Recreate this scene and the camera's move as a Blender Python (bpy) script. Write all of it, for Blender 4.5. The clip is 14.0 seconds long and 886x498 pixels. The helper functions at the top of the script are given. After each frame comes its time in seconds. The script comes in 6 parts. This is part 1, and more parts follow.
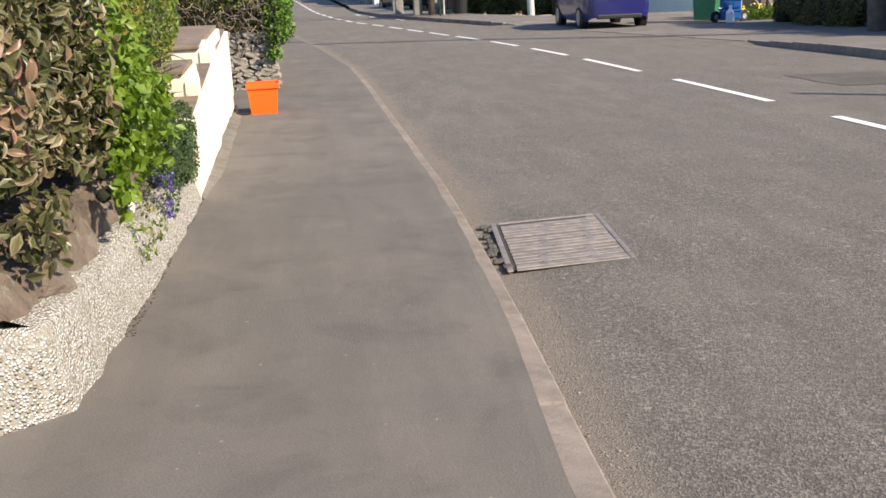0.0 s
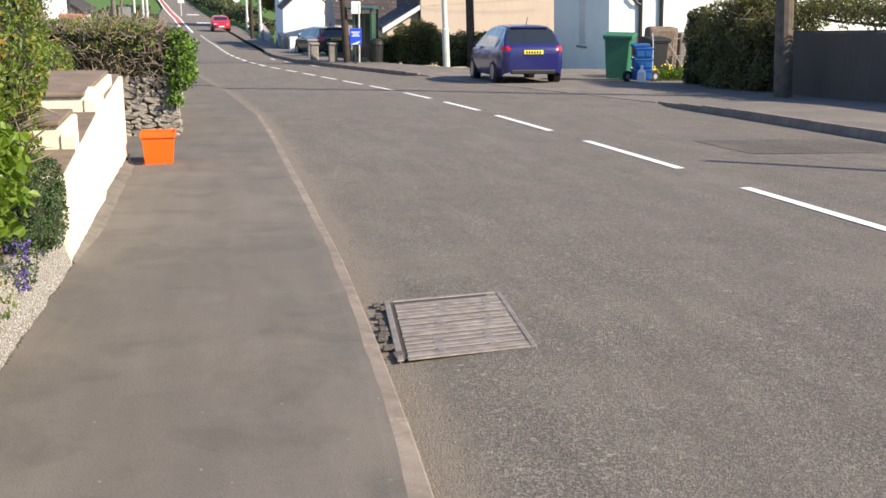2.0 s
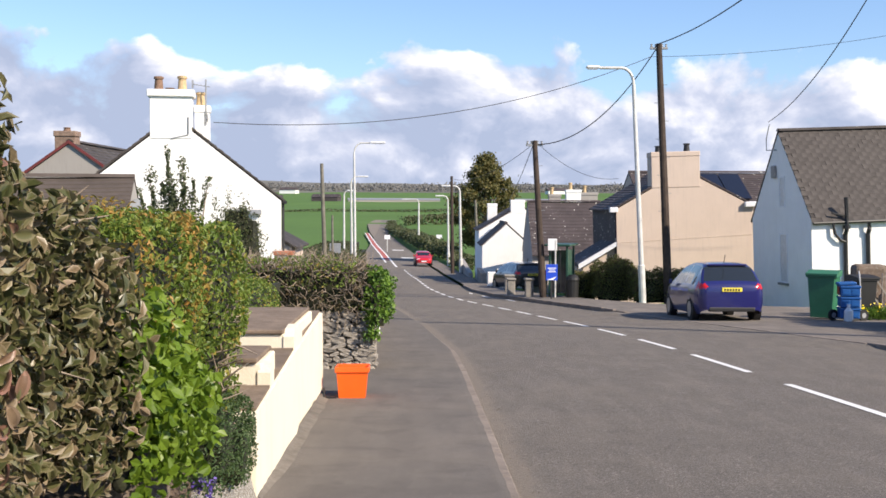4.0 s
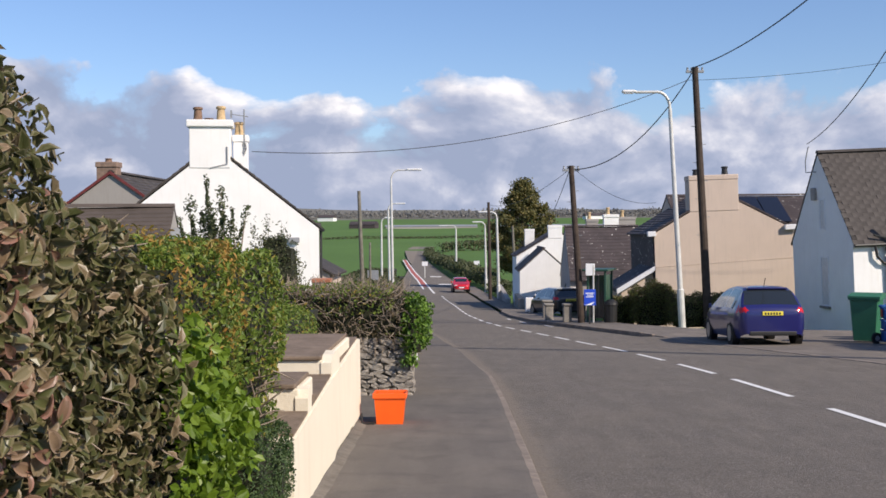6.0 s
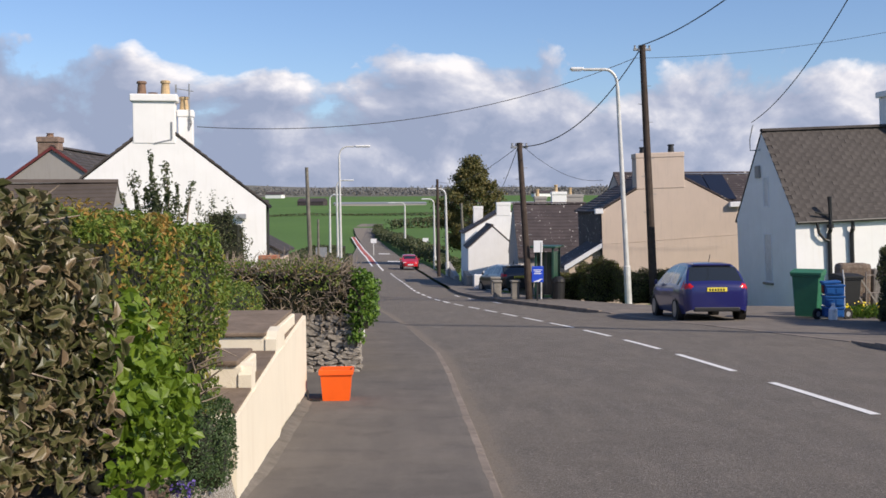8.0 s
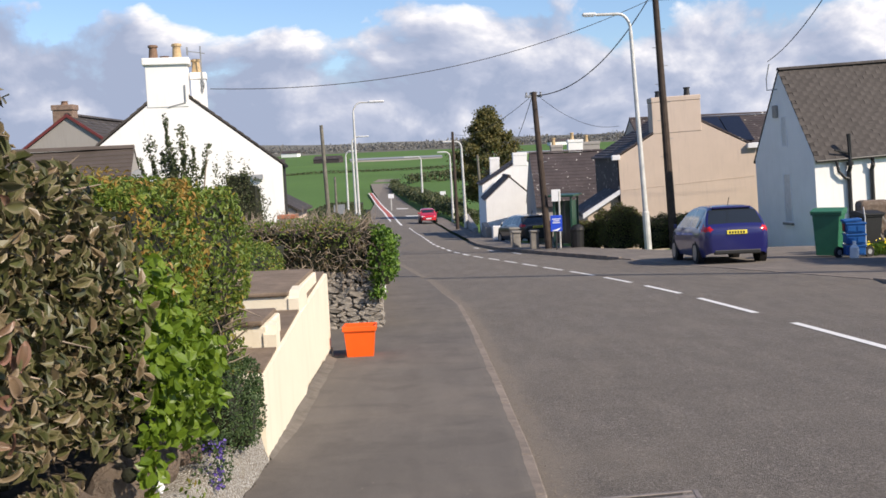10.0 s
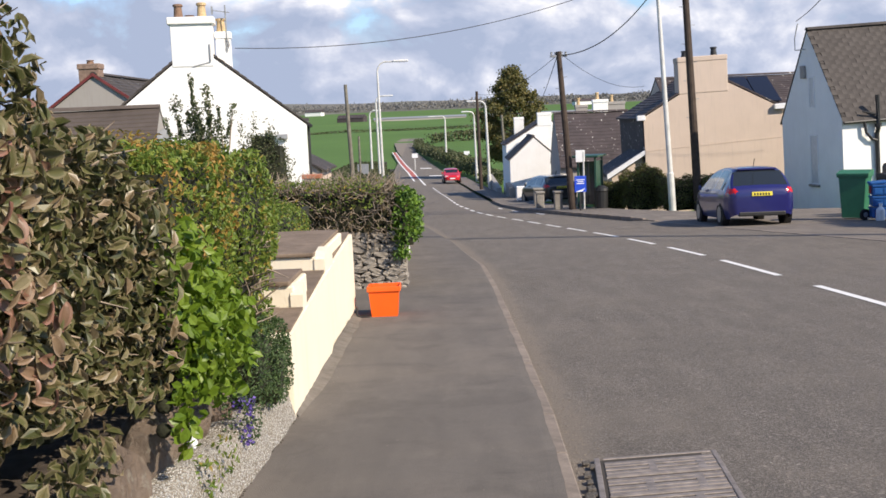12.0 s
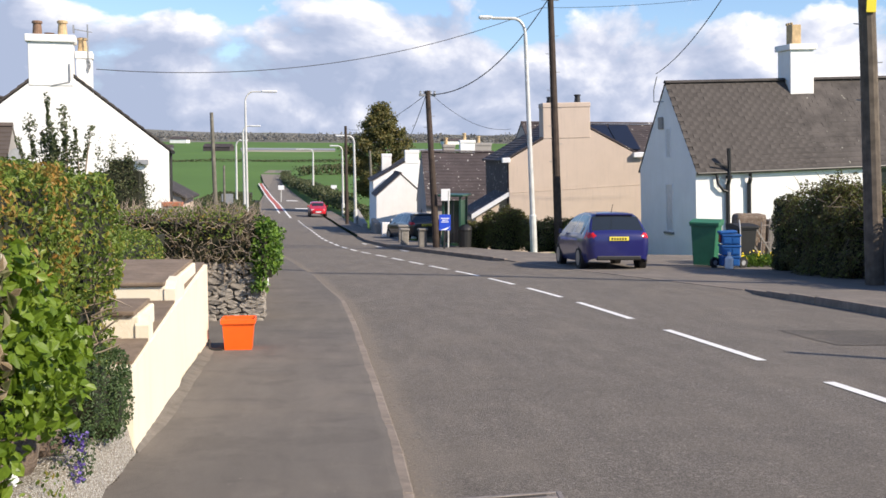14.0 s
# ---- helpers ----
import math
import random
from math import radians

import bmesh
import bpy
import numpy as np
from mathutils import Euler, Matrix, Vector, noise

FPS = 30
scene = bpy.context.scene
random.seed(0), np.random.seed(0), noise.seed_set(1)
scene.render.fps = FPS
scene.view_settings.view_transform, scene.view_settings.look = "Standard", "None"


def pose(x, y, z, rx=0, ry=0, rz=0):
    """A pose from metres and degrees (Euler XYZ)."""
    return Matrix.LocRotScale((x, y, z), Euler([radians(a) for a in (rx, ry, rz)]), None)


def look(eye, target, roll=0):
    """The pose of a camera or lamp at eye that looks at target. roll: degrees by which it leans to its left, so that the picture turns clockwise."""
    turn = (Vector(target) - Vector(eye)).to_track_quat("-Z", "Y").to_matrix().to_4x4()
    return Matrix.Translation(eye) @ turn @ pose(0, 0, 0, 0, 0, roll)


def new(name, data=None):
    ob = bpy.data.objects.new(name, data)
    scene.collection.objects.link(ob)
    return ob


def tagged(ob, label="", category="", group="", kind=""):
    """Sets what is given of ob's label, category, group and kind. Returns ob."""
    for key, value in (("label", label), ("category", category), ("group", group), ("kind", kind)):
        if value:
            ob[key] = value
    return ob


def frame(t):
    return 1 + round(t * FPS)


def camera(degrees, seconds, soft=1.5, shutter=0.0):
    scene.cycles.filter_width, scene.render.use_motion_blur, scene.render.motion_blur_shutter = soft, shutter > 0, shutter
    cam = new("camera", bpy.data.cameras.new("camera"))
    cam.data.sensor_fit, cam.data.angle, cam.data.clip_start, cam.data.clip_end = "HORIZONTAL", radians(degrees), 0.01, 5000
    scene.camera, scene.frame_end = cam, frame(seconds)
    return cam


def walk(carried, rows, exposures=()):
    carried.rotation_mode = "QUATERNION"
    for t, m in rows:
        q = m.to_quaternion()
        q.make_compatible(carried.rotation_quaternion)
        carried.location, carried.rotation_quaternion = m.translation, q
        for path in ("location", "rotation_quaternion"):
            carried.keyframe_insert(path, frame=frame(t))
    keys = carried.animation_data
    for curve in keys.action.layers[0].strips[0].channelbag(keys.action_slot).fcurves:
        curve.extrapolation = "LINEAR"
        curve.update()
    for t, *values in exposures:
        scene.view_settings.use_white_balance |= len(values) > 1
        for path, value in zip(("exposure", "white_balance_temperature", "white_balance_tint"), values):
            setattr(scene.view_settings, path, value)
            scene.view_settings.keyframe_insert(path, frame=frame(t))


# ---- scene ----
cam = camera(45.0, 14.0, soft=1.6, shutter=0.0)
PATH = [
    (0, (-0.212, -0.609, 1.287), (0.006, 1.289, 0.696), -2.1),
    (0.5, (-0.113, -0.516, 1.29), (-0.012, 1.397, 0.717), -4.4),
    (1, (-0.06, -0.475, 1.276), (0.068, 1.405, 0.606), -4.8),
    (1.5, (-0.078, -0.323, 1.316), (0.24, 1.57, 0.754), 0.8),
    (2, (-0.041, -0.178, 1.327), (0.342, 1.717, 0.816), 0.6),
    (2.5, (0.035, -0.11, 1.38), (0.333, 1.824, 0.965), 1.3),
    (3, (0.077, -0.127, 1.356), (0.229, 1.855, 1.133), -0.0),
    (3.5, (0.032, -0.129, 1.384), (0.103, 1.867, 1.266), 0.1),
    (6, (0.047, -0.161, 1.378), (0.005, 1.838, 1.341), -0.4),
    (6.5, (0.058, -0.222, 1.397), (0.052, 1.778, 1.405), -0.1),
    (7, (0.064, -0.199, 1.397), (0.091, 1.801, 1.407), 0.6),
    (7.5, (0.079, -0.173, 1.383), (0.153, 1.826, 1.381), -0.4),
    (8, (0.071, -0.11, 1.361), (0.124, 1.887, 1.281), -0.3),
    (8.5, (0.064, -0.125, 1.375), (0.106, 1.871, 1.268), -0.8),
    (9, (0.066, -0.135, 1.369), (0.115, 1.86, 1.244), -1.7),
    (11.5, (0.076, -0.182, 1.379), (0.043, 1.805, 1.152), -3.0),
    (12, (0.067, -0.23, 1.395), (0.036, 1.756, 1.155), -2.4),
    (12.5, (0.08, -0.196, 1.393), (0.083, 1.789, 1.152), -2.4),
    (13, (0.099, -0.177, 1.394), (0.19, 1.805, 1.137), -2.0),
    (13.5, (0.118, -0.157, 1.384), (0.276, 1.822, 1.14), -0.5),
    (14, (0.13, -0.168, 1.387), (0.352, 1.812, 1.209), 0.3),
]
EXPOSURES = [(0.0, 0.8, 7080, 11), (2.0, 0.8, 7120, 11), (3.0, 0.72, 6950, 12), (3.6, 0.6, 6900, 13), (5.8, 0.12, 6700, 15), (6.5, 0.02, 6700, 15), (7.6, 0.0, 6700, 15), (8.5, 0.08, 6800, 14), (9.2, 0.16, 6850, 14), (11.3, 0.34, 6870, 13), (14.0, 0.44, 6850, 13)]
walk(cam, [(t, look(eye, target, roll)) for t, eye, target, roll in PATH], EXPOSURES)

# ---- light ----
SUN_DIR = Vector((0.80, -0.60, 0.0)).normalized() * math.cos(radians(36)) + Vector((0, 0, math.sin(radians(36))))
sun = new("sun", bpy.data.lights.new("sun", "SUN"))
sun.data.energy, sun.data.angle, sun.data.color = 4.8, radians(0.5), (1.0, 0.91, 0.77)
sun.matrix_world = look((0, 0, 60), Vector((0, 0, 60)) - SUN_DIR)

world = bpy.data.worlds.new("sky")
scene.world = world
world.use_nodes = True
wn, wl = world.node_tree.nodes, world.node_tree.links
wn.clear()


def wnode(kind, **kw):
    n = wn.new(kind)
    for k, v in kw.items():
        n.inputs[k].default_value = v
    return n


sky = wn.new("ShaderNodeTexSky")
sky.sky_type, sky.sun_disc = "NISHITA", False
sky.sun_elevation, sky.sun_rotation = radians(36), math.atan2(SUN_DIR.x, SUN_DIR.y)
sky.air_density, sky.dust_density, sky.ozone_density = 1.0, 0.6, 1.5
coord = wn.new("ShaderNodeTexCoord")
# clouds: two noises on the direction, flattened towards the horizon
sep = wn.new("ShaderNodeSeparateXYZ")
wl.new(coord.outputs["Generated"], sep.inputs[0])


def wmath(op, a, b=None, clamp=False):
    n = wn.new("ShaderNodeMath")
    n.operation, n.use_clamp = op, clamp
    for k, v in enumerate((a, b)):
        if v is None:
            continue
        if isinstance(v, (int, float)):
            n.inputs[k].default_value = v
        else:
            wl.new(v, n.inputs[k])
    return n.outputs[0]


def wramp(fac, stops):
    n = wn.new("ShaderNodeValToRGB")
    wl.new(fac, n.inputs[0])
    while len(n.color_ramp.elements) < len(stops):
        n.color_ramp.elements.new(0.5)
    for el, (p, c) in zip(n.color_ramp.elements, stops):
        el.position, el.color = p, (c, c, c, 1) if isinstance(c, (int, float)) else (*c, 1)
    return n.outputs[0]


def cloud_noise(shift, scale, detail, flat, rough=0.55):
    mp = wn.new("ShaderNodeMapping")
    wl.new(coord.outputs["Generated"], mp.inputs[0])
    mp.inputs["Scale"].default_value = (1.0, 1.0, flat)
    mp.inputs["Location"].default_value = shift
    n = wnode("ShaderNodeTexNoise", Scale=scale, Detail=detail, Roughness=rough, Distortion=0.2)
    wl.new(mp.outputs[0], n.inputs["Vector"])
    return n.outputs["Fac"]


# heaped clouds in a belt above the horizon with an uneven top, open blue above
elev = sep.outputs[2]
billow = cloud_noise((0.44, 0.1, 0.12), 8.5, 8.0, 1.5)
above = cloud_noise((0.46, 0.1, 0.145), 8.5, 6.0, 1.5)
swell = cloud_noise((0.9, 0.3, 0.0), 4.2, 2.0, 0.6)
height = wmath("SUBTRACT", elev, wmath("MULTIPLY", wmath("SUBTRACT", swell, 0.5), 0.17))
cover = wmath("SUBTRACT", wramp(height, [(0.0, 0.72), (0.06, 0.64), (0.10, 0.52), (0.125, 0.40), (0.15, 0.22), (0.19, 0.06), (0.3, 0.0)]), 0.36)
dens = wmath("ADD", billow, cover)
mask = wramp(dens, [(0.53, 0.0), (0.575, 0.65), (0.64, 1.0)])
# bright heads towards the light, grey-blue bases and a flat grey layer low down
relief = wmath("MULTIPLY", wmath("SUBTRACT", billow, above), 2.0)
lift = wmath("ADD", wmath("ADD", relief, 0.25), wramp(height, [(0.0, 0.0), (0.05, 0.03), (0.09, 0.14), (0.13, 0.30), (0.2, 0.42)]))
lift = wmath("ADD", lift, wmath("MULTIPLY", sep.outputs[0], 0.42))
cloud = wramp(lift, [(0.22, (3.5, 4.3, 6.0)), (0.42, (4.7, 5.4, 7.0)), (0.60, (6.9, 7.4, 8.5)), (0.80, (10.5, 10.6, 10.8))])
mix = wn.new("ShaderNodeMixRGB")
wl.new(mask, mix.inputs[0])
tint = wn.new("ShaderNodeMixRGB")
tint.blend_type = "MULTIPLY"
tint.inputs[0].default_value, tint.inputs[2].default_value = 1.0, (1.0, 1.2, 1.5, 1)
wl.new(sky.outputs[0], tint.inputs[1])
wl.new(tint.outputs[0], mix.inputs[1])
wl.new(cloud, mix.inputs[2])
bg = wnode("ShaderNodeBackground", Strength=0.092)
wl.new(mix.outputs[0], bg.inputs[0])
wo = wn.new("ShaderNodeOutputWorld")
wl.new(bg.outputs[0], wo.inputs[0])
scene.view_settings.exposure = 0.0


# ---- materials ----
class Nodes:
    """A small helper round one material's node tree."""

    def __init__(self, name, rough=0.8, metal=0.0, spec=0.5):
        self.m = bpy.data.materials.new(name)
        self.m.use_nodes = True
        self.n, self.l = self.m.node_tree.nodes, self.m.node_tree.links
        self.b = self.n["Principled BSDF"]
        self.b.inputs["Roughness"].default_value = rough
        self.b.inputs["Metallic"].default_value = metal
        self.b.inputs["Specular IOR Level"].default_value = spec
        self.tc = self.n.new("ShaderNodeTexCoord")
        self.obj = self.tc.outputs["Object"]

    def scaled(self, s):
        mp = self.n.new("ShaderNodeMapping")
        mp.inputs["Scale"].default_value = s
        self.l.new(self.obj, mp.inputs[0])
        return mp.outputs[0]

    def noise(self, scale, detail=4.0, rough=0.55, vec=None, dist=0.0):
        t = self.n.new("ShaderNodeTexNoise")
        t.inputs["Scale"].default_value, t.inputs["Detail"].default_value = scale, detail
        t.inputs["Roughness"].default_value, t.inputs["Distortion"].default_value = rough, dist
        self.l.new(vec or self.obj, t.inputs["Vector"])
        return t.outputs["Fac"]

    def voronoi(self, scale, out="Distance", feature="F1", vec=None):
        t = self.n.new("ShaderNodeTexVoronoi")
        t.feature = feature
        t.inputs["Scale"].default_value = scale
        self.l.new(vec or self.obj, t.inputs["Vector"])
        return t.outputs[out]

    def ramp(self, fac, stops):
        r = self.n.new("ShaderNodeValToRGB")
        self.l.new(fac, r.inputs[0])
        while len(r.color_ramp.elements) < len(stops):
            r.color_ramp.elements.new(0.5)
        for el, (p, c) in zip(r.color_ramp.elements, stops):
            el.position, el.color = p, (c, c, c, 1) if isinstance(c, (int, float)) else (*c, 1)
        return r.outputs[0]

    def mix(self, fac, a, b, mode="MIX"):
        x = self.n.new("ShaderNodeMixRGB")
        x.blend_type = mode
        for k, v in enumerate((fac, a, b)):
            if isinstance(v, (int, float)):
                x.inputs[k].default_value = v if k == 0 else (v, v, v, 1)
            elif isinstance(v, tuple):
                x.inputs[k].default_value = (*v, 1)
            else:
                self.l.new(v, x.inputs[k])
        return x.outputs[0]

    def color(self, c):
        if isinstance(c, tuple):
            self.b.inputs["Base Color"].default_value = (*c, 1)
        else:
            self.l.new(c, self.b.inputs["Base Color"])
        return self

    def bump(self, height, strength=0.4, dist=0.01):
        bp = self.n.new("ShaderNodeBump")
        bp.inputs["Strength"].default_value, bp.inputs["Distance"].default_value = strength, dist
        self.l.new(height, bp.inputs["Height"])
        self.l.new(bp.outputs[0], self.b.inputs["Normal"])
        return self

    def rand(self):
        return self.n.new("ShaderNodeObjectInfo").outputs["Random"]

    def island(self):
        return self.n.new("ShaderNodeNewGeometry").outputs["Random Per Island"]


def plain(name, c, rough=0.6, metal=0.0, vary=0.12, scale=6.0, grain=0.15):
    """A surface of one colour with soft stains and a fine grain."""
    k = Nodes(name, rough, metal)
    lo, hi = tuple(v * (1 - vary) for v in c), tuple(min(1, v * (1 + vary)) for v in c)
    k.color(k.ramp(k.noise(scale, 5), [(0.3, lo), (0.7, hi)]))
    if grain:
        k.bump(k.noise(scale * 25, 3), grain, 0.004)
    return k.m


def asphalt(name, base, chip, dirt, chips=True, gutter=None):
    """Tarmac: stones or fine sand, stains, worn streaks along the way, and dust where the gutter lies (u of the UV map is the distance from it)."""
    k = Nodes(name, 0.9, 0, 0.25)
    grain = k.noise(330, 3, 0.7)
    cells = k.voronoi(125, "Color")
    big_ = k.noise(0.9, 5, 0.6)
    c = k.mix(k.ramp(cells, [(0.4, 0.0), (0.85, 1.0)]), base, chip) if chips else k.ramp(grain, [(0.3, base), (0.75, chip)])
    if chips:
        c = k.mix(k.ramp(k.voronoi(62, "Color"), [(0.0, 0.45), (0.16, 0.0)]), c, tuple(v * 0.32 for v in base))
        c = k.mix(k.ramp(k.voronoi(48, "Color"), [(0.86, 0.0), (0.95, 0.6)]), c, tuple(min(1, v * 1.5) for v in chip))
    c = k.mix(k.ramp(grain, [(0.35, 0.42), (0.7, 0.0)]), c, tuple(v * 0.5 for v in base))
    c = k.mix(k.ramp(big_, [(0.45, 0.0), (0.72, 0.55)]), c, dirt)
    st = k.noise(3.0, 4, 0.6, k.scaled((1.4, 0.25, 1)))
    c = k.mix(k.ramp(st, [(0.42, 0.22), (0.6, 0.0)]), c, tuple(v * 0.62 for v in base))
    blot = k.noise(2.1, 6, 0.7, dist=0.6)
    c = k.mix(k.ramp(blot, [(0.5, 0.0), (0.66, 0.34 if not chips else 0.16)]), c, tuple(v * 0.55 for v in base))
    if not chips:
        gum = k.voronoi(9)
        c = k.mix(k.ramp(gum, [(0.035, 0.75), (0.06, 0.0)]), c, tuple(v * 1.5 for v in dirt))
    if gutter:
        uv = k.n.new("ShaderNodeUVMap")
        split = k.n.new("ShaderNodeSeparateXYZ")
        k.l.new(uv.outputs[0], split.inputs[0])
        wob = k.n.new("ShaderNodeMath")
        wob.operation = "MULTIPLY_ADD"
        k.l.new(k.noise(2.6, 6, 0.7), wob.inputs[0])
        wob.inputs[1].default_value = -0.26
        k.l.new(split.outputs[0], wob.inputs[2])
        fade = k.ramp(wob.outputs[0], [(0.0, 0.85), (0.04, 0.4), (0.15, 0.0)])
        c = k.mix(fade, c, k.ramp(k.noise(40, 5, 0.7), [(0.3, tuple(v * 0.7 for v in gutter)), (0.7, gutter)]))
    k.color(c)
    d = k.voronoi(125)
    k.bump(k.mix(0.5, d, grain), 0.85 if chips else 0.35, 0.014 if chips else 0.006)
    return k.m


M_ROAD = asphalt("road_asphalt", (0.148, 0.131, 0.113), (0.355, 0.313, 0.267), (0.225, 0.195, 0.16), gutter=(0.27, 0.23, 0.185))
M_PAVE = asphalt("pavement_asphalt", (0.138, 0.123, 0.108), (0.215, 0.192, 0.167), (0.215, 0.185, 0.152), False)
M_PATCH = asphalt("patched_asphalt", (0.115, 0.103, 0.09), (0.23, 0.205, 0.175), (0.19, 0.165, 0.135))
M_PAVE_FAR = asphalt("far_pavement_asphalt", (0.17, 0.15, 0.132), (0.26, 0.23, 0.2), (0.28, 0.24, 0.2), False)


def mat_concrete(name, lo, hi, rough=0.9):
    k = Nodes(name, rough, 0, 0.3)
    c = k.ramp(k.noise(7, 6, 0.65), [(0.3, lo), (0.7, hi)])
    c = k.mix(k.ramp(k.noise(60, 3), [(0.55, 0), (0.75, 0.5)]), c, tuple(v * 0.6 for v in lo))
    c = k.mix(k.mix(0.3, 0.0, k.rand()), c, tuple(v * 0.7 for v in lo))
    c = k.mix(k.ramp(k.noise(2.2, 6, 0.7), [(0.48, 0.0), (0.64, 0.4)]), c, tuple(v * 0.65 for v in lo))
    k.color(c).bump(k.noise(120, 4, 0.7), 0.4, 0.006)
    return k.m


M_KERB = mat_concrete("kerb_concrete", (0.20, 0.165, 0.135), (0.35, 0.29, 0.24))
M_COPING = mat_concrete("brown_coping", (0.17, 0.125, 0.088), (0.27, 0.205, 0.15))
M_GREYCON = mat_concrete("grey_concrete", (0.22, 0.205, 0.18), (0.36, 0.335, 0.3))
M_PAINT_LINE = plain("road_paint", (0.78, 0.77, 0.74), 0.7, vary=0.1, scale=14, grain=0.4)
M_GRIT = plain("gutter_grit", (0.25, 0.21, 0.165), 0.95, vary=0.35, scale=9, grain=0.9)


def mat_render(name, c, stain, rough=0.85, lines=0.0):
    """Painted house render with weather streaks."""
    k = Nodes(name, rough, 0, 0.3)
    col = k.ramp(k.noise(1.3, 5), [(0.3, tuple(v * 0.93 for v in c)), (0.7, c)])
    streak = k.noise(4.0, 5, 0.6, k.scaled((2.2, 2.2, 0.22)))
    col = k.mix(k.ramp(streak, [(0.52, 0), (0.78, 0.45)]), col, stain)
    k.color(col).bump(k.noise(55, 4, 0.7), 0.35, 0.012)
    return k.m


M_WHITE = mat_render("white_render", (0.88, 0.875, 0.85), (0.74, 0.72, 0.67))
M_CREAM = mat_render("cream_paint", (0.82, 0.74, 0.58), (0.66, 0.55, 0.4))
M_BEIGE = mat_render("beige_render", (0.62, 0.505, 0.415), (0.45, 0.375, 0.32))
M_BROWNBRICK = plain("brown_brick", (0.24, 0.165, 0.125), 0.9, vary=0.3, scale=7, grain=0.6)
M_MORTAR = mat_concrete("old_mortar", (0.13, 0.115, 0.095), (0.24, 0.21, 0.175))
M_GREYREN = mat_render("grey_render", (0.36, 0.335, 0.31), (0.25, 0.23, 0.21))


def mat_slate(name, lo, hi, spots, spot_at=0.72):
    k = Nodes(name, 0.75, 0, 0.35)
    c = k.ramp(k.noise(1.2, 6, 0.65), [(0.3, lo), (0.7, hi)])
    c = k.mix(k.ramp(k.rand(), [(0.0, 0.22), (0.6, 0.0)]), c, tuple(v * 0.7 for v in lo))
    c = k.mix(k.ramp(k.noise(5.5, 3, 0.5), [(spot_at, 0), (spot_at + 0.03, 1)]), c, spots)
    k.color(c).bump(k.noise(40, 4), 0.4, 0.01)
    return k.m


M_SLATE = mat_slate("weathered_slate", (0.034, 0.029, 0.026), (0.098, 0.085, 0.077), (0.34, 0.33, 0.28), 0.70)
M_SLATE_DK = mat_slate("dark_slate", (0.046, 0.037, 0.038), (0.085, 0.068, 0.068), (0.5, 0.48, 0.44), 0.665)
M_SLATE_TILE = mat_slate("brown_tile", (0.075, 0.06, 0.05), (0.115, 0.092, 0.078), (0.22, 0.19, 0.16), 0.75)
M_DARKWALL = mat_render("dark_garden_wall", (0.095, 0.08, 0.066), (0.06, 0.05, 0.042))
M_PALEPANE = plain("pale_window_pane", (0.6, 0.61, 0.62), 0.35, grain=0)
M_SOLAR = plain("solar_panel", (0.015, 0.018, 0.03), 0.25, 0.1, grain=0)
M_BLACK = plain("black_plastic", (0.018, 0.018, 0.018), 0.5, grain=0.05)
M_DKWOOD = plain("tarred_pole_wood", (0.055, 0.038, 0.028), 0.85, vary=0.35, scale=4, grain=0.5)
M_GREYPOLE = plain("weathered_pole_wood", (0.115, 0.092, 0.07), 0.9, vary=0.35, scale=5, grain=0.5)
M_GREYWOOD = plain("grey_weathered_wood", (0.16, 0.15, 0.12), 0.9, vary=0.3, scale=4, grain=0.5)
M_GALV = plain("galvanised_steel", (0.6, 0.6, 0.57), 0.5, 0.12, vary=0.15, scale=3, grain=0.05)
M_LAMPWHITE = plain("white_lamp_housing", (0.78, 0.78, 0.76), 0.4, grain=0)
M_WIRE = plain("cable", (0.03, 0.03, 0.032), 0.6, grain=0)
M_POT = plain("clay_chimney_pot", (0.5, 0.36, 0.2), 0.85, vary=0.25, scale=9)
M_POT_DK = plain("dark_chimney_pot", (0.19, 0.115, 0.075), 0.85, vary=0.25, scale=9)
M_ORANGE = plain("orange_plastic", (0.86, 0.115, 0.008), 0.42, vary=0.06, scale=5, grain=0.05)
M_GREENBIN = plain("green_plastic", (0.028, 0.16, 0.085), 0.45, vary=0.1, scale=5, grain=0.05)
M_BLUEBIN = plain("blue_plastic", (0.012, 0.10, 0.33), 0.42, vary=0.12, scale=5, grain=0.05)
M_WHITEPL = plain("white_plastic", (0.78, 0.79, 0.8), 0.45, vary=0.05, grain=0)
M_IRON = plain("cast_iron", (0.25, 0.215, 0.19), 0.6, 0.3, vary=0.3, scale=16, grain=0.5)
M_PIT = plain("gully_silt", (0.05, 0.042, 0.034), 0.95, grain=0.5)
M_SIGNBLUE = plain("blue_sign", (0.01, 0.06, 0.5), 0.4, vary=0.04, grain=0)
M_GREENSTEEL = plain("green_painted_steel", (0.022, 0.075, 0.05), 0.45, vary=0.15, grain=0)
M_YELLOW = plain("yellow_plate", (0.8, 0.62, 0.02), 0.45, vary=0.05, grain=0)
M_REDPAINT = plain("red_line_surface", (0.42, 0.11, 0.085), 0.85, vary=0.2, scale=8)
M_BRICK_RED = plain("red_brick", (0.42, 0.16, 0.09), 0.9, vary=0.25, scale=8, grain=0.6)
M_DARKRED = plain("dark_red_paint", (0.15, 0.03, 0.028), 0.6, vary=0.2, grain=0.1)
M_GREYMETAL = plain("grey_sheet", (0.3, 0.31, 0.32), 0.5, 0.2, grain=0)


def mat_glass(name, c=(0.02, 0.025, 0.03)):
    k = Nodes(name, 0.06, 0.0, 0.8)
    k.color(c)
    return k.m


M_GLASS = mat_glass("dark_window_glass")


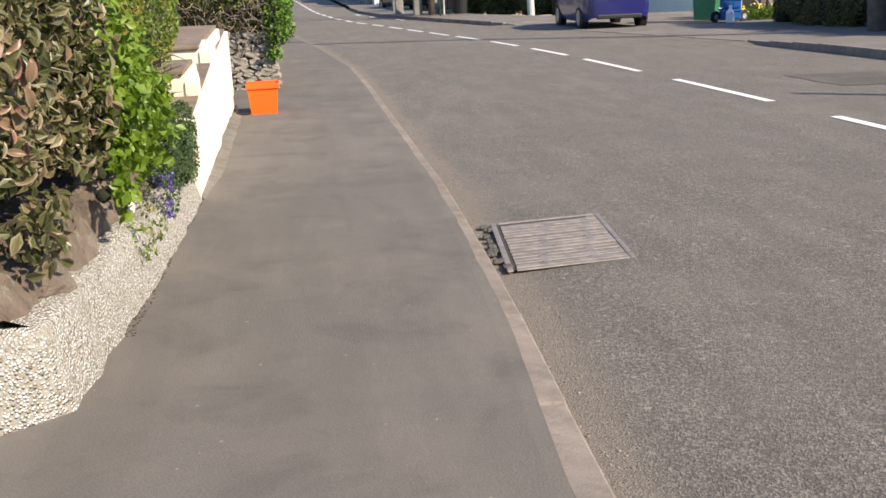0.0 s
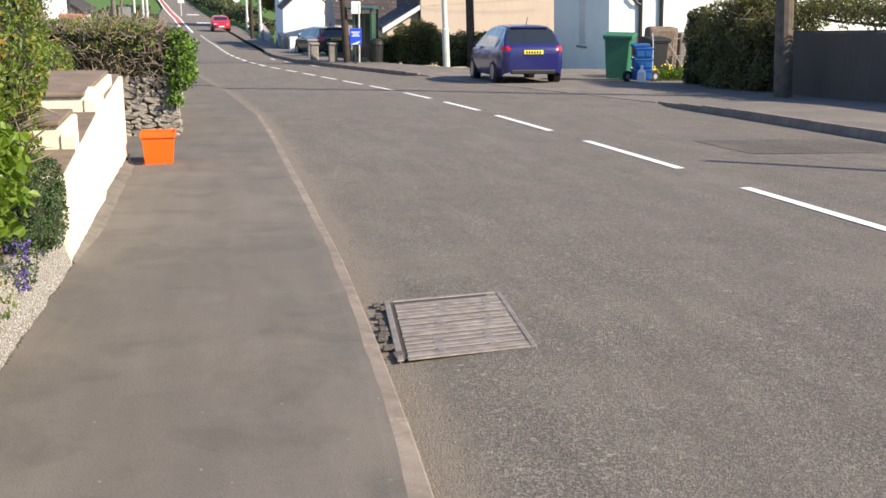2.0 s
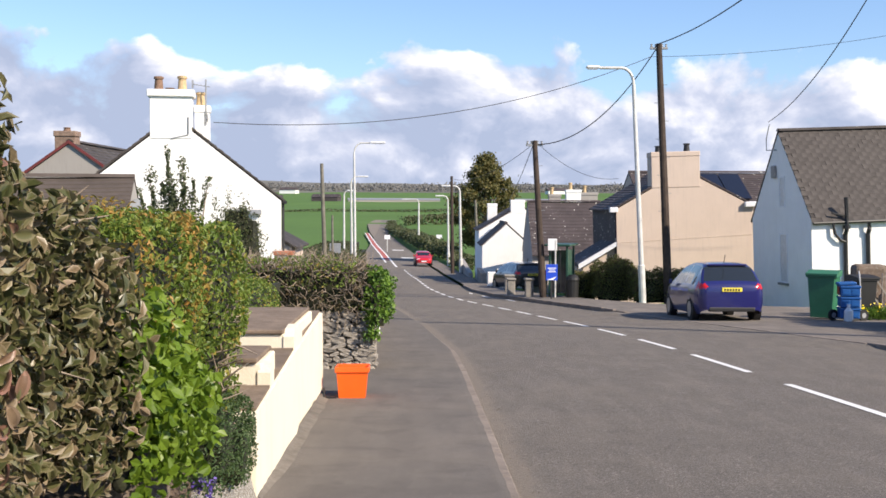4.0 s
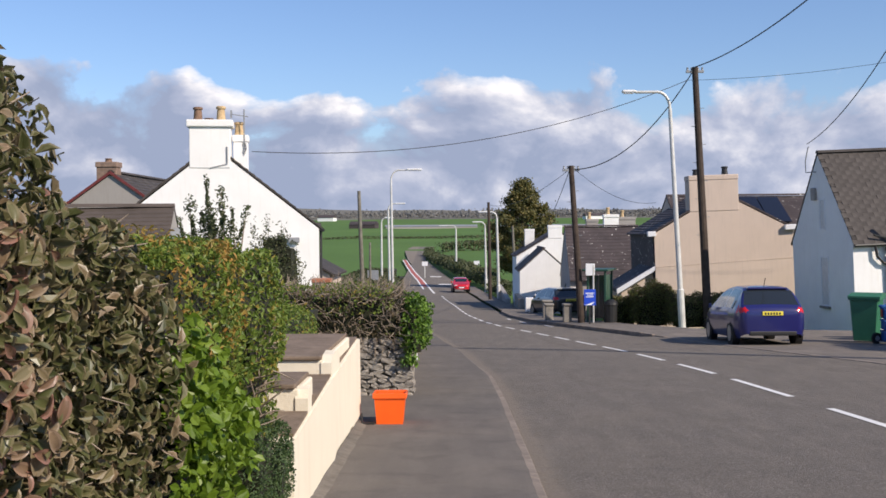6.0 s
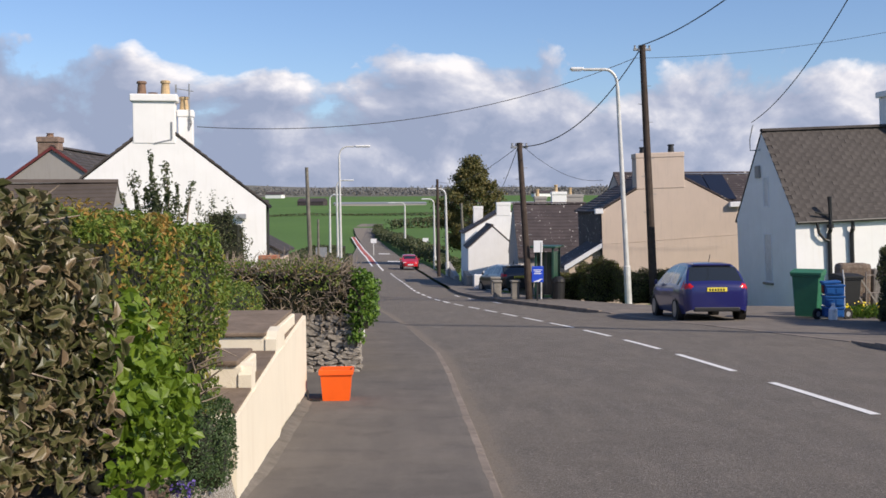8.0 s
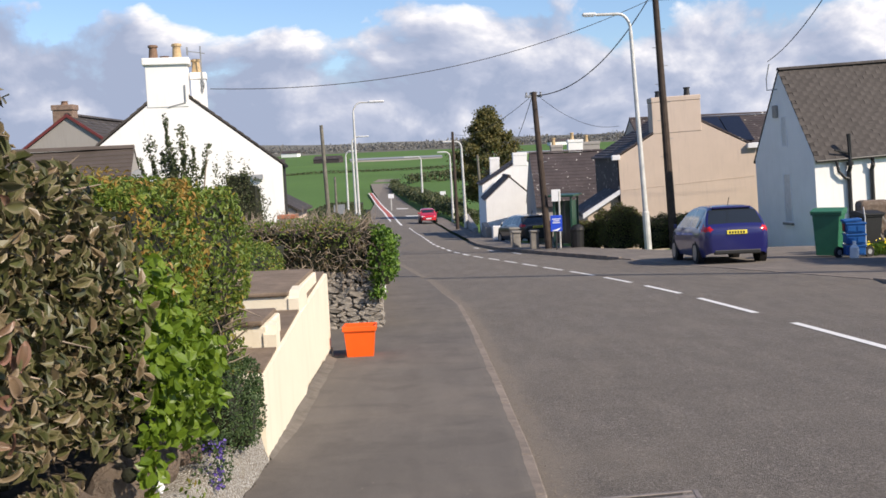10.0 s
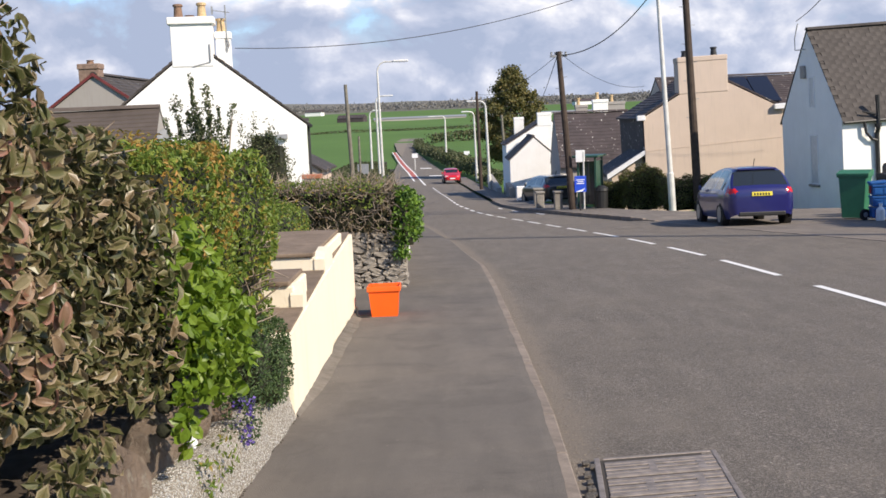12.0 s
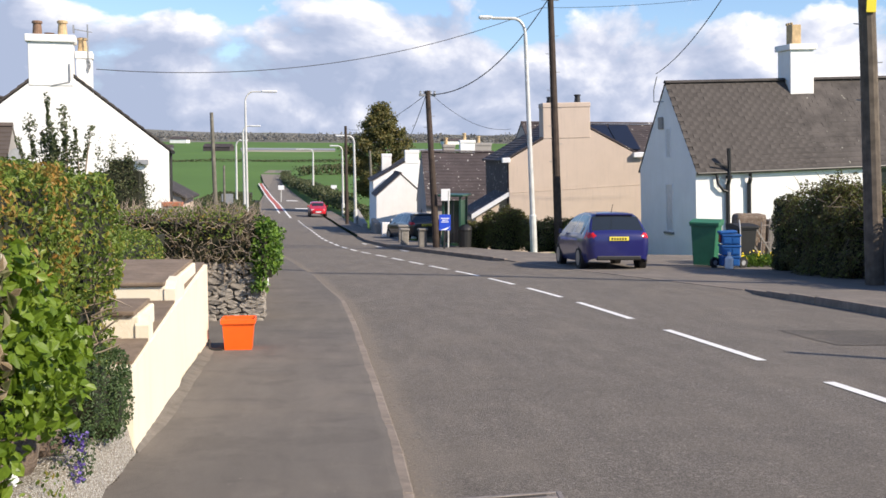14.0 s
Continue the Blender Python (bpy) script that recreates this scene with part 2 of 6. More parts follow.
def mat_carpaint(name, c):
    k = Nodes(name, 0.3, 0.0, 0.5)
    k.color(k.ramp(k.noise(3, 4), [(0.3, tuple(v * 0.9 for v in c)), (0.7, c)]))
    k.b.inputs["Coat Weight"].default_value = 0.8
    k.b.inputs["Coat Roughness"].default_value = 0.06
    return k.m


M_CARBLUE = mat_carpaint("blue_car_paint", (0.015, 0.016, 0.115))
M_CARRED = mat_carpaint("red_car_paint", (0.55, 0.012, 0.022))
M_CARBLACK = mat_carpaint("black_car_paint", (0.012, 0.013, 0.015))
M_CARSILVER = mat_carpaint("silver_car_paint", (0.5, 0.51, 0.52))
M_TYRE = plain("tyre_rubber", (0.02, 0.02, 0.02), 0.9, grain=0.2)
M_RIM = plain("alloy_rim", (0.35, 0.36, 0.37), 0.35, 0.8, grain=0)
M_TAIL = plain("red_lens", (0.6, 0.015, 0.02), 0.15, grain=0)
M_PLATE = plain("yellow_number_plate", (0.82, 0.68, 0.08), 0.45, grain=0)
M_LENS = plain("clear_lens", (0.7, 0.72, 0.75), 0.12, grain=0)


def mat_leaf(name, stops, rough=0.5, trans=0.35):
    """Leaves: colour by leaf, thin and slightly translucent."""
    k = Nodes(name, rough, 0, 0.45)
    mixed = k.mix(0.5, k.island(), k.rand())
    c = k.ramp(mixed if name.endswith("leaf") else k.island(), stops)
    c = k.mix(k.ramp(k.noise(60, 3), [(0.4, 0.0), (0.7, 0.3)]), c, tuple(v * 0.55 for v in stops[0][1]))
    k.color(c)
    tl = k.n.new("ShaderNodeBsdfTranslucent")
    k.l.new(c, tl.inputs[0])
    ms = k.n.new("ShaderNodeMixShader")
    ms.inputs[0].default_value = trans
    k.l.new(k.b.outputs[0], ms.inputs[1])
    k.l.new(tl.outputs[0], ms.inputs[2])
    k.l.new(ms.outputs[0], k.n["Material Output"].inputs[0])
    return k.m


M_LAUREL = mat_leaf("laurel_leaf", [(0.0, (0.045, 0.055, 0.02)), (0.28, (0.105, 0.115, 0.04)), (0.44, (0.18, 0.165, 0.075)), (0.56, (0.28, 0.20, 0.12)), (0.7, (0.22, 0.125, 0.08)), (1.0, (0.3, 0.17, 0.115))], 0.36, 0.3)
M_LEAF_EDGE = mat_leaf("laurel_edge_leaf", [(0.0, (0.08, 0.08, 0.035)), (0.28, (0.16, 0.15, 0.07)), (0.44, (0.26, 0.22, 0.12)), (0.56, (0.38, 0.29, 0.19)), (0.7, (0.33, 0.17, 0.12)), (1.0, (0.36, 0.15, 0.10))], 0.38, 0.3)
M_BRIGHT = mat_leaf("bright_shrub_leaf", [(0.0, (0.07, 0.125, 0.012)), (0.5, (0.155, 0.25, 0.022)), (1.0, (0.29, 0.38, 0.05))], 0.42, 0.4)
M_PRIVET = mat_leaf("privet_foliage", [(0.0, (0.085, 0.14, 0.025)), (0.5, (0.185, 0.27, 0.046)), (0.8, (0.28, 0.35, 0.065)), (1.0, (0.38, 0.27, 0.06))], 0.45, 0.42)
M_RUSTY = mat_leaf("rusty_foliage", [(0.0, (0.17, 0.16, 0.035)), (0.5, (0.34, 0.24, 0.05)), (1.0, (0.48, 0.25, 0.06))])
M_DRY = mat_leaf("dry_hedge_foliage", [(0.0, (0.07, 0.062, 0.03)), (0.45, (0.15, 0.115, 0.062)), (0.8, (0.24, 0.175, 0.10)), (1.0, (0.14, 0.19, 0.045))])
M_IVY = mat_leaf("ivy_foliage", [(0.0, (0.045, 0.10, 0.015)), (0.5, (0.11, 0.22, 0.025)), (1.0, (0.22, 0.36, 0.05))])
M_CUSHION = mat_leaf("cushion_plant_foliage", [(0.0, (0.035, 0.07, 0.024)), (0.6, (0.08, 0.135, 0.045)), (1.0, (0.13, 0.19, 0.07))])
M_PURPLE = mat_leaf("purple_flower", [(0.0, (0.10, 0.06, 0.3)), (1.0, (0.24, 0.17, 0.55))])
M_CONIFER = mat_leaf("conifer_foliage", [(0.0, (0.08, 0.09, 0.03)), (0.6, (0.18, 0.17, 0.055)), (1.0, (0.30, 0.23, 0.08))])
M_FARHEDGE = mat_leaf("far_hedge_foliage", [(0.0, (0.05, 0.07, 0.028)), (0.6, (0.095, 0.115, 0.045)), (1.0, (0.16, 0.155, 0.07))])
# brown-grey growth paled so that its colour holds the distance haze
M_HAZYWOOD = mat_leaf("hazy_wood_growth", [(0.0, (0.19, 0.19, 0.175)), (1.0, (0.26, 0.25, 0.225))])
M_BANKHEDGE = mat_leaf("brown_hedge_foliage", [(0.0, (0.08, 0.07, 0.03)), (0.5, (0.17, 0.14, 0.06)), (0.8, (0.17, 0.21, 0.05)), (1.0, (0.27, 0.29, 0.08))])
M_YOUNG = mat_leaf("apple_tree_foliage", [(0.0, (0.055, 0.075, 0.03)), (0.6, (0.12, 0.15, 0.065)), (1.0, (0.2, 0.21, 0.12))])
M_GRASS = mat_leaf("grass_blades", [(0.0, (0.06, 0.12, 0.02)), (0.6, (0.12, 0.22, 0.03)), (1.0, (0.2, 0.3, 0.05))])
M_TWIG = plain("bare_twig", (0.27, 0.215, 0.16), 0.9, vary=0.3, scale=20, grain=0.3)
M_SOIL = plain("garden_soil", (0.06, 0.045, 0.033), 1.0, vary=0.4, scale=14, grain=0.9)
# near-black colour that stands for the shade deep among leaves
M_CORE = plain("hedge_inner_shade", (0.02, 0.022, 0.01), 1.0, vary=0.4, scale=12, grain=0.6)


def mat_rock():
    k = Nodes("garden_rock", 0.85, 0, 0.3)
    c = k.ramp(k.noise(5, 6, 0.65, dist=0.4), [(0.25, (0.10, 0.085, 0.07)), (0.5, (0.19, 0.15, 0.115)), (0.75, (0.30, 0.245, 0.19))])
    c = k.mix(k.ramp(k.rand(), [(0.0, 0.0), (1.0, 0.35)]), c, (0.18, 0.11, 0.075))
    c = k.mix(k.ramp(k.noise(11, 5, 0.7, dist=0.5), [(0.56, 0.0), (0.66, 0.6)]), c, (0.33, 0.31, 0.25))
    k.color(c).bump(k.noise(14, 8, 0.7, dist=0.4), 1.0, 0.05)
    return k.m


def mat_wallstone():
    k = Nodes("rubble_stone", 0.9, 0, 0.3)
    c = k.ramp(k.noise(9, 5, 0.6), [(0.25, (0.19, 0.165, 0.135)), (0.55, (0.35, 0.315, 0.27)), (0.8, (0.52, 0.48, 0.41))])
    c = k.mix(k.ramp(k.rand(), [(0.0, 0.45), (0.6, 0.0)]), c, (0.12, 0.105, 0.09))
    k.color(c).bump(k.noise(35, 5, 0.65), 0.6, 0.01)
    return k.m


def mat_pebbledash():
    k = Nodes("pebbledash", 0.75, 0, 0.4)
    v = k.voronoi(92, "Color")
    d = k.voronoi(92)
    c = k.ramp(v, [(0.15, (0.34, 0.29, 0.22)), (0.4, (0.66, 0.62, 0.54)), (0.75, (0.86, 0.84, 0.79))])
    c = k.mix(k.ramp(d, [(0.35, 0.0), (0.62, 0.85)]), c, (0.17, 0.145, 0.11))
    c = k.mix(k.ramp(k.noise(4, 4), [(0.5, 0.0), (0.75, 0.25)]), c, (0.3, 0.27, 0.2))
    k.color(c).bump(k.ramp(d, [(0.0, 1.0), (0.6, 0.0)]), 1.0, 0.015)
    return k.m


M_ROCK, M_RUBBLE, M_PEBBLE = mat_rock(), mat_wallstone(), mat_pebbledash()


def mat_field():
    k = Nodes("field_grass", 0.95, 0, 0.2)
    c = k.ramp(k.noise(0.012, 5, 0.6), [(0.3, (0.075, 0.145, 0.035)), (0.6, (0.095, 0.18, 0.042)), (0.8, (0.14, 0.205, 0.06))])
    c = k.mix(k.ramp(k.noise(1.5, 5, 0.6), [(0.35, 0.3), (0.6, 0.0)]), c, (0.07, 0.11, 0.035))
    k.color(c).bump(k.noise(6, 5, 0.7), 0.5, 0.08)
    return k.m


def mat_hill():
    k = Nodes("hazed_hill", 1.0, 0, 0.1)
    # brown-greys lightened to carry the ridge's haze in the colour
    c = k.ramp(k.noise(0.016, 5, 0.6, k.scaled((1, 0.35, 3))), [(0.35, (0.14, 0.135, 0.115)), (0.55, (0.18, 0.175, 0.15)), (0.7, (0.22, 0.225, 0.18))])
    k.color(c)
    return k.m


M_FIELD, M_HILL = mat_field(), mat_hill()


# ---- helpers for building ----
def mesh_of(name, bm, mat, smooth=False):
    me = bpy.data.meshes.new(name)
    bm.normal_update()
    bm.to_mesh(me)
    bm.free()
    for m in mat if isinstance(mat, (list, tuple)) else (mat,):
        me.materials.append(m)
    if smooth:
        for p in me.polygons:
            p.use_smooth = True
    return me


def part(name, bm, mat, parent=None, label="", smooth=False):
    ob = new(name, mesh_of(name, bm, mat, smooth))
    ob.parent = parent
    if label:
        ob["label"] = label
    return ob


def piece(name, me, parent, m):
    ob = new(name, me)
    ob.parent = parent
    ob.matrix_local = m
    return ob


def thing(name, label, category, at=(0, 0, 0), rz=0.0, group="", kind=""):
    ob = new(name)
    ob.empty_display_size = 0.2
    ob.matrix_world = pose(*at, 0, 0, rz)
    return tagged(ob, label, category, group, kind)


def box(bm, lo, hi, bevel=0.0, m=None, mi=0):
    c = [(a + b) / 2 for a, b in zip(lo, hi)]
    s = [max(b - a, 1e-4) for a, b in zip(lo, hi)]
    r = bmesh.ops.create_cube(bm, size=1, matrix=Matrix.LocRotScale(c, None, s))
    vs = r["verts"]
    if bevel:
        es = list({e for v in vs for e in v.link_edges})
        out = bmesh.ops.bevel(bm, geom=es, offset=bevel, segments=2, affect="EDGES", profile=0.5)
        vs = list({v for f in out["faces"] for v in f.verts} | {v for v in vs if v.is_valid})
    if m is not None:
        bmesh.ops.transform(bm, matrix=m, verts=vs)
    if mi:
        for f in {f for v in vs for f in v.link_faces}:
            f.material_index = mi
    return vs


def box_bm(lo, hi, bevel=0.0, m=None):
    bm = bmesh.new()
    box(bm, lo, hi, bevel, m)
    return bm


def poly(bm, pts, mi=0):
    f = bm.faces.new([bm.verts.new(p) for p in pts])
    f.material_index = mi
    return f


def prism(bm, outline, d, mi=0):
    """A closed outline of points, pushed along the vector d."""
    d = Vector(d)
    a = [bm.verts.new(p) for p in outline]
    b = [bm.verts.new(Vector(p) + d) for p in outline]
    fs = [bm.faces.new(a[::-1]), bm.faces.new(b)]
    for k in range(len(a)):
        fs.append(bm.faces.new((a[k], a[(k + 1) % len(a)], b[(k + 1) % len(a)], b[k])))
    for f in fs:
        f.material_index = mi
    bmesh.ops.recalc_face_normals(bm, faces=fs)


def tube(bm, pts, radii, sides=8, caps=True):
    """A round bar along points with a radius at each."""
    rings = []
    pts = [Vector(p) for p in pts]
    if isinstance(radii, (int, float)):
        radii = [radii] * len(pts)
    for k, p in enumerate(pts):
        d = (pts[min(k + 1, len(pts) - 1)] - pts[max(k - 1, 0)]).normalized()
        q = d.to_track_quat("Z", "X")
        rings.append([bm.verts.new(p + q @ Vector((math.cos(a) * radii[k], math.sin(a) * radii[k], 0))) for a in [2 * math.pi * j / sides for j in range(sides)]])
    for a, b in zip(rings, rings[1:]):
        for j in range(sides):
            bm.faces.new((a[j], a[(j + 1) % sides], b[(j + 1) % sides], b[j]))
    if caps:
        bm.faces.new(rings[0][::-1])
        bm.faces.new(rings[-1])
    return bm


def lathe(bm, prof, sides=16, at=(0, 0, 0)):
    """Turns (radius, height) pairs round the z axis."""
    return tube(bm, [(at[0], at[1], at[2] + h) for _, h in prof], [max(r, 1e-3) for r, _ in prof], sides)


# ---- lie of the land ----
KY = (-400, -30, 0, 12, 30, 60, 90, 115, 150, 250, 320, 450, 800, 1500, 2500)
KZ = (14, 1.8, 0, -0.74, -1.83, -3.35, -4.55, -5.15, -5.45, -5.2, -4.2, -1.5, 4, 32, 32)


def g(y):
    """Height of the footway along the street."""
    w = max(1.0, abs(y) * 0.12)
    return float((np.interp(y - w, KY, KZ) + 2 * np.interp(y, KY, KZ) + np.interp(y + w, KY, KZ)) / 4)


CY = (-400, 0, 12, 18, 22, 26, 30, 34, 38, 40.5, 46, 56, 74, 94, 119, 141, 170, 234, 300, 420)
CX = (4.35, 4.32, 4.34, 4.26, 4.05, 3.72, 3.2, 2.6, 1.95, 1.5, 0.85, 0.15, -0.75, -1.95, -3.6, -5.15, -7.6, -12.6, -17.0, -14.0)


def cx(y):
    """The middle of the road."""
    w = 1.2
    return float((np.interp(y - w, CY, CX) + 2 * np.interp(y, CY, CX) + np.interp(y + w, CY, CX)) / 4)


def left_edge(y):
    return float(np.interp(y, (-400, 0, 1.66, 2.3, 3, 4.3, 6, 9, 14, 18, 20.8, 26, 29.5, 33, 40, 60, 90, 140, 420), (0.42, 0.42, 0.462, 0.487, 0.52, 0.56, 0.592, 0.585, 0.555, 0.48, 0.28, -0.06, -0.42, -0.75, -1.6, -3.1, -4.6, -8.3, -17.3)))


def right_edge(y):
    return float(np.interp(y, (-400, 16, 19, 32.4, 39.7, 46.5, 53.4, 74, 94, 140, 234, 420), (8.24, 8.22, 8.15, 5.97, 4.3, 2.9, 2.25, 1.6, 0.9, -1.6, -8.8, -10.6)))


def zroad(x, y):
    """Cambered road surface: a kerb's height below the footway at the left edge."""
    c, a, b = cx(y), left_edge(y), right_edge(y)
    u = (x - a) / (c - a) if x < c else (b - x) / (b - c)
    drop = 0.055 if x < c or not 19 < y < 33 else 0.0
    return g(y) - drop * (1 - min(max(u, 0), 1)) ** 1.5


# ---- ground, road and footways ----
def stations(a, b, near=0.5):
    ys, y = [], a
    while y < b:
        ys.append(y)
        y += near if abs(y) < 40 and y > -6 else near * max(1, abs(y) / 25)
    return ys + [b]


def strip(name, ys, rows, mat, label, kind="structure"):
    """A ribbon along the street: rows(y) gives the (x, z) points across it."""
    bm = bmesh.new()
    prev = None
    for y in ys:
        r = rows(y)
        cur = [bm.verts.new((x, y, z)) for x, z in r]
        if prev:
            for k in range(len(cur) - 1):
                bm.faces.new((prev[k], prev[k + 1], cur[k + 1], cur[k]))
        prev = cur
    uv = bm.loops.layers.uv.new("UVMap")
    for f in bm.faces:
        for lp in f.loops:
            lp[uv].uv = (lp.vert.co.x - left_edge(lp.vert.co.y), lp.vert.co.y)
    ob = part(name, bm, mat)
    return tagged(ob, label, kind=kind)


def ground_mesh():
    bm = bmesh.new()
    ys = [-400, -200, -100, -50, -25] + list(range(-10, 60, 5)) + list(range(60, 200, 10)) + list(range(200, 500, 20)) + list(range(500, 1000, 50)) + [1100, 1250, 1400, 1600, 1900, 2500, 3500, 4500]
    us = [-3000, -1800, -1200, -800, -500, -350, -250, -180, -130, -95, -70, -50, -38, -28, -20, -14, -9, -5, 0, 5, 9, 12, 16, 22, 30, 40, 55, 75, 100, 140, 190, 260, 360, 500, 800, 1200, 1800, 3000]
    grid = []
    for y in ys:
        row = []
        for u in us:
            x = cx(min(y, 400)) + u
            z = g(min(y, 1000))
            if abs(u) < 10 and y < 300:
                z -= 0.35
            elif y > 40:
                z += 0.5 * noise.noise((x * 0.02, y * 0.02, 0))
            if y > 420:
                far = (y - 420) / 600
                z += min(far, 1.6) * (5 * noise.noise((x * 0.0016 + 3, y * 0.002, 1)) + 2.0 * noise.noise((x * 0.007, y * 0.006, 2)))
            if y > 1000:
                z += min((y - 1000) / 500, 1) * (20 + 9 * noise.noise((x * 0.0011 + 7, 0.5, y * 0.0004)) + 4 * noise.noise((x * 0.005, 3.1, 0)))
            if y > 2600:
                z -= (y - 2600) * 0.02
            row.append(bm.verts.new((x, y, z)))
        grid.append(row)
    for a, b, y in zip(grid, grid[1:], ys):
        for k in range(len(us) - 1):
            f = bm.faces.new((a[k], a[k + 1], b[k + 1], b[k]))
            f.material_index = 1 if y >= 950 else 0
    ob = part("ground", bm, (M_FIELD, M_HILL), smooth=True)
    return tagged(ob, "green grazing fields rising to a hazy low ridge", kind="structure")


ground_mesh()

Y_ALL = stations(-60, 330)


def road_rows(y):
    a, b, c = left_edge(y), right_edge(y), cx(y)
    xs = [a - 0.02, a + 0.25, a + 0.9, a + 1.8, c, c + 1.2, b - 0.8, b - 0.2, b + 0.02]
    return [(x, zroad(x, y)) for x in xs]


road = strip("road", Y_ALL, road_rows, M_ROAD, "worn grey tarmac road running downhill")


def wall_line(y):
    """Back edge of the near footway."""
    return float(np.interp(y, (-60, 2.0, 2.65, 6.0, 11.3, 14.2, 14.3, 30, 330), (-1.6, -1.6, -1.0, -0.96, -1.09, -1.4, -0.68, -1.42, -17.6)))


def pave_rows(y):
    # the tarmac laps further over the kerb stones down the hill
    show = float(np.interp(y, (0, 1.6, 2.35, 3.05, 4.5, 6.5, 10, 31), (0.112, 0.108, 0.085, 0.066, 0.06, 0.06, 0.07, 0.08)))
    a = left_edge(y) - show + min(max((y - 2.0) / 3, 0.0), 1.0) * (0.012 * noise.noise((y * 5.0, 2, 0)) + 0.01 * noise.noise((y * 1.3, 7, 0)))
    b = wall_line(y) - 0.35
    if y > 31:
        b = a - 0.9
    return [(b, g(y) + 0.014), ((a + b) / 2, g(y) + 0.011), (a - 0.05, g(y) + 0.009), (a, g(y) + 0.006), (a, g(y) - 0.03)]


pavement = strip("pavement", stations(-60, 90, 0.12), pave_rows, M_PAVE, "dark patched tarmac footway sloping downhill")


def drop(y):
    """Height of the far kerb above the footway line: dropped before the parking bay."""
    return float(np.interp(y, (16.8, 19.4, 32.2, 34.0), (0.08, 0.014, 0.014, 0.08)))


def rpave_rows(y):
    a = right_edge(y) + 0.1
    lift = drop(y) - 0.004
    w = float(np.interp(y, (-60, 16, 21, 24, 33, 36, 40, 46, 60, 330), (3.2, 3.3, 4.0, 7.6, 8.6, 2.6, 2.0, 1.9, 1.4, 1.4)))
    return [(a, g(y) + lift), (a + w * 0.5, g(y) + lift + 0.015), (a + w, g(y) + lift + 0.03)]


strip("pavement_far", stations(-60, 120), rpave_rows, M_PAVE_FAR, "grey tarmac footway and parking bay across the road")


def kerbs(name, edge, side, y0, y1, length, lift, label):
    root = thing(name, label, "", kind="structure")
    bm = bmesh.new()
    box(bm, (-0.055, -length / 2 + 0.004, -0.25), (0.055, length / 2 - 0.003, 0.0), 0.009)
    me = mesh_of("kerb_stone", bm, M_KERB)
    y = y0
    while y < y1:
        ym = y + length / 2
        x = edge(ym) + side * 0.055
        turn = math.atan2(edge(ym + 0.4) - edge(ym - 0.4), 0.8)
        tilt = math.atan2(g(ym + 0.4) - g(ym - 0.4), 0.8)
        up = lift(ym)
        piece("kerb_stone", me, root, pose(x, ym, g(ym) + up + random.uniform(-0.002, 0.002), math.degrees(tilt), random.uniform(-1.2, 1.2), -math.degrees(turn)))
        y += length
    return root


kerbs("kerb", left_edge, -1, -5, 31, 0.914, lambda y: 0.002 if y < 17 else 0.002 - min((y - 17) * 0.012, 0.055), "worn pale concrete kerb stones along the footway")
kerbs("kerb_far", right_edge, 1, 2, 60, 0.914, drop, "concrete kerb across the road, dropped before the parking bay")

# centre line dashes: 2.15 m marks on a 3.42 m pitch
lines = thing("road_markings", "white painted broken centre line", "", kind="structure")


def dash(name, y0, y1, w, off=0.0, mat=M_PAINT_LINE, parent=lines):
    bm = bmesh.new()
    n = max(2, int((y1 - y0) / 0.6) + 1)
    prev = None
    for k in range(n + 1):
        y = y0 + (y1 - y0) * k / n
        c = cx(y) + off
        wob = 0.006 * noise.noise((y * 3, 1, 0))
        cur = [bm.verts.new((c - w / 2 + wob, y, zroad(c - w / 2, y) + 0.006)), bm.verts.new((c + w / 2 + wob, y, zroad(c + w / 2, y) + 0.006))]
        if prev:
            bm.faces.new((prev[0], prev[1], cur[1], cur[0]))
        prev = cur
    return part(name, bm, mat, parent)


MARKS = [(-2.6, 0.2), (1.5, 4.2), (5.5, 8.25), (9.62, 12.5), (13.95, 16.85), (18.0, 20.45), (21.6, 23.9), (24.95, 27.3), (28.1, 30.2), (31.0, 32.8), (33.6, 35.3)]
MARKS += [(36.1 + 2.6 * k, 37.75 + 2.6 * k) for k in range(4)] + [(46.8 + 3.4 * k, 48.9 + 3.4 * k) for k in range(15)]
for y0, y1 in MARKS:
    dash("line_mark", y0, y1, 0.105 if y0 < 40 else 0.13)
# red hatched strip between solid white lines further down
dash("red_strip", 122, 232, 0.55, -0.75, M_REDPAINT)
dash("solid_line", 104, 232, 0.2, -0.4)
dash("solid_line", 116, 232, 0.2, -1.15)
for y in (128, 152):
    dash("slow_mark", y, y + 2.2, 1.6, 1.9)
for y0 in (41.5, 45.5, 49.5):
    dash("bay_mark", y0, y0 + 1.6, 0.13, right_edge(y0) - cx(y0) - 0.5)


# mended patches of darker tarmac
def road_patch(x0, x1, y0, y1, label):
    bm = bmesh.new()
    n = 8
    prev = None
    for k in range(n + 1):
        y = y0 + (y1 - y0) * k / n
        wob = 0.05 * noise.noise((y * 2, x0, 0))
        cur = [bm.verts.new((x, y, zroad(x, y) + 0.004)) for x in (x0 + wob, (x0 + x1) / 2, x1 + wob)]
        if prev:
            for j in range(2):
                bm.faces.new((prev[j], prev[j + 1], cur[j + 1], cur[j]))
        prev = cur
    tagged(part("road_patch", bm, M_PATCH), label, kind="structure")


road_patch(5.7, 7.9, 10.8, 12.4, "darker mended patch of tarmac")


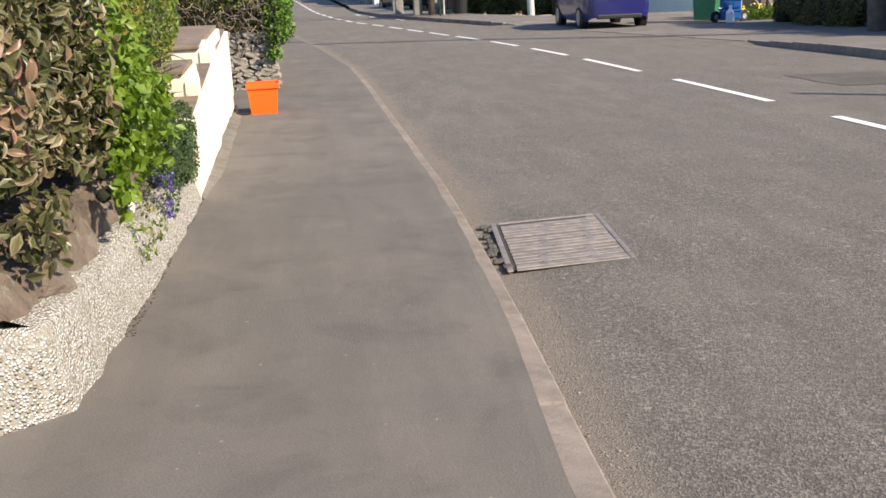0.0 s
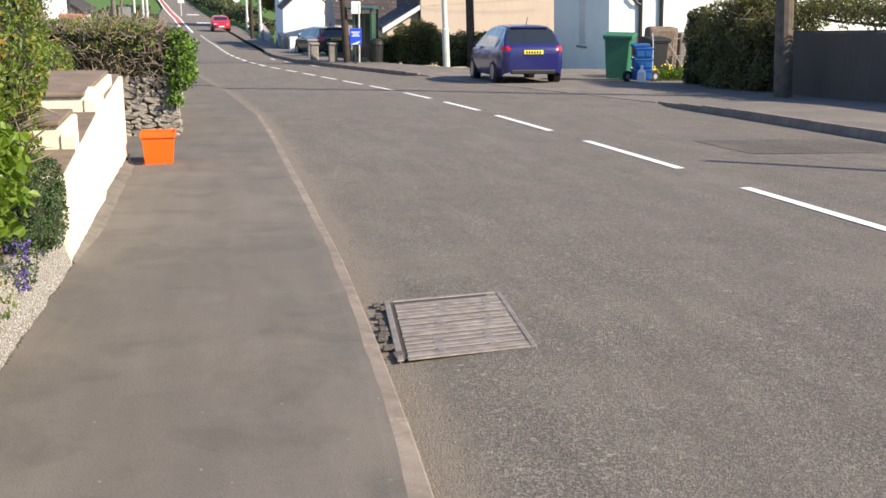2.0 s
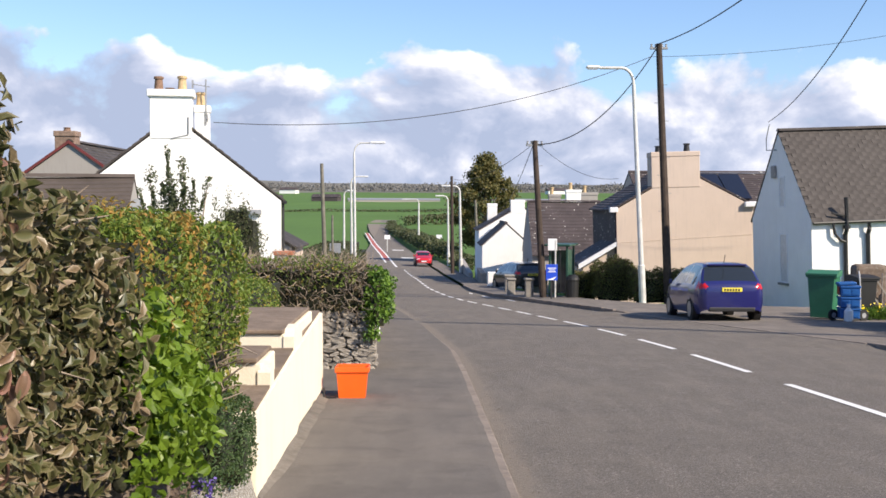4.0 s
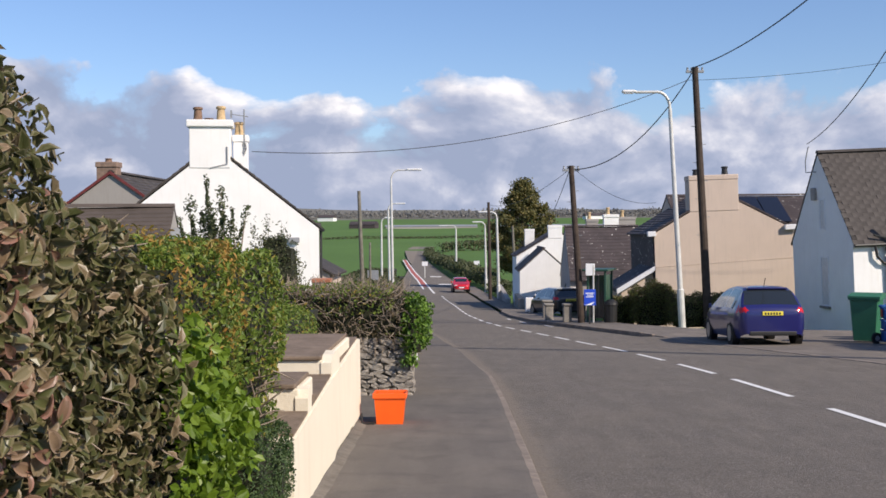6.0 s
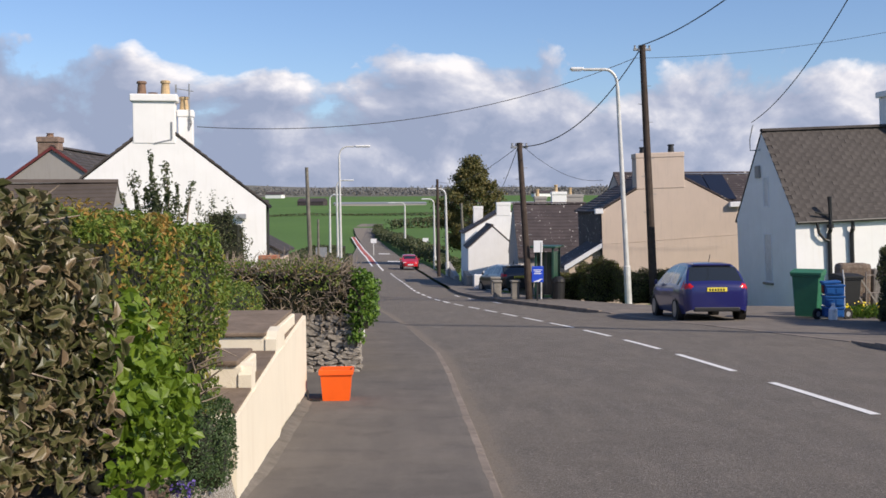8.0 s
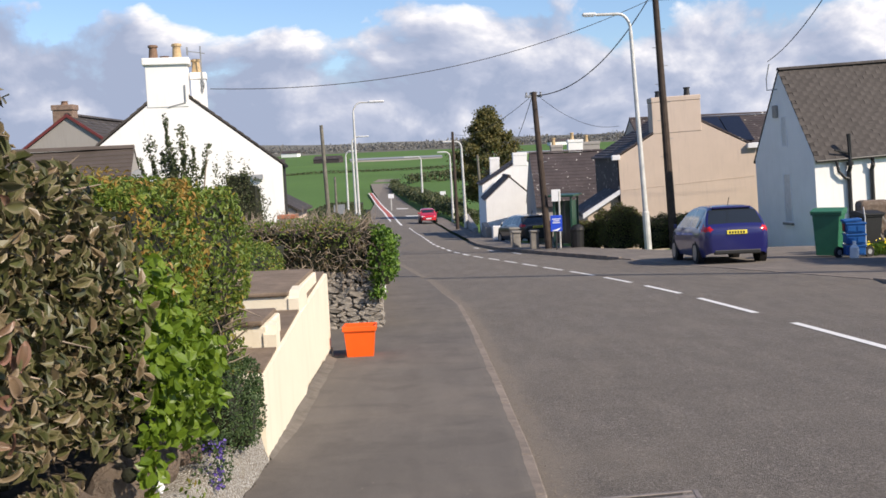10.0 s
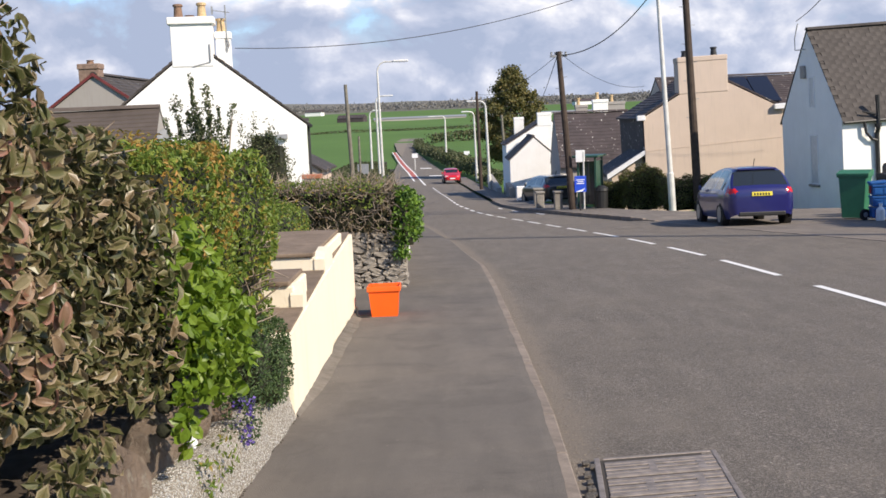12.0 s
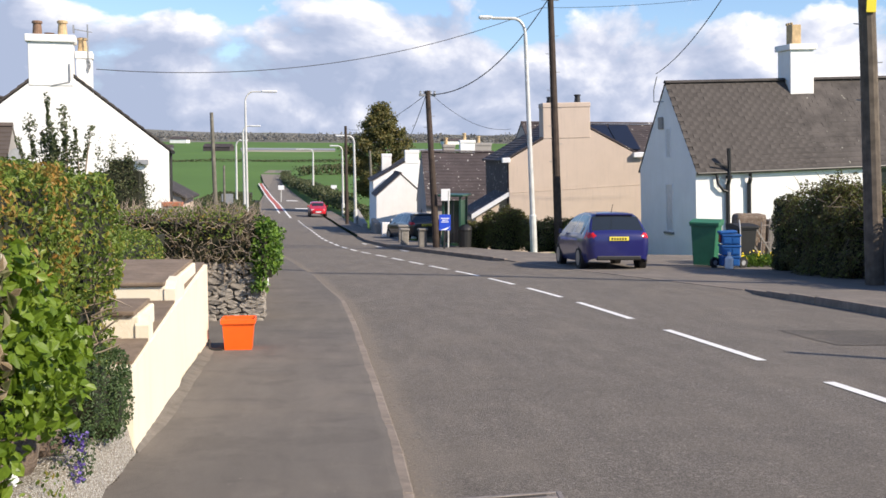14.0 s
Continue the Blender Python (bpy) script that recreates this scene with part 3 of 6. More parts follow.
# ---- gully grate in the road ----
def grate():
    root = thing("drain_grate", "rusty cast iron gully grate set in tarmac", "drain", (0.99, 4.58, zroad(0.99, 4.58) + 0.004), -5.0)
    sl = math.atan2(g(5) - g(4), 1.0)
    m = pose(0, 0, 0, math.degrees(sl))
    hx, hy = 0.3, 0.49
    m = m @ Matrix(((1, 0, 0, 0), (0.27, 1, 0, 0), (0, 0, 1, 0), (0, 0, 0, 1)))
    part("pit", box_bm((-hx, -hy, 0.001), (hx, hy, 0.0025), 0, m), M_PIT, root, "dark gully under the bars")
    bm = bmesh.new()
    for lo, hi in (((-hx - 0.025, -hy - 0.03, 0), (-hx + 0.005, hy + 0.03, 0.009)), ((hx - 0.02, -hy - 0.03, 0), (hx + 0.008, hy + 0.03, 0.007)), ((-hx + 0.021, -hy - 0.03, 0), (hx - 0.021, -hy + 0.0, 0.008)), ((-hx + 0.021, hy, 0), (hx - 0.021, hy + 0.03, 0.008))):
        box(bm, lo, hi, 0.004, m)
    part("frame", bm, M_IRON, root)
    for s in range(3):
        a = -hy + 0.02 + s * (2 * hy - 0.04) / 3
        bm = bmesh.new()
        L = (2 * hy - 0.04) / 3 - 0.03
        for k in range(5):
            y = a + 0.012 + k * L / 5
            wob = 0.006 * math.sin(k * 2.1 + s)
            box(bm, (-hx + 0.025, y + wob, 0.0), (hx - 0.025, y + wob + L / 5 * 0.62, 0.0085), 0.002, m)
        box(bm, (-hx + 0.022, a - 0.006, 0.0), (hx - 0.022, a + 0.01, 0.0095), 0.002, m)
        for k in range(2):
            x = -0.12 + 0.24 * k + 0.04 * s
            box(bm, (x - 0.02, a + 0.03, 0.0), (x + 0.02, a + L * 0.9, 0.0075), 0.002, m)
        part("grating", bm, M_IRON, root)
    bm = bmesh.new()
    for k in range(14):
        y = -hy + 2 * hy * k / 13
        box(bm, (hx + 0.052, y - 0.03, -0.005), (hx + 0.062 + 0.03 * random.random(), y + 0.03, 0.005), 0.004, m @ pose(0, 0, 0, 0, 0, random.uniform(-6, 6)))
    for k in range(10):
        y = -hy + 2 * hy * k / 9
        box(bm, (-hx - 0.09 + 0.03 * random.random(), y - 0.04, -0.004), (-hx - 0.033, y + 0.02, 0.006 + 0.007 * random.random()), 0.005, m @ pose(0, 0, 0, 0, 0, random.uniform(-8, 8)))
    part("broken_edge", bm, M_PATCH, root, "crumbling tarmac round the frame")["kind"] = "stuff"


grate()


# ---- houses ----
def gable_house(name, label, at, rz, w, d, eave, ridge, wall_mat, roof_mat, over=0.18, floor=-1.0, verge=None, courses=16):
    """A house with its gable to -y of its own axes: width w along x (0..w), depth d along y, eaves and ridge above z = 0; walls go down to floor."""
    root = thing(name, label, "house", at, rz)
    bm = bmesh.new()
    out = [(0, 0, floor), (w, 0, floor), (w, 0, eave - 0.1), (w / 2, 0, ridge - 0.11), (0, 0, eave - 0.1)]
    prism(bm, out, (0, d, 0))
    part("wall", bm, wall_mat, root)
    roof_pair(root, w, d, eave, ridge, roof_mat, over, courses)
    if verge:
        bm = bmesh.new()
        sl = (ridge - eave) / (w / 2)
        for s in (-1, 1):
            xe = w / 2 + s * (w / 2 + over)
            a = Vector((w / 2, -0.10, ridge - 0.10))
            b = Vector((xe, -0.10, eave - over * sl - 0.10))
            prism(bm, [a, b, b + Vector((0, 0, 0.13)), a + Vector((0, 0, 0.13))], (0, 0.06, 0))
        part("bargeboard", bm, verge, root)
    return root


def roof_pair(root, w, d, eave, ridge, mat, over, courses, y0=0.0):
    """Two slopes stepped in lapped courses, with a ridge."""
    sl = (ridge - eave) / (w / 2)
    n = max(3, int(d / 0.6))
    for s in (-1, 1):
        bm = bmesh.new()
        prev = None
        for j in range(n + 1):
            y = y0 - 0.012 + (d + 0.024) * j / n
            dip = -0.05 * math.sin(math.pi * j / n) + 0.012 * noise.noise((y * 1.3, s, w))
            row = []
            for k in range(courses + 1):
                u = k / courses
                x = w / 2 + s * (w / 2 + over) * (1 - u)
                z = eave - over * sl + (ridge - eave + over * sl) * u + dip * (0.4 + 0.6 * u)
                if k:
                    row.append(bm.verts.new((x, y, z + 0.008)))
                if k < courses:
                    row.append(bm.verts.new((x, y, z + 0.036 + 0.006 * noise.noise((y * 4, k * 3.7, 0)))))
            row = [bm.verts.new((w / 2 + s * (w / 2 + over), y, eave - over * sl - 0.04))] + row + [bm.verts.new((w / 2, y, ridge - 0.06))]
            if prev:
                for k in range(len(row)):
                    q = (k + 1) % len(row)
                    bm.faces.new((prev[k], prev[q], row[q], row[k]))
            else:
                bm.faces.new(row)
            prev = row
        bm.faces.new(prev[::-1])
        bmesh.ops.recalc_face_normals(bm, faces=bm.faces)
        part("roof", bm, mat, root)
    bm = bmesh.new()
    prism(bm, [(w / 2 - 0.14, y0 - 0.016, ridge - 0.02), (w / 2 + 0.14, y0 - 0.016, ridge - 0.02), (w / 2 + 0.05, y0 - 0.016, ridge + 0.07), (w / 2 - 0.05, y0 - 0.016, ridge + 0.07)], (0, d + 0.03, 0))
    part("ridge_tiles", bm, mat, root)


def chimney(root, lo, hi, mat, pots=(), cap=0.08, label=""):
    """A stack from lo to hi with a projecting cap, and pots as (x, y, height, material)."""
    bm = bmesh.new()
    box(bm, lo, (hi[0], hi[1], hi[2] - 0.22), 0.02)
    box(bm, (lo[0] - cap, lo[1] - cap, hi[2] - 0.218), (hi[0] + cap, hi[1] + cap, hi[2]), 0.03)
    st = part("chimney", bm, mat, root, label)
    for x, y, h, m in pots:
        b2 = bmesh.new()
        lathe(b2, [(0.15, 0), (0.14, 0.04), (0.115, h * 0.8), (0.15, h * 0.82), (0.15, h * 0.95), (0.12, h), (0.09, h), (0.085, h - 0.1)], 14, (x, y, hi[2] + 0.001))
        part("chimney_pot", b2, m, st)
    return st


def window(root, m, w, h, frame_mat=M_WHITEPL, sill=True, bars=1, name="window", t=0.055, glass=M_GLASS):
    """A recessed-looking window on a wall's face; m places its lower left corner, x along the wall, -y outwards."""
    bm = bmesh.new()
    for lo, hi in (((0, -0.015, 0), (t, 0.05, h)), ((w - t, -0.015, 0), (w, 0.05, h)), ((t, -0.015, 0), (w - t, 0.05, t)), ((t, -0.015, h - t), (w - t, 0.05, h))):
        box(bm, lo, hi, 0, m)
    for k in range(bars):
        x = w * (k + 1) / (bars + 1)
        box(bm, (x - 0.02, -0.012, t), (x + 0.02, 0.04, h - t), 0, m)
    win = part(name, bm, frame_mat, root)
    part("pane", box_bm((t, 0.0, t), (w - t, 0.012, h - t), 0, m), glass, win)
    if sill:
        part("window_sill", box_bm((-0.06, -0.09, -0.08), (w + 0.06, 0.03, -0.002), 0.01, m), M_GREYCON, win)
    return win


def slates(root, w, eave, ridge, over, ya, yb, courses, per, singles, mat):
    """Slates laid on the slope that faces +x of a house: the first columns one by one, the rest joined."""
    sl = math.atan2(ridge - eave, w / 2)
    L = math.hypot(w / 2 + over, ridge - eave + over * math.tan(sl))
    step, wd = L / courses, (yb - ya) / per * 0.985
    corners = [(x, y, z) for x in (-step * 0.55, step * 0.5) for y in (-wd / 2, wd / 2) for z in (0, 0.009)]
    quads = ((0, 1, 3, 2), (4, 6, 7, 5), (0, 4, 5, 1), (2, 3, 7, 6), (0, 2, 6, 4), (1, 5, 7, 3))
    me = bpy.data.meshes.new("slate")
    me.from_pydata(corners, [], quads)
    me.materials.append(mat)
    V, F = [], []
    for c in range(courses):
        for j in range(per):
            u = (c + 0.5) * step
            x = w + over - u * math.cos(sl)
            z = eave - over * math.tan(sl) + u * math.sin(sl)
            y = ya + (j + 0.5 + (0.5 if c % 2 else 0.0)) * (yb - ya) / per + random.uniform(-0.01, 0.01)
            dip = -0.05 * math.sin(math.pi * y / 15.0)
            m = pose(x, y, z + 0.03 + dip + random.uniform(0, 0.008), random.uniform(-1.2, 1.2), math.degrees(sl) + random.uniform(0.3, 1.3), random.uniform(-1.2, 1.2))
            if j < singles:
                piece("slate", me, root, m)
            else:
                F += [[len(V) + i for i in q] for q in quads]
                V += [tuple(m @ Vector(p)) for p in corners]
    rest = bpy.data.meshes.new("slate_rest")
    rest.from_pydata(V, [], F)
    rest.materials.append(mat)
    ob = new("slate_rest", rest)
    ob.parent, ob["kind"] = root, "stuff"


def tilt(root, deg):
    """Leans a thing over to the left by so many degrees."""
    m = root.matrix_world.copy()
    root.matrix_world = Matrix.Translation(m.translation) @ pose(0, 0, 0, 0, -deg, 0) @ m.to_3x3().to_4x4()


# white cottage on the near side, gable to the street
lh = gable_house("white_cottage", "white rendered cottage with a tall chimney and slate roof", (-10.83, 32.05, 0), 8.5, 6.4, 9.0, 1.52, 4.05, M_WHITE, M_SLATE, over=0.12, floor=-3.2)
chimney(lh, (2.48, -0.022, 3.3), (3.72, 0.75, 4.78), M_WHITE, [(2.72, 0.35, 0.42, M_POT_DK), (3.42, 0.35, 0.45, M_POT), (3.05, 0.35, 0.08, M_POT_DK)], 0.08)
chimney(lh, (3.78, 0.45, 2.9), (4.22, 1.0, 4.36), M_WHITE, [(3.95, 0.7, 0.42, M_POT)], 0.03)
bm = bmesh.new()
tube(bm, [(4.12, 0.42, 3.75), (4.12, 0.42, 5.15)], 0.022, 6)
tube(bm, [(3.72, 0.42, 5.0), (4.25, 0.42, 4.92)], 0.012, 5)
for k in range(5):
    x = 3.76 + k * 0.11
    tube(bm, [(x, 0.28, 5.0 - 0.016 * k), (x, 0.56, 5.0 - 0.016 * k)], 0.008, 4)
box(bm, (3.7, 0.36, 4.88), (3.75, 0.48, 5.12))
tube(bm, [(4.12, 0.42, 4.1), (4.16, 0.42, 3.95), (4.12, 0.42, 3.85)], 0.045, 6)
tube(bm, [(3.62, -0.03, 3.95), (3.62, -0.03, 3.45)], 0.03, 6)
tube(bm, [(3.1, -0.02, 3.3), (3.62, -0.03, 3.42)], 0.02, 6)
part("aerial", bm, M_GREYMETAL, lh, "grey television aerial and cable brackets")
bm = bmesh.new()
box(bm, (5.45, -0.16, 1.0), (5.8, -0.02, 1.16), 0.02, pose(0, 0, 0))
part("floodlight", bm, M_GREYMETAL, lh)
bm = bmesh.new()
tube(bm, [(6.52, -0.05, 1.38), (6.52, 9.0, 1.38)], 0.06, 8)
tube(bm, [(6.46, 0.35, 1.36), (6.46, 0.35, -3.0)], 0.04, 8)
part("gutter", bm, M_BLACK, lh)
window(lh, pose(6.405, 3.0, -1.2, 0, 0, 90), 0.9, 1.2)
window(lh, pose(6.405, 7.0, -1.2, 0, 0, 90), 0.9, 1.2)

# small tiled outbuilding in front of it
ob_ = gable_house("tiled_outbuilding", "low outbuilding with a brown tiled roof", (-7.55, 27.0, 0), 99.0, 3.0, 5.5, 1.15, 2.05, M_GREYREN, M_SLATE_TILE, over=0.1, floor=-2.4, courses=9)
bm = bmesh.new()
lathe(bm, [(0.0, 0), (0.16, 0.03), (0.26, 0.1), (0.27, 0.115), (0.0, 0.08)], 14)
bmesh.ops.transform(bm, matrix=pose(0.35, -0.12, 1.2, 90, 0, -40), verts=bm.verts)
part("satellite_dish", bm, M_GREYMETAL, ob_)
# house with red bargeboards further back
rh = gable_house("red_verge_house", "rendered house with red bargeboards and a brick chimney", (-17.2, 42.0, 0), 0.0, 6.4, 8.0, 1.5, 3.75, M_GREYREN, M_SLATE, over=0.2, floor=-3.5, verge=M_DARKRED)
chimney(rh, (2.6, 0.1, 2.6), (3.4, 0.7, 4.15), M_BROWNBRICK, [(3.0, 0.4, 0.15, M_POT_DK)], 0.04)
# lean-to and red coped wall past the cottage
bm = bmesh.new()
prism(bm, [(-8.6, 45.5, -4.5), (-5.75, 45.5, -4.5), (-5.75, 45.5, -0.5), (-8.6, 45.5, 1.0)], (0, 4, 0))
lt = tagged(part("lean_to", bm, M_BEIGE), "pale rendered lean-to with a mono pitch roof", "outbuilding")
bm = bmesh.new()
prism(bm, [(-8.7, 45.35, 1.1), (-5.5, 45.35, -0.6), (-5.5, 45.35, -0.52), (-8.7, 45.35, 1.18)], (0, 4.3, 0))
part("roof", bm, M_SLATE, lt)
gw = tagged(part("garden_wall", box_bm((-4.42, 31.0, g(31) - 0.2), (-3.92, 31.35, -0.16), 0.01), M_GREYREN), "low rendered garden wall topped with red brick", "wall")
part("coping", box_bm((-4.46, 30.96, -0.16), (-3.88, 31.39, -0.04), 0.02), M_BRICK_RED, gw, "red brick coping")

# cottage across the road, gable end to the street
rc = gable_house("roadside_cottage", "low white cottage with a sagging weathered slate roof", (12.35, 40.2, 0), -84.0, 4.83, 15.0, 0.92, 3.98, M_WHITE, M_SLATE, over=0.16, floor=-2.9, courses=18)
tilt(rc, 2.3)
chimney(rc, (1.95, 4.75, 2.9), (2.85, 5.7, 5.25), M_WHITE, [(2.4, 5.0, 0.02, M_POT_DK)], 0.09)
bm = bmesh.new()
box(bm, (2.2, 4.95, 5.252), (2.62, 5.33, 5.98), 0.03)
for k in range(3):
    box(bm, (2.18 + 0.16 * k, 4.94, 5.98), (2.28 + 0.16 * k, 5.0, 6.06), 0.01)
part("chimney_pot", bm, M_POT, rc, "square buff clay chimney pot")
window(rc, pose(2.35, -0.005, -1.42), 0.62, 1.75, M_WHITEPL, bars=0, t=0.05, glass=M_PALEPANE)
window(rc, pose(2.4, -0.005, 1.25), 0.46, 1.1, M_WHITEPL, sill=False, bars=0, t=0.05, glass=M_PALEPANE)
part("vent_box", box_bm((1.95, -0.12, 2.3), (2.25, 0.0, 2.75), 0.04), M_GREYREN, rc)
window(rc, pose(4.835, 6.6, -0.25, 0, 0, 90), 0.9, 0.95)
window(rc, pose(4.835, 9.6, -0.6, 0, 0, 90), 0.9, 1.2)
bm = bmesh.new()
tube(bm, [(4.97, 0.0, 0.72), (4.97, 14.8, 0.72)], 0.055, 8)
part("gutter", bm, M_BLACK, rc)
for yy, top in ((1.15, 1.55), (1.95, 0.7)):
    bm = bmesh.new()
    tube(bm, [(5.0, yy, top), (5.0, yy, 0.45), (4.91, yy, 0.3), (4.91, yy, -2.4)], 0.075, 8)
    if top > 1:
        tube(bm, [(4.95, yy - 0.45, 0.75), (4.97, yy - 0.4, 0.35), (4.96, yy - 0.2, 0.12), (4.93, yy, 0.05)], 0.05, 8)
        tube(bm, [(5.0, yy, 0.9), (4.98, yy - 0.5, 1.05)], 0.035, 6)
        tube(bm, [(5.0, yy, 0.62), (5.0, yy, 0.5)], 0.12, 8)
    part("drainpipe", bm, M_BLACK, rc)
bm = bmesh.new()
tube(bm, [(2.3, -0.02, 3.3), (2.2, -0.35, 3.3), (2.2, -0.35, 3.7), (2.3, -0.28, 4.15), (2.3, -0.25, 4.2)], 0.022, 6)
part("cable_bracket", bm, M_GREYMETAL, rc)

slates(rc, 4.83, 0.92, 3.98, 0.16, -0.04, 14.7, 22, 40, 13, M_SLATE)

# beige house
bh = gable_house("beige_house", "beige rendered house with a broad gable chimney", (8.2, 46.0, 0), 0.0, 5.9, 6.4, 1.22, 2.85, M_BEIGE, M_SLATE_DK, over=0.22, floor=-3.6)
tilt(bh, 1.8)
chimney(bh, (1.55, -0.022, 2.0), (3.65, 0.85, 3.55), M_BEIGE, [(1.95, 0.45, 0.28, M_BLACK), (3.2, 0.45, 0.36, M_BLACK)], 0.02)
part("eaves_box", box_bm((5.55, -0.2, 1.08), (6.35, 6.4, 1.3), 0.02), M_WHITEPL, bh)
part("eaves_end", box_bm((-0.3, -0.16, 1.0), (0.05, 0.1, 1.22), 0.02), M_WHITEPL, bh)
# dark slate-coloured sheet that paints the side wall's shade
part("slate_hanging", box_bm((-0.06, 0.05, -1.6), (-0.003, 6.3, 1.05)), M_SLATE_DK, bh)
bm = bmesh.new()
tube(bm, [(0.02, -0.006, -0.32), (5.9, -0.006, -0.12)], 0.01, 5)
part("render_line", bm, M_BEIGE, bh)
bm = bmesh.new()
prism(bm, [(-1.45, 0.3, -3.6), (-0.01, 0.3, -3.6), (-0.01, 0.3, -0.45), (-1.45, 0.3, -1.25)], (0, 3.5, 0))
lean = part("porch", bm, M_BEIGE, bh)
bm = bmesh.new()
prism(bm, [(-1.65, 0.12, -1.36), (-0.005, 0.12, -0.42), (-0.005, 0.12, -0.28), (-1.65, 0.12, -1.2)], (0, 3.8, 0))
part("porch_roof", bm, M_SLATE_DK, bh)
bm = bmesh.new()
prism(bm, [(-1.68, 0.02, -1.42), (0.0, 0.02, -0.46), (0.0, 0.02, -0.26), (-1.68, 0.02, -1.2)], (0, 0.09, 0))
part("bargeboard", bm, M_WHITEPL, bh)
# slate roofed house behind with solar panels
sh = gable_house("slate_house", "house with a dark slate roof and solar panels", (20.5, 50.0, 0), 90.0, 6.0, 10.5, 1.45, 2.95, M_BEIGE, M_SLATE_DK, over=0.2, floor=-3.6)
sl = math.atan2(1.5, 3.0)
for k in range(3):
    part("solar_panel", box_bm((-0.1, 5.2 + 1.05 * k, 0.06), (2.6, 6.2 + 1.05 * k, 0.1), 0.0, Matrix.Translation((0.25, 0, 1.6)) @ pose(0, 0, 0, 0, -math.degrees(sl), 0)), M_SOLAR, sh)

# slate roof and white cottage further down
sl2 = gable_house("long_slate_roof_house", "low house with a long dark slate roof spotted with lichen", (10.2, 60.0, 0), 90.0, 6.0, 4.3, -1.3, 1.5, M_GREYREN, M_SLATE_DK, over=0.25, floor=-4.2)
we = gable_house("white_end_cottage", "small white cottage with a lit gable", (3.45, 67.0, 0), 0.0, 3.0, 5.0, -1.2, 0.15, M_WHITE, M_SLATE_DK, over=0.1, floor=-4.6)
we2 = gable_house("white_tall_cottage", "white cottage with a gable chimney", (3.5, 72.5, 0), 0.0, 5.6, 6.0, -0.4, 1.25, M_WHITE, M_SLATE_DK, over=0.15, floor=-4.8)
chimney(we2, (2.15, -0.022, 0.7), (3.1, 0.6, 1.6), M_WHITE, [], 0.02)
chimney(we2, (0.85, 5.0, 0.0), (1.55, 5.5, 1.35), M_WHITE, [], 0.02)
for x, y, w, top, m in ((9.3, 78, 0.85, 2.05, M_GREYREN), (10.4, 76, 1.05, 2.35, M_WHITE), (12.0, 80, 1.5, 2.2, M_GREYREN)):
    fh = gable_house("terrace_house", "distant terraced house with chimney pots", (x - 2.5, y, 0), 0.0, 5.0, 7.0, -1.0, 1.2, M_GREYREN, M_SLATE_DK, over=0.1, floor=-4.8, courses=8)
    tagged(fh, group="houses down the hill")
    chimney(fh, (2.5 - w / 2, -0.022, 0.6), (2.5 + w / 2, 0.6, top), m, [(2.3, 0.3, 0.5, M_POT)], 0.04)

# far farm buildings
for x, y, w, h, m in ((-95, 620, 22, 4.5, M_GREYMETAL), (-62, 640, 16, 5, M_SLATE_DK), (-20, 640, 55, 2.6, M_GREYREN), (60, 660, 80, 2.2, M_GREYREN), (-155, 600, 16, 6, M_WHITE), (-118, 900, 14, 6, M_WHITE), (150, 700, 20, 6, M_WHITE), (210, 640, 18, 7, M_WHITE), (262, 760, 22, 7, M_WHITE), (330, 700, 16, 6, M_WHITE), (-260, 760, 20, 7, M_WHITE), (110, 900, 18, 6, M_WHITE)):
    fb = thing("farm_building", "distant farm building beyond the fields", "farm building", (x, y, g(y)), random.uniform(-15, 15), "farm buildings on the ridge")
    bm = bmesh.new()
    prism(bm, [(-w / 2, 0, -3), (w / 2, 0, -3), (w / 2, 0, h * 0.6), (-w / 2, 0, h * 0.6)], (0, 9, 0))
    part("wall", bm, m, fb)
    bm = bmesh.new()
    prism(bm, [(-w / 2 - 0.3, -0.3, h * 0.6), (-w / 2 - 0.3, 4.5, h), (-w / 2 - 0.3, 9.3, h * 0.6)], (w + 0.6, 0, 0))
    part("roof", bm, M_SLATE_DK if m != M_GREYREN else M_GREYMETAL, fb)


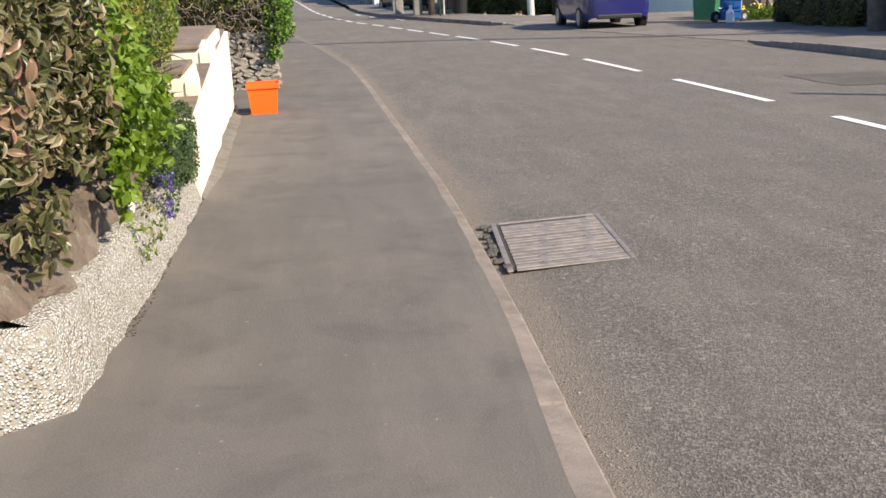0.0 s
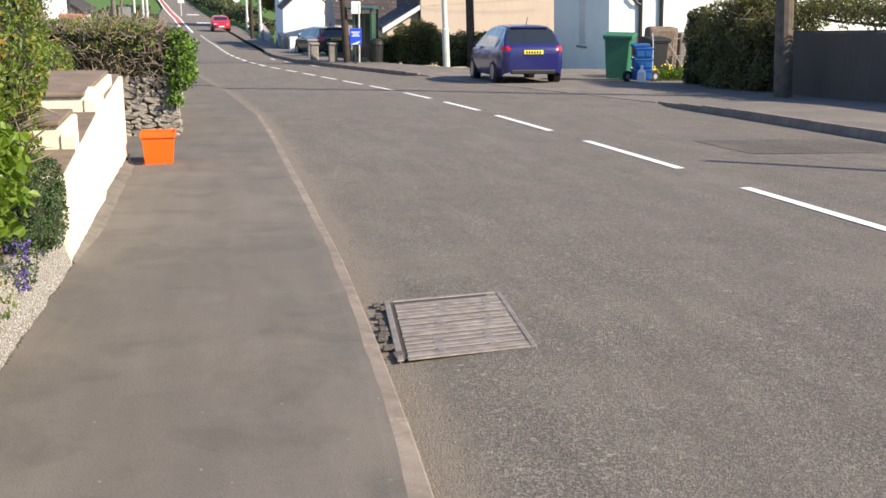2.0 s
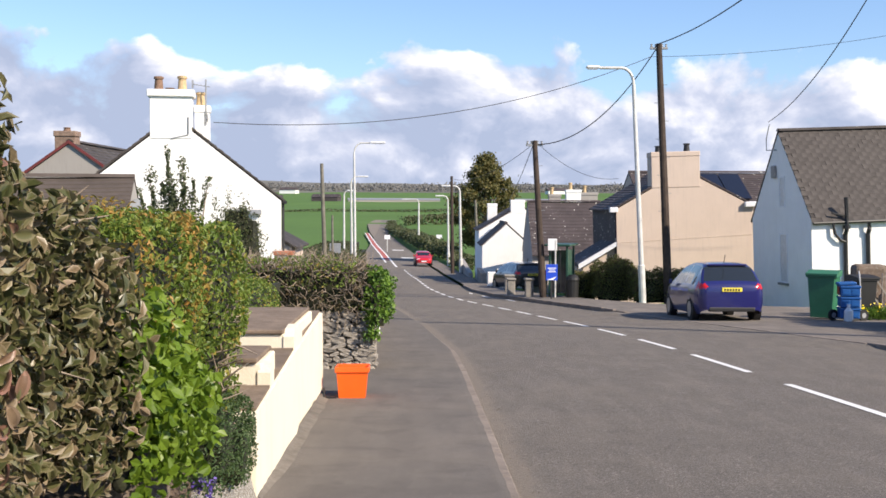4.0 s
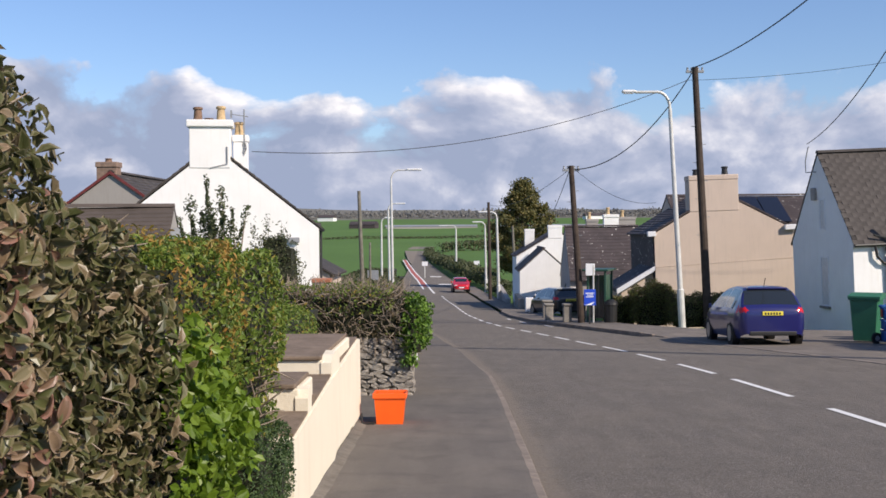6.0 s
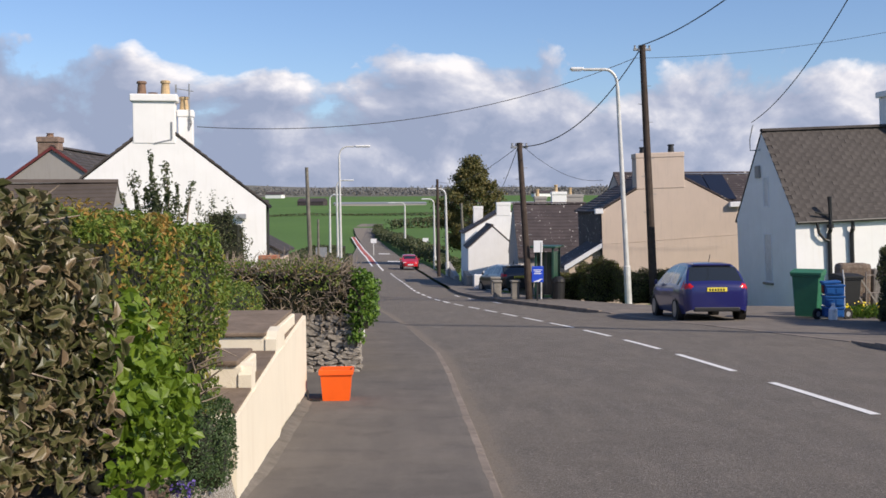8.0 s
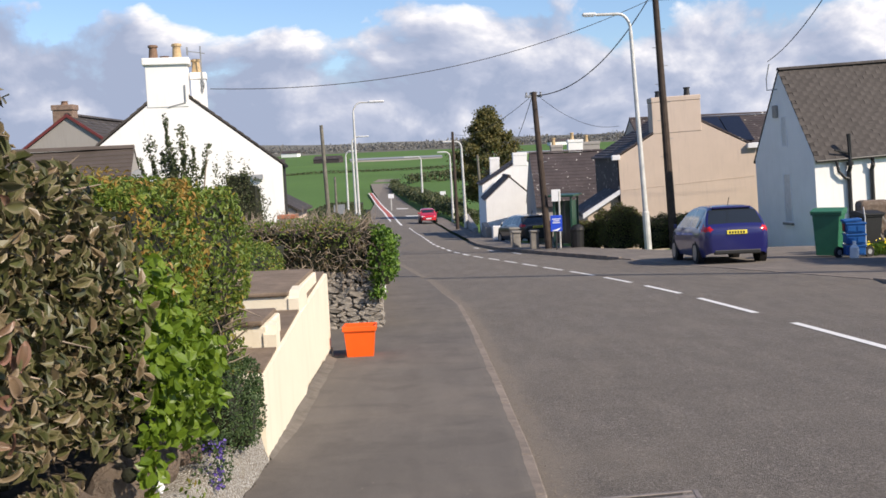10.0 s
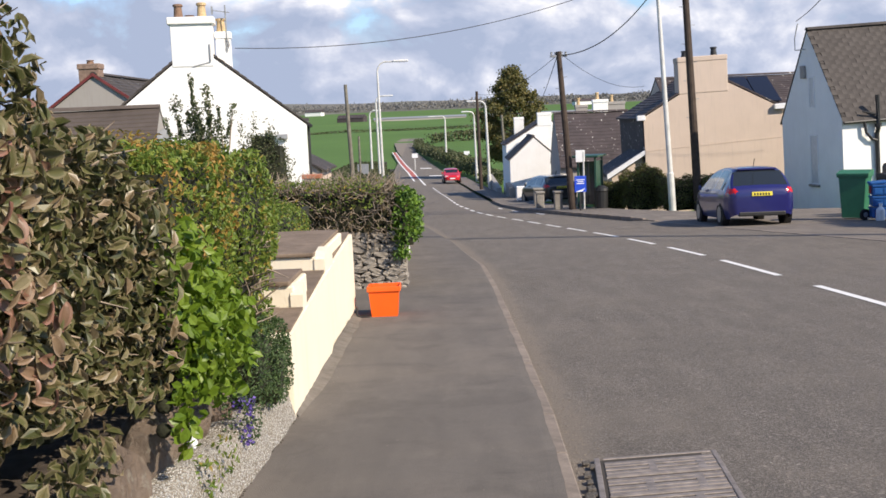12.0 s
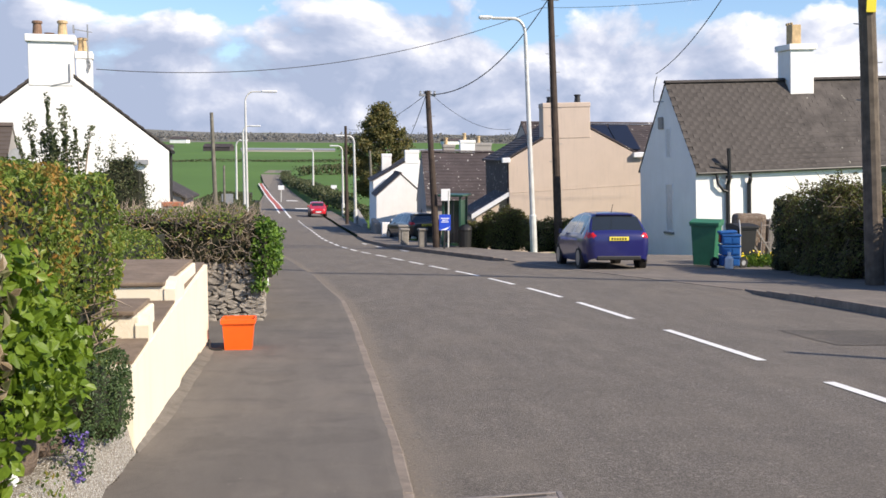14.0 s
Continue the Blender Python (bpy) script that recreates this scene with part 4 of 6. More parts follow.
# ---- near walls ----
def pebble_wall():
    root = thing("pebbledash_wall", "low white pebbledash retaining wall", "", kind="structure")
    pts = [(-2.6, 1.4), (-1.24, 2.39), (-1.025, 2.57), (-1.015, 3.2), (-0.985, 3.95), (-0.97, 5.0), (-0.965, 6.05)]
    bm = bmesh.new()
    prev = None
    dense = []
    for (xa, ya), (xb, yb) in zip(pts, pts[1:]):
        n = max(1, int(math.hypot(xb - xa, yb - ya) / 0.1))
        dense += [(xa + (xb - xa) * k / n, ya + (yb - ya) * k / n) for k in range(n)]
    dense.append(pts[-1])
    for x, y in dense:
        h = float(np.interp(y, (1.4, 2.6, 3.0, 3.9, 5.0, 6.05), (0.3, 0.3, 0.3, 0.295, 0.26, 0.23))) + 0.035 * noise.noise((x * 4, y * 4, 0))
        wob = 0.02 * noise.noise((x * 5, y * 5, 4))
        z0 = g(y)
        row = []
        for dz, off in ((-0.15, 0.0), (0.0, 0.012), (h * 0.33, -0.012), (h * 0.66, -0.03), (h * 0.95, -0.05), (h, -0.09), (h + 0.01, -0.32), (-0.15, -0.4)):
            px, py = (x + off + wob, y) if y >= 2.56 else (x + off * 0.65, y - off * 0.76)
            row.append(bm.verts.new((px, py, z0 + dz + (0.012 * noise.noise((x * 9, y * 9, dz * 9)) if dz > 0 else 0))))
        if prev:
            for k in range(len(row) - 1):
                bm.faces.new((prev[k], prev[k + 1], row[k + 1], row[k]))
        prev = row
    bmesh.ops.recalc_face_normals(bm, faces=bm.faces)
    part("dashed_face", bm, M_PEBBLE, root, smooth=True)
    part("threshold_slab", box_bm((-2.2, 0.9, -0.12), (-1.13, 2.31, 0.012), 0.008, pose(0, 0, g(1.0) + 0.06, math.degrees(math.atan2(g(2.3) - g(1.0), 1.3)))), M_KERB, root)

    bm = bmesh.new()
    prism(bm, [(-2.9, 1.6, -0.4), (-1.42, 2.62, -0.4), (-1.3, 2.85, -0.4), (-1.28, 6.0, -0.4), (-2.9, 6.0, -0.4)], (0, 0, 0.62))
    part("soil", bm, M_SOIL, root, "dark garden soil behind the stones")


pebble_wall()


def rock_mesh(seed, sx, sy, sz):
    bm = bmesh.new()
    bmesh.ops.create_icosphere(bm, subdivisions=3, radius=1)
    for v in bm.verts:
        d = v.co.normalized()
        f = 1 + 0.34 * noise.noise(d * 1.3 + Vector((seed * 3.1, 0, 0))) + 0.16 * noise.noise(d * 3.5 + Vector((0, seed * 2.3, 0))) + 0.07 * noise.noise(d * 8 + Vector((0, 0, seed)))
        # flat faces, as split stone has them
        for n in range(5):
            ax = Vector((math.sin(seed * 2.1 + n * 1.9), math.cos(seed * 1.3 + n * 2.7), math.sin(seed + n * 4.1))).normalized()
            c = d.dot(ax) * f
            if c > 0.62:
                f *= 0.62 / c
        v.co = Vector((d.x * f * sx, d.y * f * sy, d.z * f * sz))
    return mesh_of("rock", bm, M_ROCK)


for k, (x, y, s, h, rz, ry) in enumerate(((-1.95, 2.12, 0.3, 0.27, 35, 6), (-1.62, 2.36, 0.30, 0.26, 30, 8), (-1.27, 2.66, 0.27, 0.24, 40, -14), (-1.05, 3.0, 0.25, 0.25, 75, 20), (-1.05, 3.42, 0.27, 0.26, 85, 12), (-1.06, 3.82, 0.25, 0.25, 95, 18), (-1.07, 4.2, 0.24, 0.24, 80, 10), (-1.08, 4.58, 0.25, 0.26, 90, 16), (-1.09, 4.98, 0.24, 0.27, 100, 8), (-1.1, 5.38, 0.23, 0.24, 80, 14), (-1.12, 5.75, 0.2, 0.2, 95, 6))):
    rk = new("rock", rock_mesh(k + 1, s * 0.98, s * 0.6, h * 0.92))
    rk.matrix_world = pose(x - (0.08 if k < 3 else 0.18), y, g(y) + (0.32 if k < 3 else 0.31), random.uniform(-8, 8), ry, rz)
    tagged(rk, "brown split boulder bedded above the pebbledash", "rock", group="rockery boulders")


def cream_wall():
    root = thing("cream_wall", "cream painted terrace wall with brown copings", "", kind="structure")
    # street face, following the slope below and level on top
    bm = bmesh.new()
    n = 22
    prev = None

    def crest(y):
        return float(np.interp(y, (6.05, 8.3, 11.3), (0.135, 0.185, 0.2)))

    for k in range(n + 1):
        y = 6.05 + 5.25 * k / n
        x = -0.965 - 0.125 * k / n
        top = crest(y)
        foot = g(y) + (0.02 if k < 5 else 0.05) + 0.035 * noise.noise((y * 5, 0, 0)) + (0.04 if k > 10 else 0)
        row = [bm.verts.new(p) for p in ((x, y, foot - 0.005), (x - 0.004, y, top), (x - 0.06, y, top + 0.012), (x - 0.3, y, top + 0.012), (x - 0.3, y, g(y) - 0.3), (x - 0.03, y, g(y) - 0.3), (x - 0.03, y, foot))]
        if prev:
            for j in range(7):
                bm.faces.new((prev[j], row[j], row[(j + 1) % 7], prev[(j + 1) % 7]))
        else:
            bm.faces.new(row)
        prev = row
    bm.faces.new(prev[::-1])
    bmesh.ops.recalc_face_normals(bm, faces=bm.faces)
    part("street_face", bm, M_CREAM, root)
    # cracked mortar fillet at the foot
    bm = bmesh.new()
    prev = None
    for k in range(45):
        y = 6.1 + 5.1 * k / 44
        x = -0.965 - 0.125 * (y - 6.05) / 5.25
        w = (0.085 + 0.04 * noise.noise((y * 2.2, 3, 0))) * min(1, (y - 6.05) / 1.2 + 0.15)
        row = [bm.verts.new((x - 0.02, y, g(y) + 0.05 + 0.02 * noise.noise((y * 6, 0, 1)))), bm.verts.new((x + w * 0.35, y, g(y) + 0.028 + 0.012 * noise.noise((y * 8, 0, 2)))), bm.verts.new((x + w, y, g(y) + 0.012)), bm.verts.new((x + w + 0.02, y, g(y) - 0.02))]
        if prev:
            for j in range(3):
                bm.faces.new((prev[j], prev[j + 1], row[j + 1], row[j]))
        prev = row
    part("mortar_fillet", bm, M_MORTAR, root, "crumbling grey mortar at the foot")
    # copings along the top, in three lengths with cream upstands between
    for a, b in ((6.16, 6.86), (7.03, 8.42), (9.0, 11.28)):
        xa, xb = -0.945 - 0.145 * (a - 6.05) / 5.25, -0.945 - 0.145 * (b - 6.05) / 5.25
        za, zb = crest(a) + 0.013, crest(b) + 0.013
        bm = bmesh.new()
        prism(bm, [(xa - 0.035, a, za), (xb - 0.035, b, zb), (xb - 0.31, b, zb), (xa - 0.31, a, za)], (0, 0, 0.018))
        part("coping", bm, M_COPING, root)
    # cross walls with deep copings
    for y0, y1, zt, zb, xl, xr, pz, pd in ((6.88, 7.5, 0.325, -0.4, -2.4, -1.06, 0.335, 0.16), (8.44, 10.3, 0.325, -0.4, -2.6, -1.1, 0.375, 0.54), (10.31, 11.22, 0.18, -0.4, -2.6, -1.32, 0.19, 0.1)):
        part("cross_wall", box_bm((xl, y0, zb), (xr, y1, zt), 0.012), M_CREAM, root)
        bm = bmesh.new()
        prism(bm, [(xr + 0.06, y0 - 0.012, 0.1), (xr + 0.06, y0 + pd, 0.1), (xr + 0.06, y0 + pd, pz - 0.06), (xr + 0.06, y0 + pd * 0.55, pz), (xr + 0.06, y0 + pd * 0.2, pz - 0.015), (xr + 0.06, y0 - 0.012, pz - 0.07)], (-0.085, 0, 0))
        part("upstand", bm, M_CREAM, root)
        bm = bmesh.new()
        box(bm, (xl, y0 - 0.025, zt + 0.002), (xr - 0.025, y1, zt + 0.036), 0.01)
        part("coping", bm, M_COPING, root)
    part("bed", box_bm((-2.6, 6.1, -0.7), (-1.3, 11.25, -0.12)), M_GRIT, root)


cream_wall()


def rubble_wall():
    root = thing("rubble_wall", "lichened grey rubble stone wall", "", kind="structure")
    bm = bmesh.new()
    prism(bm, [(-3.2, 14.36, -1.3), (-0.73, 14.36, -1.3), (-0.70, 14.36, -0.2), (-3.2, 14.36, -0.12)], (0, 0.5, 0))
    part("hearting", bm, M_GREYCON, root)
    bm = bmesh.new()
    prism(bm, [(-0.73, 14.38, -1.4), (-1.2, 14.38, -1.4), (-1.2, 14.38, -0.2), (-0.72, 14.38, -0.2)], (-0.72, 16.0, -1.1))
    part("hearting", bm, M_GREYCON, root)
    metas = []
    for s in range(6):
        b = bmesh.new()
        bmesh.ops.create_cube(b, size=1)
        bmesh.ops.subdivide_edges(b, edges=b.edges, cuts=1, use_grid_fill=True)
        for v in b.verts:
            v.co = v.co * (0.94 + 0.1 * noise.noise(v.co * 2 + Vector((s * 5, 0, 0)))) + Vector((0, 0, 0.08 * noise.noise(v.co * 1.7 + Vector((0, s * 3, 0)))))
            if v.co.length > 0.72:
                v.co *= 0.84
        metas.append(mesh_of("stone", b, M_RUBBLE))
    z = -0.92
    row = 0
    while z < -0.14:
        h = random.uniform(0.045, 0.085)
        x = -2.35 + random.uniform(0, 0.1)
        while x < -0.68:
            w = random.uniform(0.09, 0.22)
            piece("stone", random.choice(metas), root, pose(min(x + w / 2, -0.75), 14.35 - random.uniform(0, 0.025), z + h / 2, random.uniform(-8, 8), random.uniform(-22, 22), random.uniform(-12, 12)) @ Matrix.Diagonal((w * 1.08, 0.16 + random.uniform(0, 0.05), h * 1.2, 1)))
            x += w + 0.008
        z += h + 0.004
    for k in range(90):
        y = 14.4 + 8.0 * (k / 90) ** 1.5 + random.uniform(0, 0.1)
        h = random.uniform(0.06, 0.11)
        zz = g(y) + random.uniform(0.02, 0.72)
        x = -0.735 - 0.045 * (y - 14.4)
        piece("stone", random.choice(metas), root, pose(x, y, zz, random.uniform(-9, 9), 0, 3) @ Matrix.Diagonal((0.14, random.uniform(0.14, 0.3), h, 1)))
    bm = bmesh.new()
    box(bm, (-0.72, 15.3, g(15.3) + 0.42), (-0.66, 15.36, g(15.3) + 0.6), 0.01)
    part("marker_post", bm, M_WHITEPL, root)


rubble_wall()


def far_wall():
    """High garden wall across the road, on the shaded side of the footway."""
    root = thing("garden_wall_right", "dark rendered garden wall across the road", "", kind="structure")
    pts = [(12.35, 25.4), (11.85, 21.0), (11.5, 17.5), (11.4, 8.0), (11.4, -30.0)]
    for (xa, ya), (xb, yb) in zip(pts, pts[1:]):
        bm = bmesh.new()
        n = 8
        prev = None
        for k in range(n + 1):
            x, y = xa + (xb - xa) * k / n, ya + (yb - ya) * k / n
            top = g(y) + 1.31 + 0.02 * noise.noise((y * 3, 0, 0))
            row = [bm.verts.new(p) for p in ((x, y, g(y) - 0.3), (x, y, top), (x + 0.1, y, top + 0.06), (x + 0.35, y, top + 0.05), (x + 0.4, y, g(y) - 0.3))]
            if prev:
                for j in range(4):
                    bm.faces.new((prev[j], prev[j + 1], row[j + 1], row[j]))
            elif y > 25:
                bm.faces.new(row)
            prev = row
        bmesh.ops.recalc_face_normals(bm, faces=bm.faces)
        part("wall_length", bm, M_DARKWALL, root)
    # low rubble stub and gate pier by the cottage
    bm = bmesh.new()
    box(bm, (0, 0, -0.3), (0.95, 0.5, 1.45), 0.12)
    for v in bm.verts:
        v.co += Vector((0.05 * noise.noise(v.co * 3), 0, 0.08 * noise.noise(v.co * 2)))
    bmesh.ops.transform(bm, matrix=pose(12.25, 30.2, g(30)), verts=bm.verts)
    tagged(part("stone_pier", bm, M_ROCK), "weathered rounded stone gate pier", "gate pier")
    bm = bmesh.new()
    box(bm, (0, 0, -0.3), (0.42, 0.45, 1.3), 0.06)
    bmesh.ops.transform(bm, matrix=pose(13.28, 30.3, g(30)), verts=bm.verts)
    tagged(part("pale_pier", bm, M_GREYCON), "pale flaking concrete gate pier", "gate pier")


far_wall()


# ---- plants ----
RNG = np.random.default_rng(7)


def leaf_cloud(name, pos_, nrm, size, mat, parent=None, aspect=0.55, spread=0.9, kind="stuff", droop=0.0, bend=0.18, edge=None):
    """Many small folded leaves at the given places, facing roughly along the given normals."""
    n = len(pos_)
    if np.isscalar(size):
        size = size * RNG.uniform(0.65, 1.3, n)
    d = nrm + RNG.normal(0, spread, (n, 3))
    d /= np.linalg.norm(d, axis=1)[:, None] + 1e-9
    a = np.cross(d, RNG.normal(0, 1, (n, 3)))
    a[:, 2] -= droop
    a -= d * (a * d).sum(1)[:, None]
    a /= np.linalg.norm(a, axis=1)[:, None] + 1e-9
    b = np.cross(d, a)
    L, W = size[:, None], (size * aspect)[:, None]

    def ring(k):
        pts = ((-0.5, 0.0, 0.0), (-0.12, 0.46, 1.0), (0.2, 0.36, 0.8), (0.5, 0.0, -1.2), (0.2, -0.36, 0.8), (-0.12, -0.46, 1.0))
        return [pos_ + a * L * u * k + b * W * w * k + d * L * bend * (0.5 * h * k + 0.1 * (1 - k)) for u, w, h in pts]

    if edge:
        v = np.stack(ring(1.0) + ring(0.76), 1).reshape(-1, 3)
        f = (np.arange(n) * 12)[:, None]
        faces = [np.concatenate([f + i, f + (i + 1) % 6, f + 6 + (i + 1) % 6, f + 6 + i], 1) for i in range(6)]
        inner = np.concatenate([np.concatenate([f + 6, f + 7, f + 8, f + 9], 1), np.concatenate([f + 6, f + 9, f + 10, f + 11], 1)])
        tri = np.concatenate(faces + [inner])
        index = np.r_[np.ones(6 * n, int), np.zeros(2 * n, int)]
    else:
        v = np.stack(ring(1.0), 1).reshape(-1, 3)
        f = (np.arange(n) * 6)[:, None]
        tri = np.concatenate([np.concatenate([f, f + 1, f + 2, f + 3], 1), np.concatenate([f, f + 3, f + 4, f + 5], 1)])
        index = None
    me = bpy.data.meshes.new(name)
    me.from_pydata(v.tolist(), [], tri.tolist())
    me.materials.append(mat)
    if edge:
        me.materials.append(edge)
        me.polygons.foreach_set("material_index", index)
    ob = new(name, me)
    ob.parent = parent
    if kind:
        ob["kind"] = kind
    return ob


def shell(lo, hi, n, depth=0.12, rough=0.1, faces="xXyYZ", scale=2.2, seed=0):
    """Places and outward normals over a rounded, uneven block."""
    lo, hi = np.array(lo, float), np.array(hi, float)
    s, c = (hi - lo) / 2, (hi + lo) / 2
    dirs = {"x": (-1, 0, 0), "X": (1, 0, 0), "y": (0, -1, 0), "Y": (0, 1, 0), "z": (0, 0, -1), "Z": (0, 0, 1)}
    area = np.array([s[1] * s[2] if f in "xX" else s[0] * s[2] if f in "yY" else s[0] * s[1] for f in faces])
    pick = RNG.choice(len(faces), n, p=area / area.sum())
    P, N = np.empty((n, 3)), np.empty((n, 3))
    u = RNG.uniform(-1, 1, (n, 3))
    for k, f in enumerate(faces):
        m = pick == k
        nn = np.array(dirs[f], float)
        q = u[m]
        ax = int(np.argmax(np.abs(nn)))
        q[:, ax] = nn[ax]
        # round the corners
        q = q * (1 - 0.10 * (np.clip(np.abs(q), 0, 1) ** 3).sum(1) + 0.10)[:, None]
        P[m], N[m] = c + q * s, nn + 0.5 * q
    bump = np.array([noise.noise((p[0] * scale + seed, p[1] * scale, p[2] * scale)) + 0.5 * noise.noise((p[0] * scale * 2.7, p[1] * scale * 2.7 + seed, p[2] * scale * 2.7)) for p in P])
    N /= np.linalg.norm(N, axis=1)[:, None]
    P = P + N * (rough * bump - depth * RNG.random(n) ** 1.6)[:, None]
    return P, N


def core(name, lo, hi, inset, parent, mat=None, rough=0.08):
    """Near-black filler inside a hedge: the shade between leaves put into its colour."""
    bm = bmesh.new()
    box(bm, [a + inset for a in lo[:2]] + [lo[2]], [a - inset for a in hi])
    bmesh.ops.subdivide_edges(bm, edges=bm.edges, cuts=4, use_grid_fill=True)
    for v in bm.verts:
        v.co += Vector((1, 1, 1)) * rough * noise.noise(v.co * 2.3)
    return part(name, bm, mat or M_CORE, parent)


def twigs(name, places, dirs_, length, rad, mat, parent):
    bm = bmesh.new()
    for p, d in zip(places, dirs_):
        p, d = Vector(p), Vector(d).normalized()
        q = p + d * length * random.uniform(0.5, 1.0)
        mid = (p + q) / 2 + Vector((random.uniform(-1, 1), random.uniform(-1, 1), random.uniform(-1, 1))) * length * 0.1
        tube(bm, [p, mid, q], [rad, rad * 0.75, rad * 0.35], 4, False)
    ob = part(name, bm, mat, parent)
    ob["kind"] = "stuff"
    return ob


def hedge(name, label, blocks, n_per_m2, size, mat, category="hedge", rough=0.1, depth=0.14, spread=0.9, aspect=0.55, inset=0.13, faces="xXyYZ", group=""):
    """blocks: lo and hi corners; one plant of several joined masses."""
    root = thing(name, label, category, group=group)
    P, N = [], []
    for k, (lo, hi) in enumerate(blocks):
        s = [b - a for a, b in zip(lo, hi)]
        ar = 2 * s[1] * s[2] + 2 * s[0] * s[2] + s[0] * s[1]
        p, nn = shell(lo, hi, int(ar * n_per_m2), depth, rough, faces, seed=k * 3.3)
        P.append(p), N.append(nn)
        core("shade_core", lo, hi, inset, root)
    leaf_cloud("foliage", np.concatenate(P), np.concatenate(N), size, mat, root, aspect, spread)
    return root


# big variegated laurel-like hedge nearest the camera
def laurel():
    root = thing("laurel_hedge", "large-leaved hedge with green leaves edged in brown and yellow", "hedge")
    blocks = [((-2.9, 2.4, 0.47), (-1.05, 3.1, 1.46)), ((-2.9, 2.42, 0.28), (-1.33, 3.0, 1.0)), ((-2.9, 2.9, 0.36), (-1.04, 3.75, 1.46)), ((-2.9, 2.2, 1.0), (-1.12, 3.1, 1.82)), ((-2.8, 2.5, 1.2), (-1.3, 3.5, 1.98)), ((-1.9, 3.3, 0.34), (-1.06, 4.1, 1.25))]
    # near-black fillers paint the shade behind the laurel leaves
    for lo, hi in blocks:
        core("shade_core", lo, hi, 0.3, root)
    P, N = [], []
    for k, ((lo, hi), cnt) in enumerate(zip(blocks, (2600, 2000, 2900, 2200, 2000, 1800))):
        p, nn = shell(lo, hi, int(cnt * 1.35), 0.34, 0.14, "XyZX", seed=k * 2.0)
        P.append(p), N.append(nn)
    P, N = np.concatenate(P), np.concatenate(N)
    # leaves that can be picked apart, on the street side
    me = []
    for s in range(4):
        bm = bmesh.new()
        prev = None
        for k in range(7):
            u = k / 6
            w = 0.25 * math.sin(math.pi * (0.05 + 0.93 * u)) ** 0.8 * (1.0 if s % 2 else 0.85)
            z = -0.3 * (u - 0.4) ** 2 * (1 + s * 0.4)
            c = 0.62 if 0 < k < 6 else 0.3
            row = [bm.verts.new((q * w, u - 0.5 + 0.02 * math.sin(7 * u + s) * abs(q), z + 0.1 * abs(q) + 0.03 * s * max(q, 0))) for q in (-1, -c, 0, c, 1)]
            if prev:
                for i in range(4):
                    fc = bm.faces.new((prev[i], prev[i + 1], row[i + 1], row[i]))
                    fc.material_index = 1 if i in (0, 3) or k in (1, 6) else 0
            prev = row
        me.append(mesh_of("leaf", bm, (M_LAUREL, M_LEAF_EDGE), True))
    front = np.argsort(P[:, 1] * 0.4 - P[:, 0] + 0.05 * RNG.random(len(P)))[:300]
    for i in front:
        d = Vector(N[i] + RNG.normal(0, 0.55, 3))
        q = d.to_track_quat("Z", "Y")
        piece("leaf", me[int(RNG.integers(4))], root, Matrix.Translation(P[i] + N[i] * 0.02) @ q.to_matrix().to_4x4() @ pose(0, 0, 0, 0, 0, float(RNG.uniform(0, 360))) @ Matrix.Diagonal((*[float(RNG.uniform(0.05, 0.085))] * 3, 1)))
    rest = np.ones(len(P), bool)
    rest[front] = False
    leaf_cloud("foliage", P[rest], N[rest], 0.062, M_LAUREL, root, 0.52, 0.95, bend=0.3, edge=M_LEAF_EDGE)
    k = RNG.choice(len(P), 260)
    twigs("brushwood", P[k] - N[k] * 0.12, N[k] + RNG.normal(0, 0.5, (260, 3)), 0.22, 0.005, M_TWIG, root)
    # sprays reaching down over the stones
    p, nn = shell((-1.3, 2.75, 0.2), (-1.06, 3.5, 0.45), 150, 0.15, 0.1, "Xy", seed=9)
    leaf_cloud("hanging_spray", p, nn, 0.07, M_LAUREL, root, 0.5, 0.9, droop=0.6, edge=M_LEAF_EDGE)


laurel()

# bright green shrub spilling over the stones
root = thing("bright_shrub", "bright lime-green leafy shrub spilling over stones", "shrub")
P, N = [], []
for y, z, r, x in ((3.95, 0.78, 0.17, -1.12), (4.15, 0.84, 0.18, -1.14), (4.35, 0.68, 0.18, -1.12), (4.05, 0.6, 0.19, -1.1), (4.5, 0.55, 0.16, -1.1), (4.62, 0.42, 0.15, -1.06), (4.3, 0.44, 0.19, -1.06), (4.0, 0.45, 0.17, -1.07), (4.4, 0.33, 0.11, -1.06), (3.8, 0.34, 0.09, -1.05), (3.7, 0.27, 0.08, -1.03), (3.9, 0.94, 0.1, -1.14), (4.95, 0.42, 0.1, -1.07), (4.7, 0.6, 0.13, -1.08)):
    m = int(5200 * r * r)
    q = RNG.normal(0, 1, (m, 3))
    q[:, 0] = np.abs(q[:, 0])
    q /= np.linalg.norm(q, axis=1)[:, None]
    P.append(np.array([x, y, z]) + q * r * RNG.uniform(0.45, 1.3, (m, 1))), N.append(q + np.array([0.3, -0.2, 0.2]))
    # near-black ball: the clump's inner shade as a colour
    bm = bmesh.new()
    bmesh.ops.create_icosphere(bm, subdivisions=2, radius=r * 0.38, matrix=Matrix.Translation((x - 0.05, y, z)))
    part("shade_core", bm, M_CORE, root)
P, N = np.concatenate(P), np.concatenate(N)
leaf_cloud("foliage", P, N, 0.054, M_BRIGHT, root, 0.78, 1.1, droop=0.4, bend=0.12)

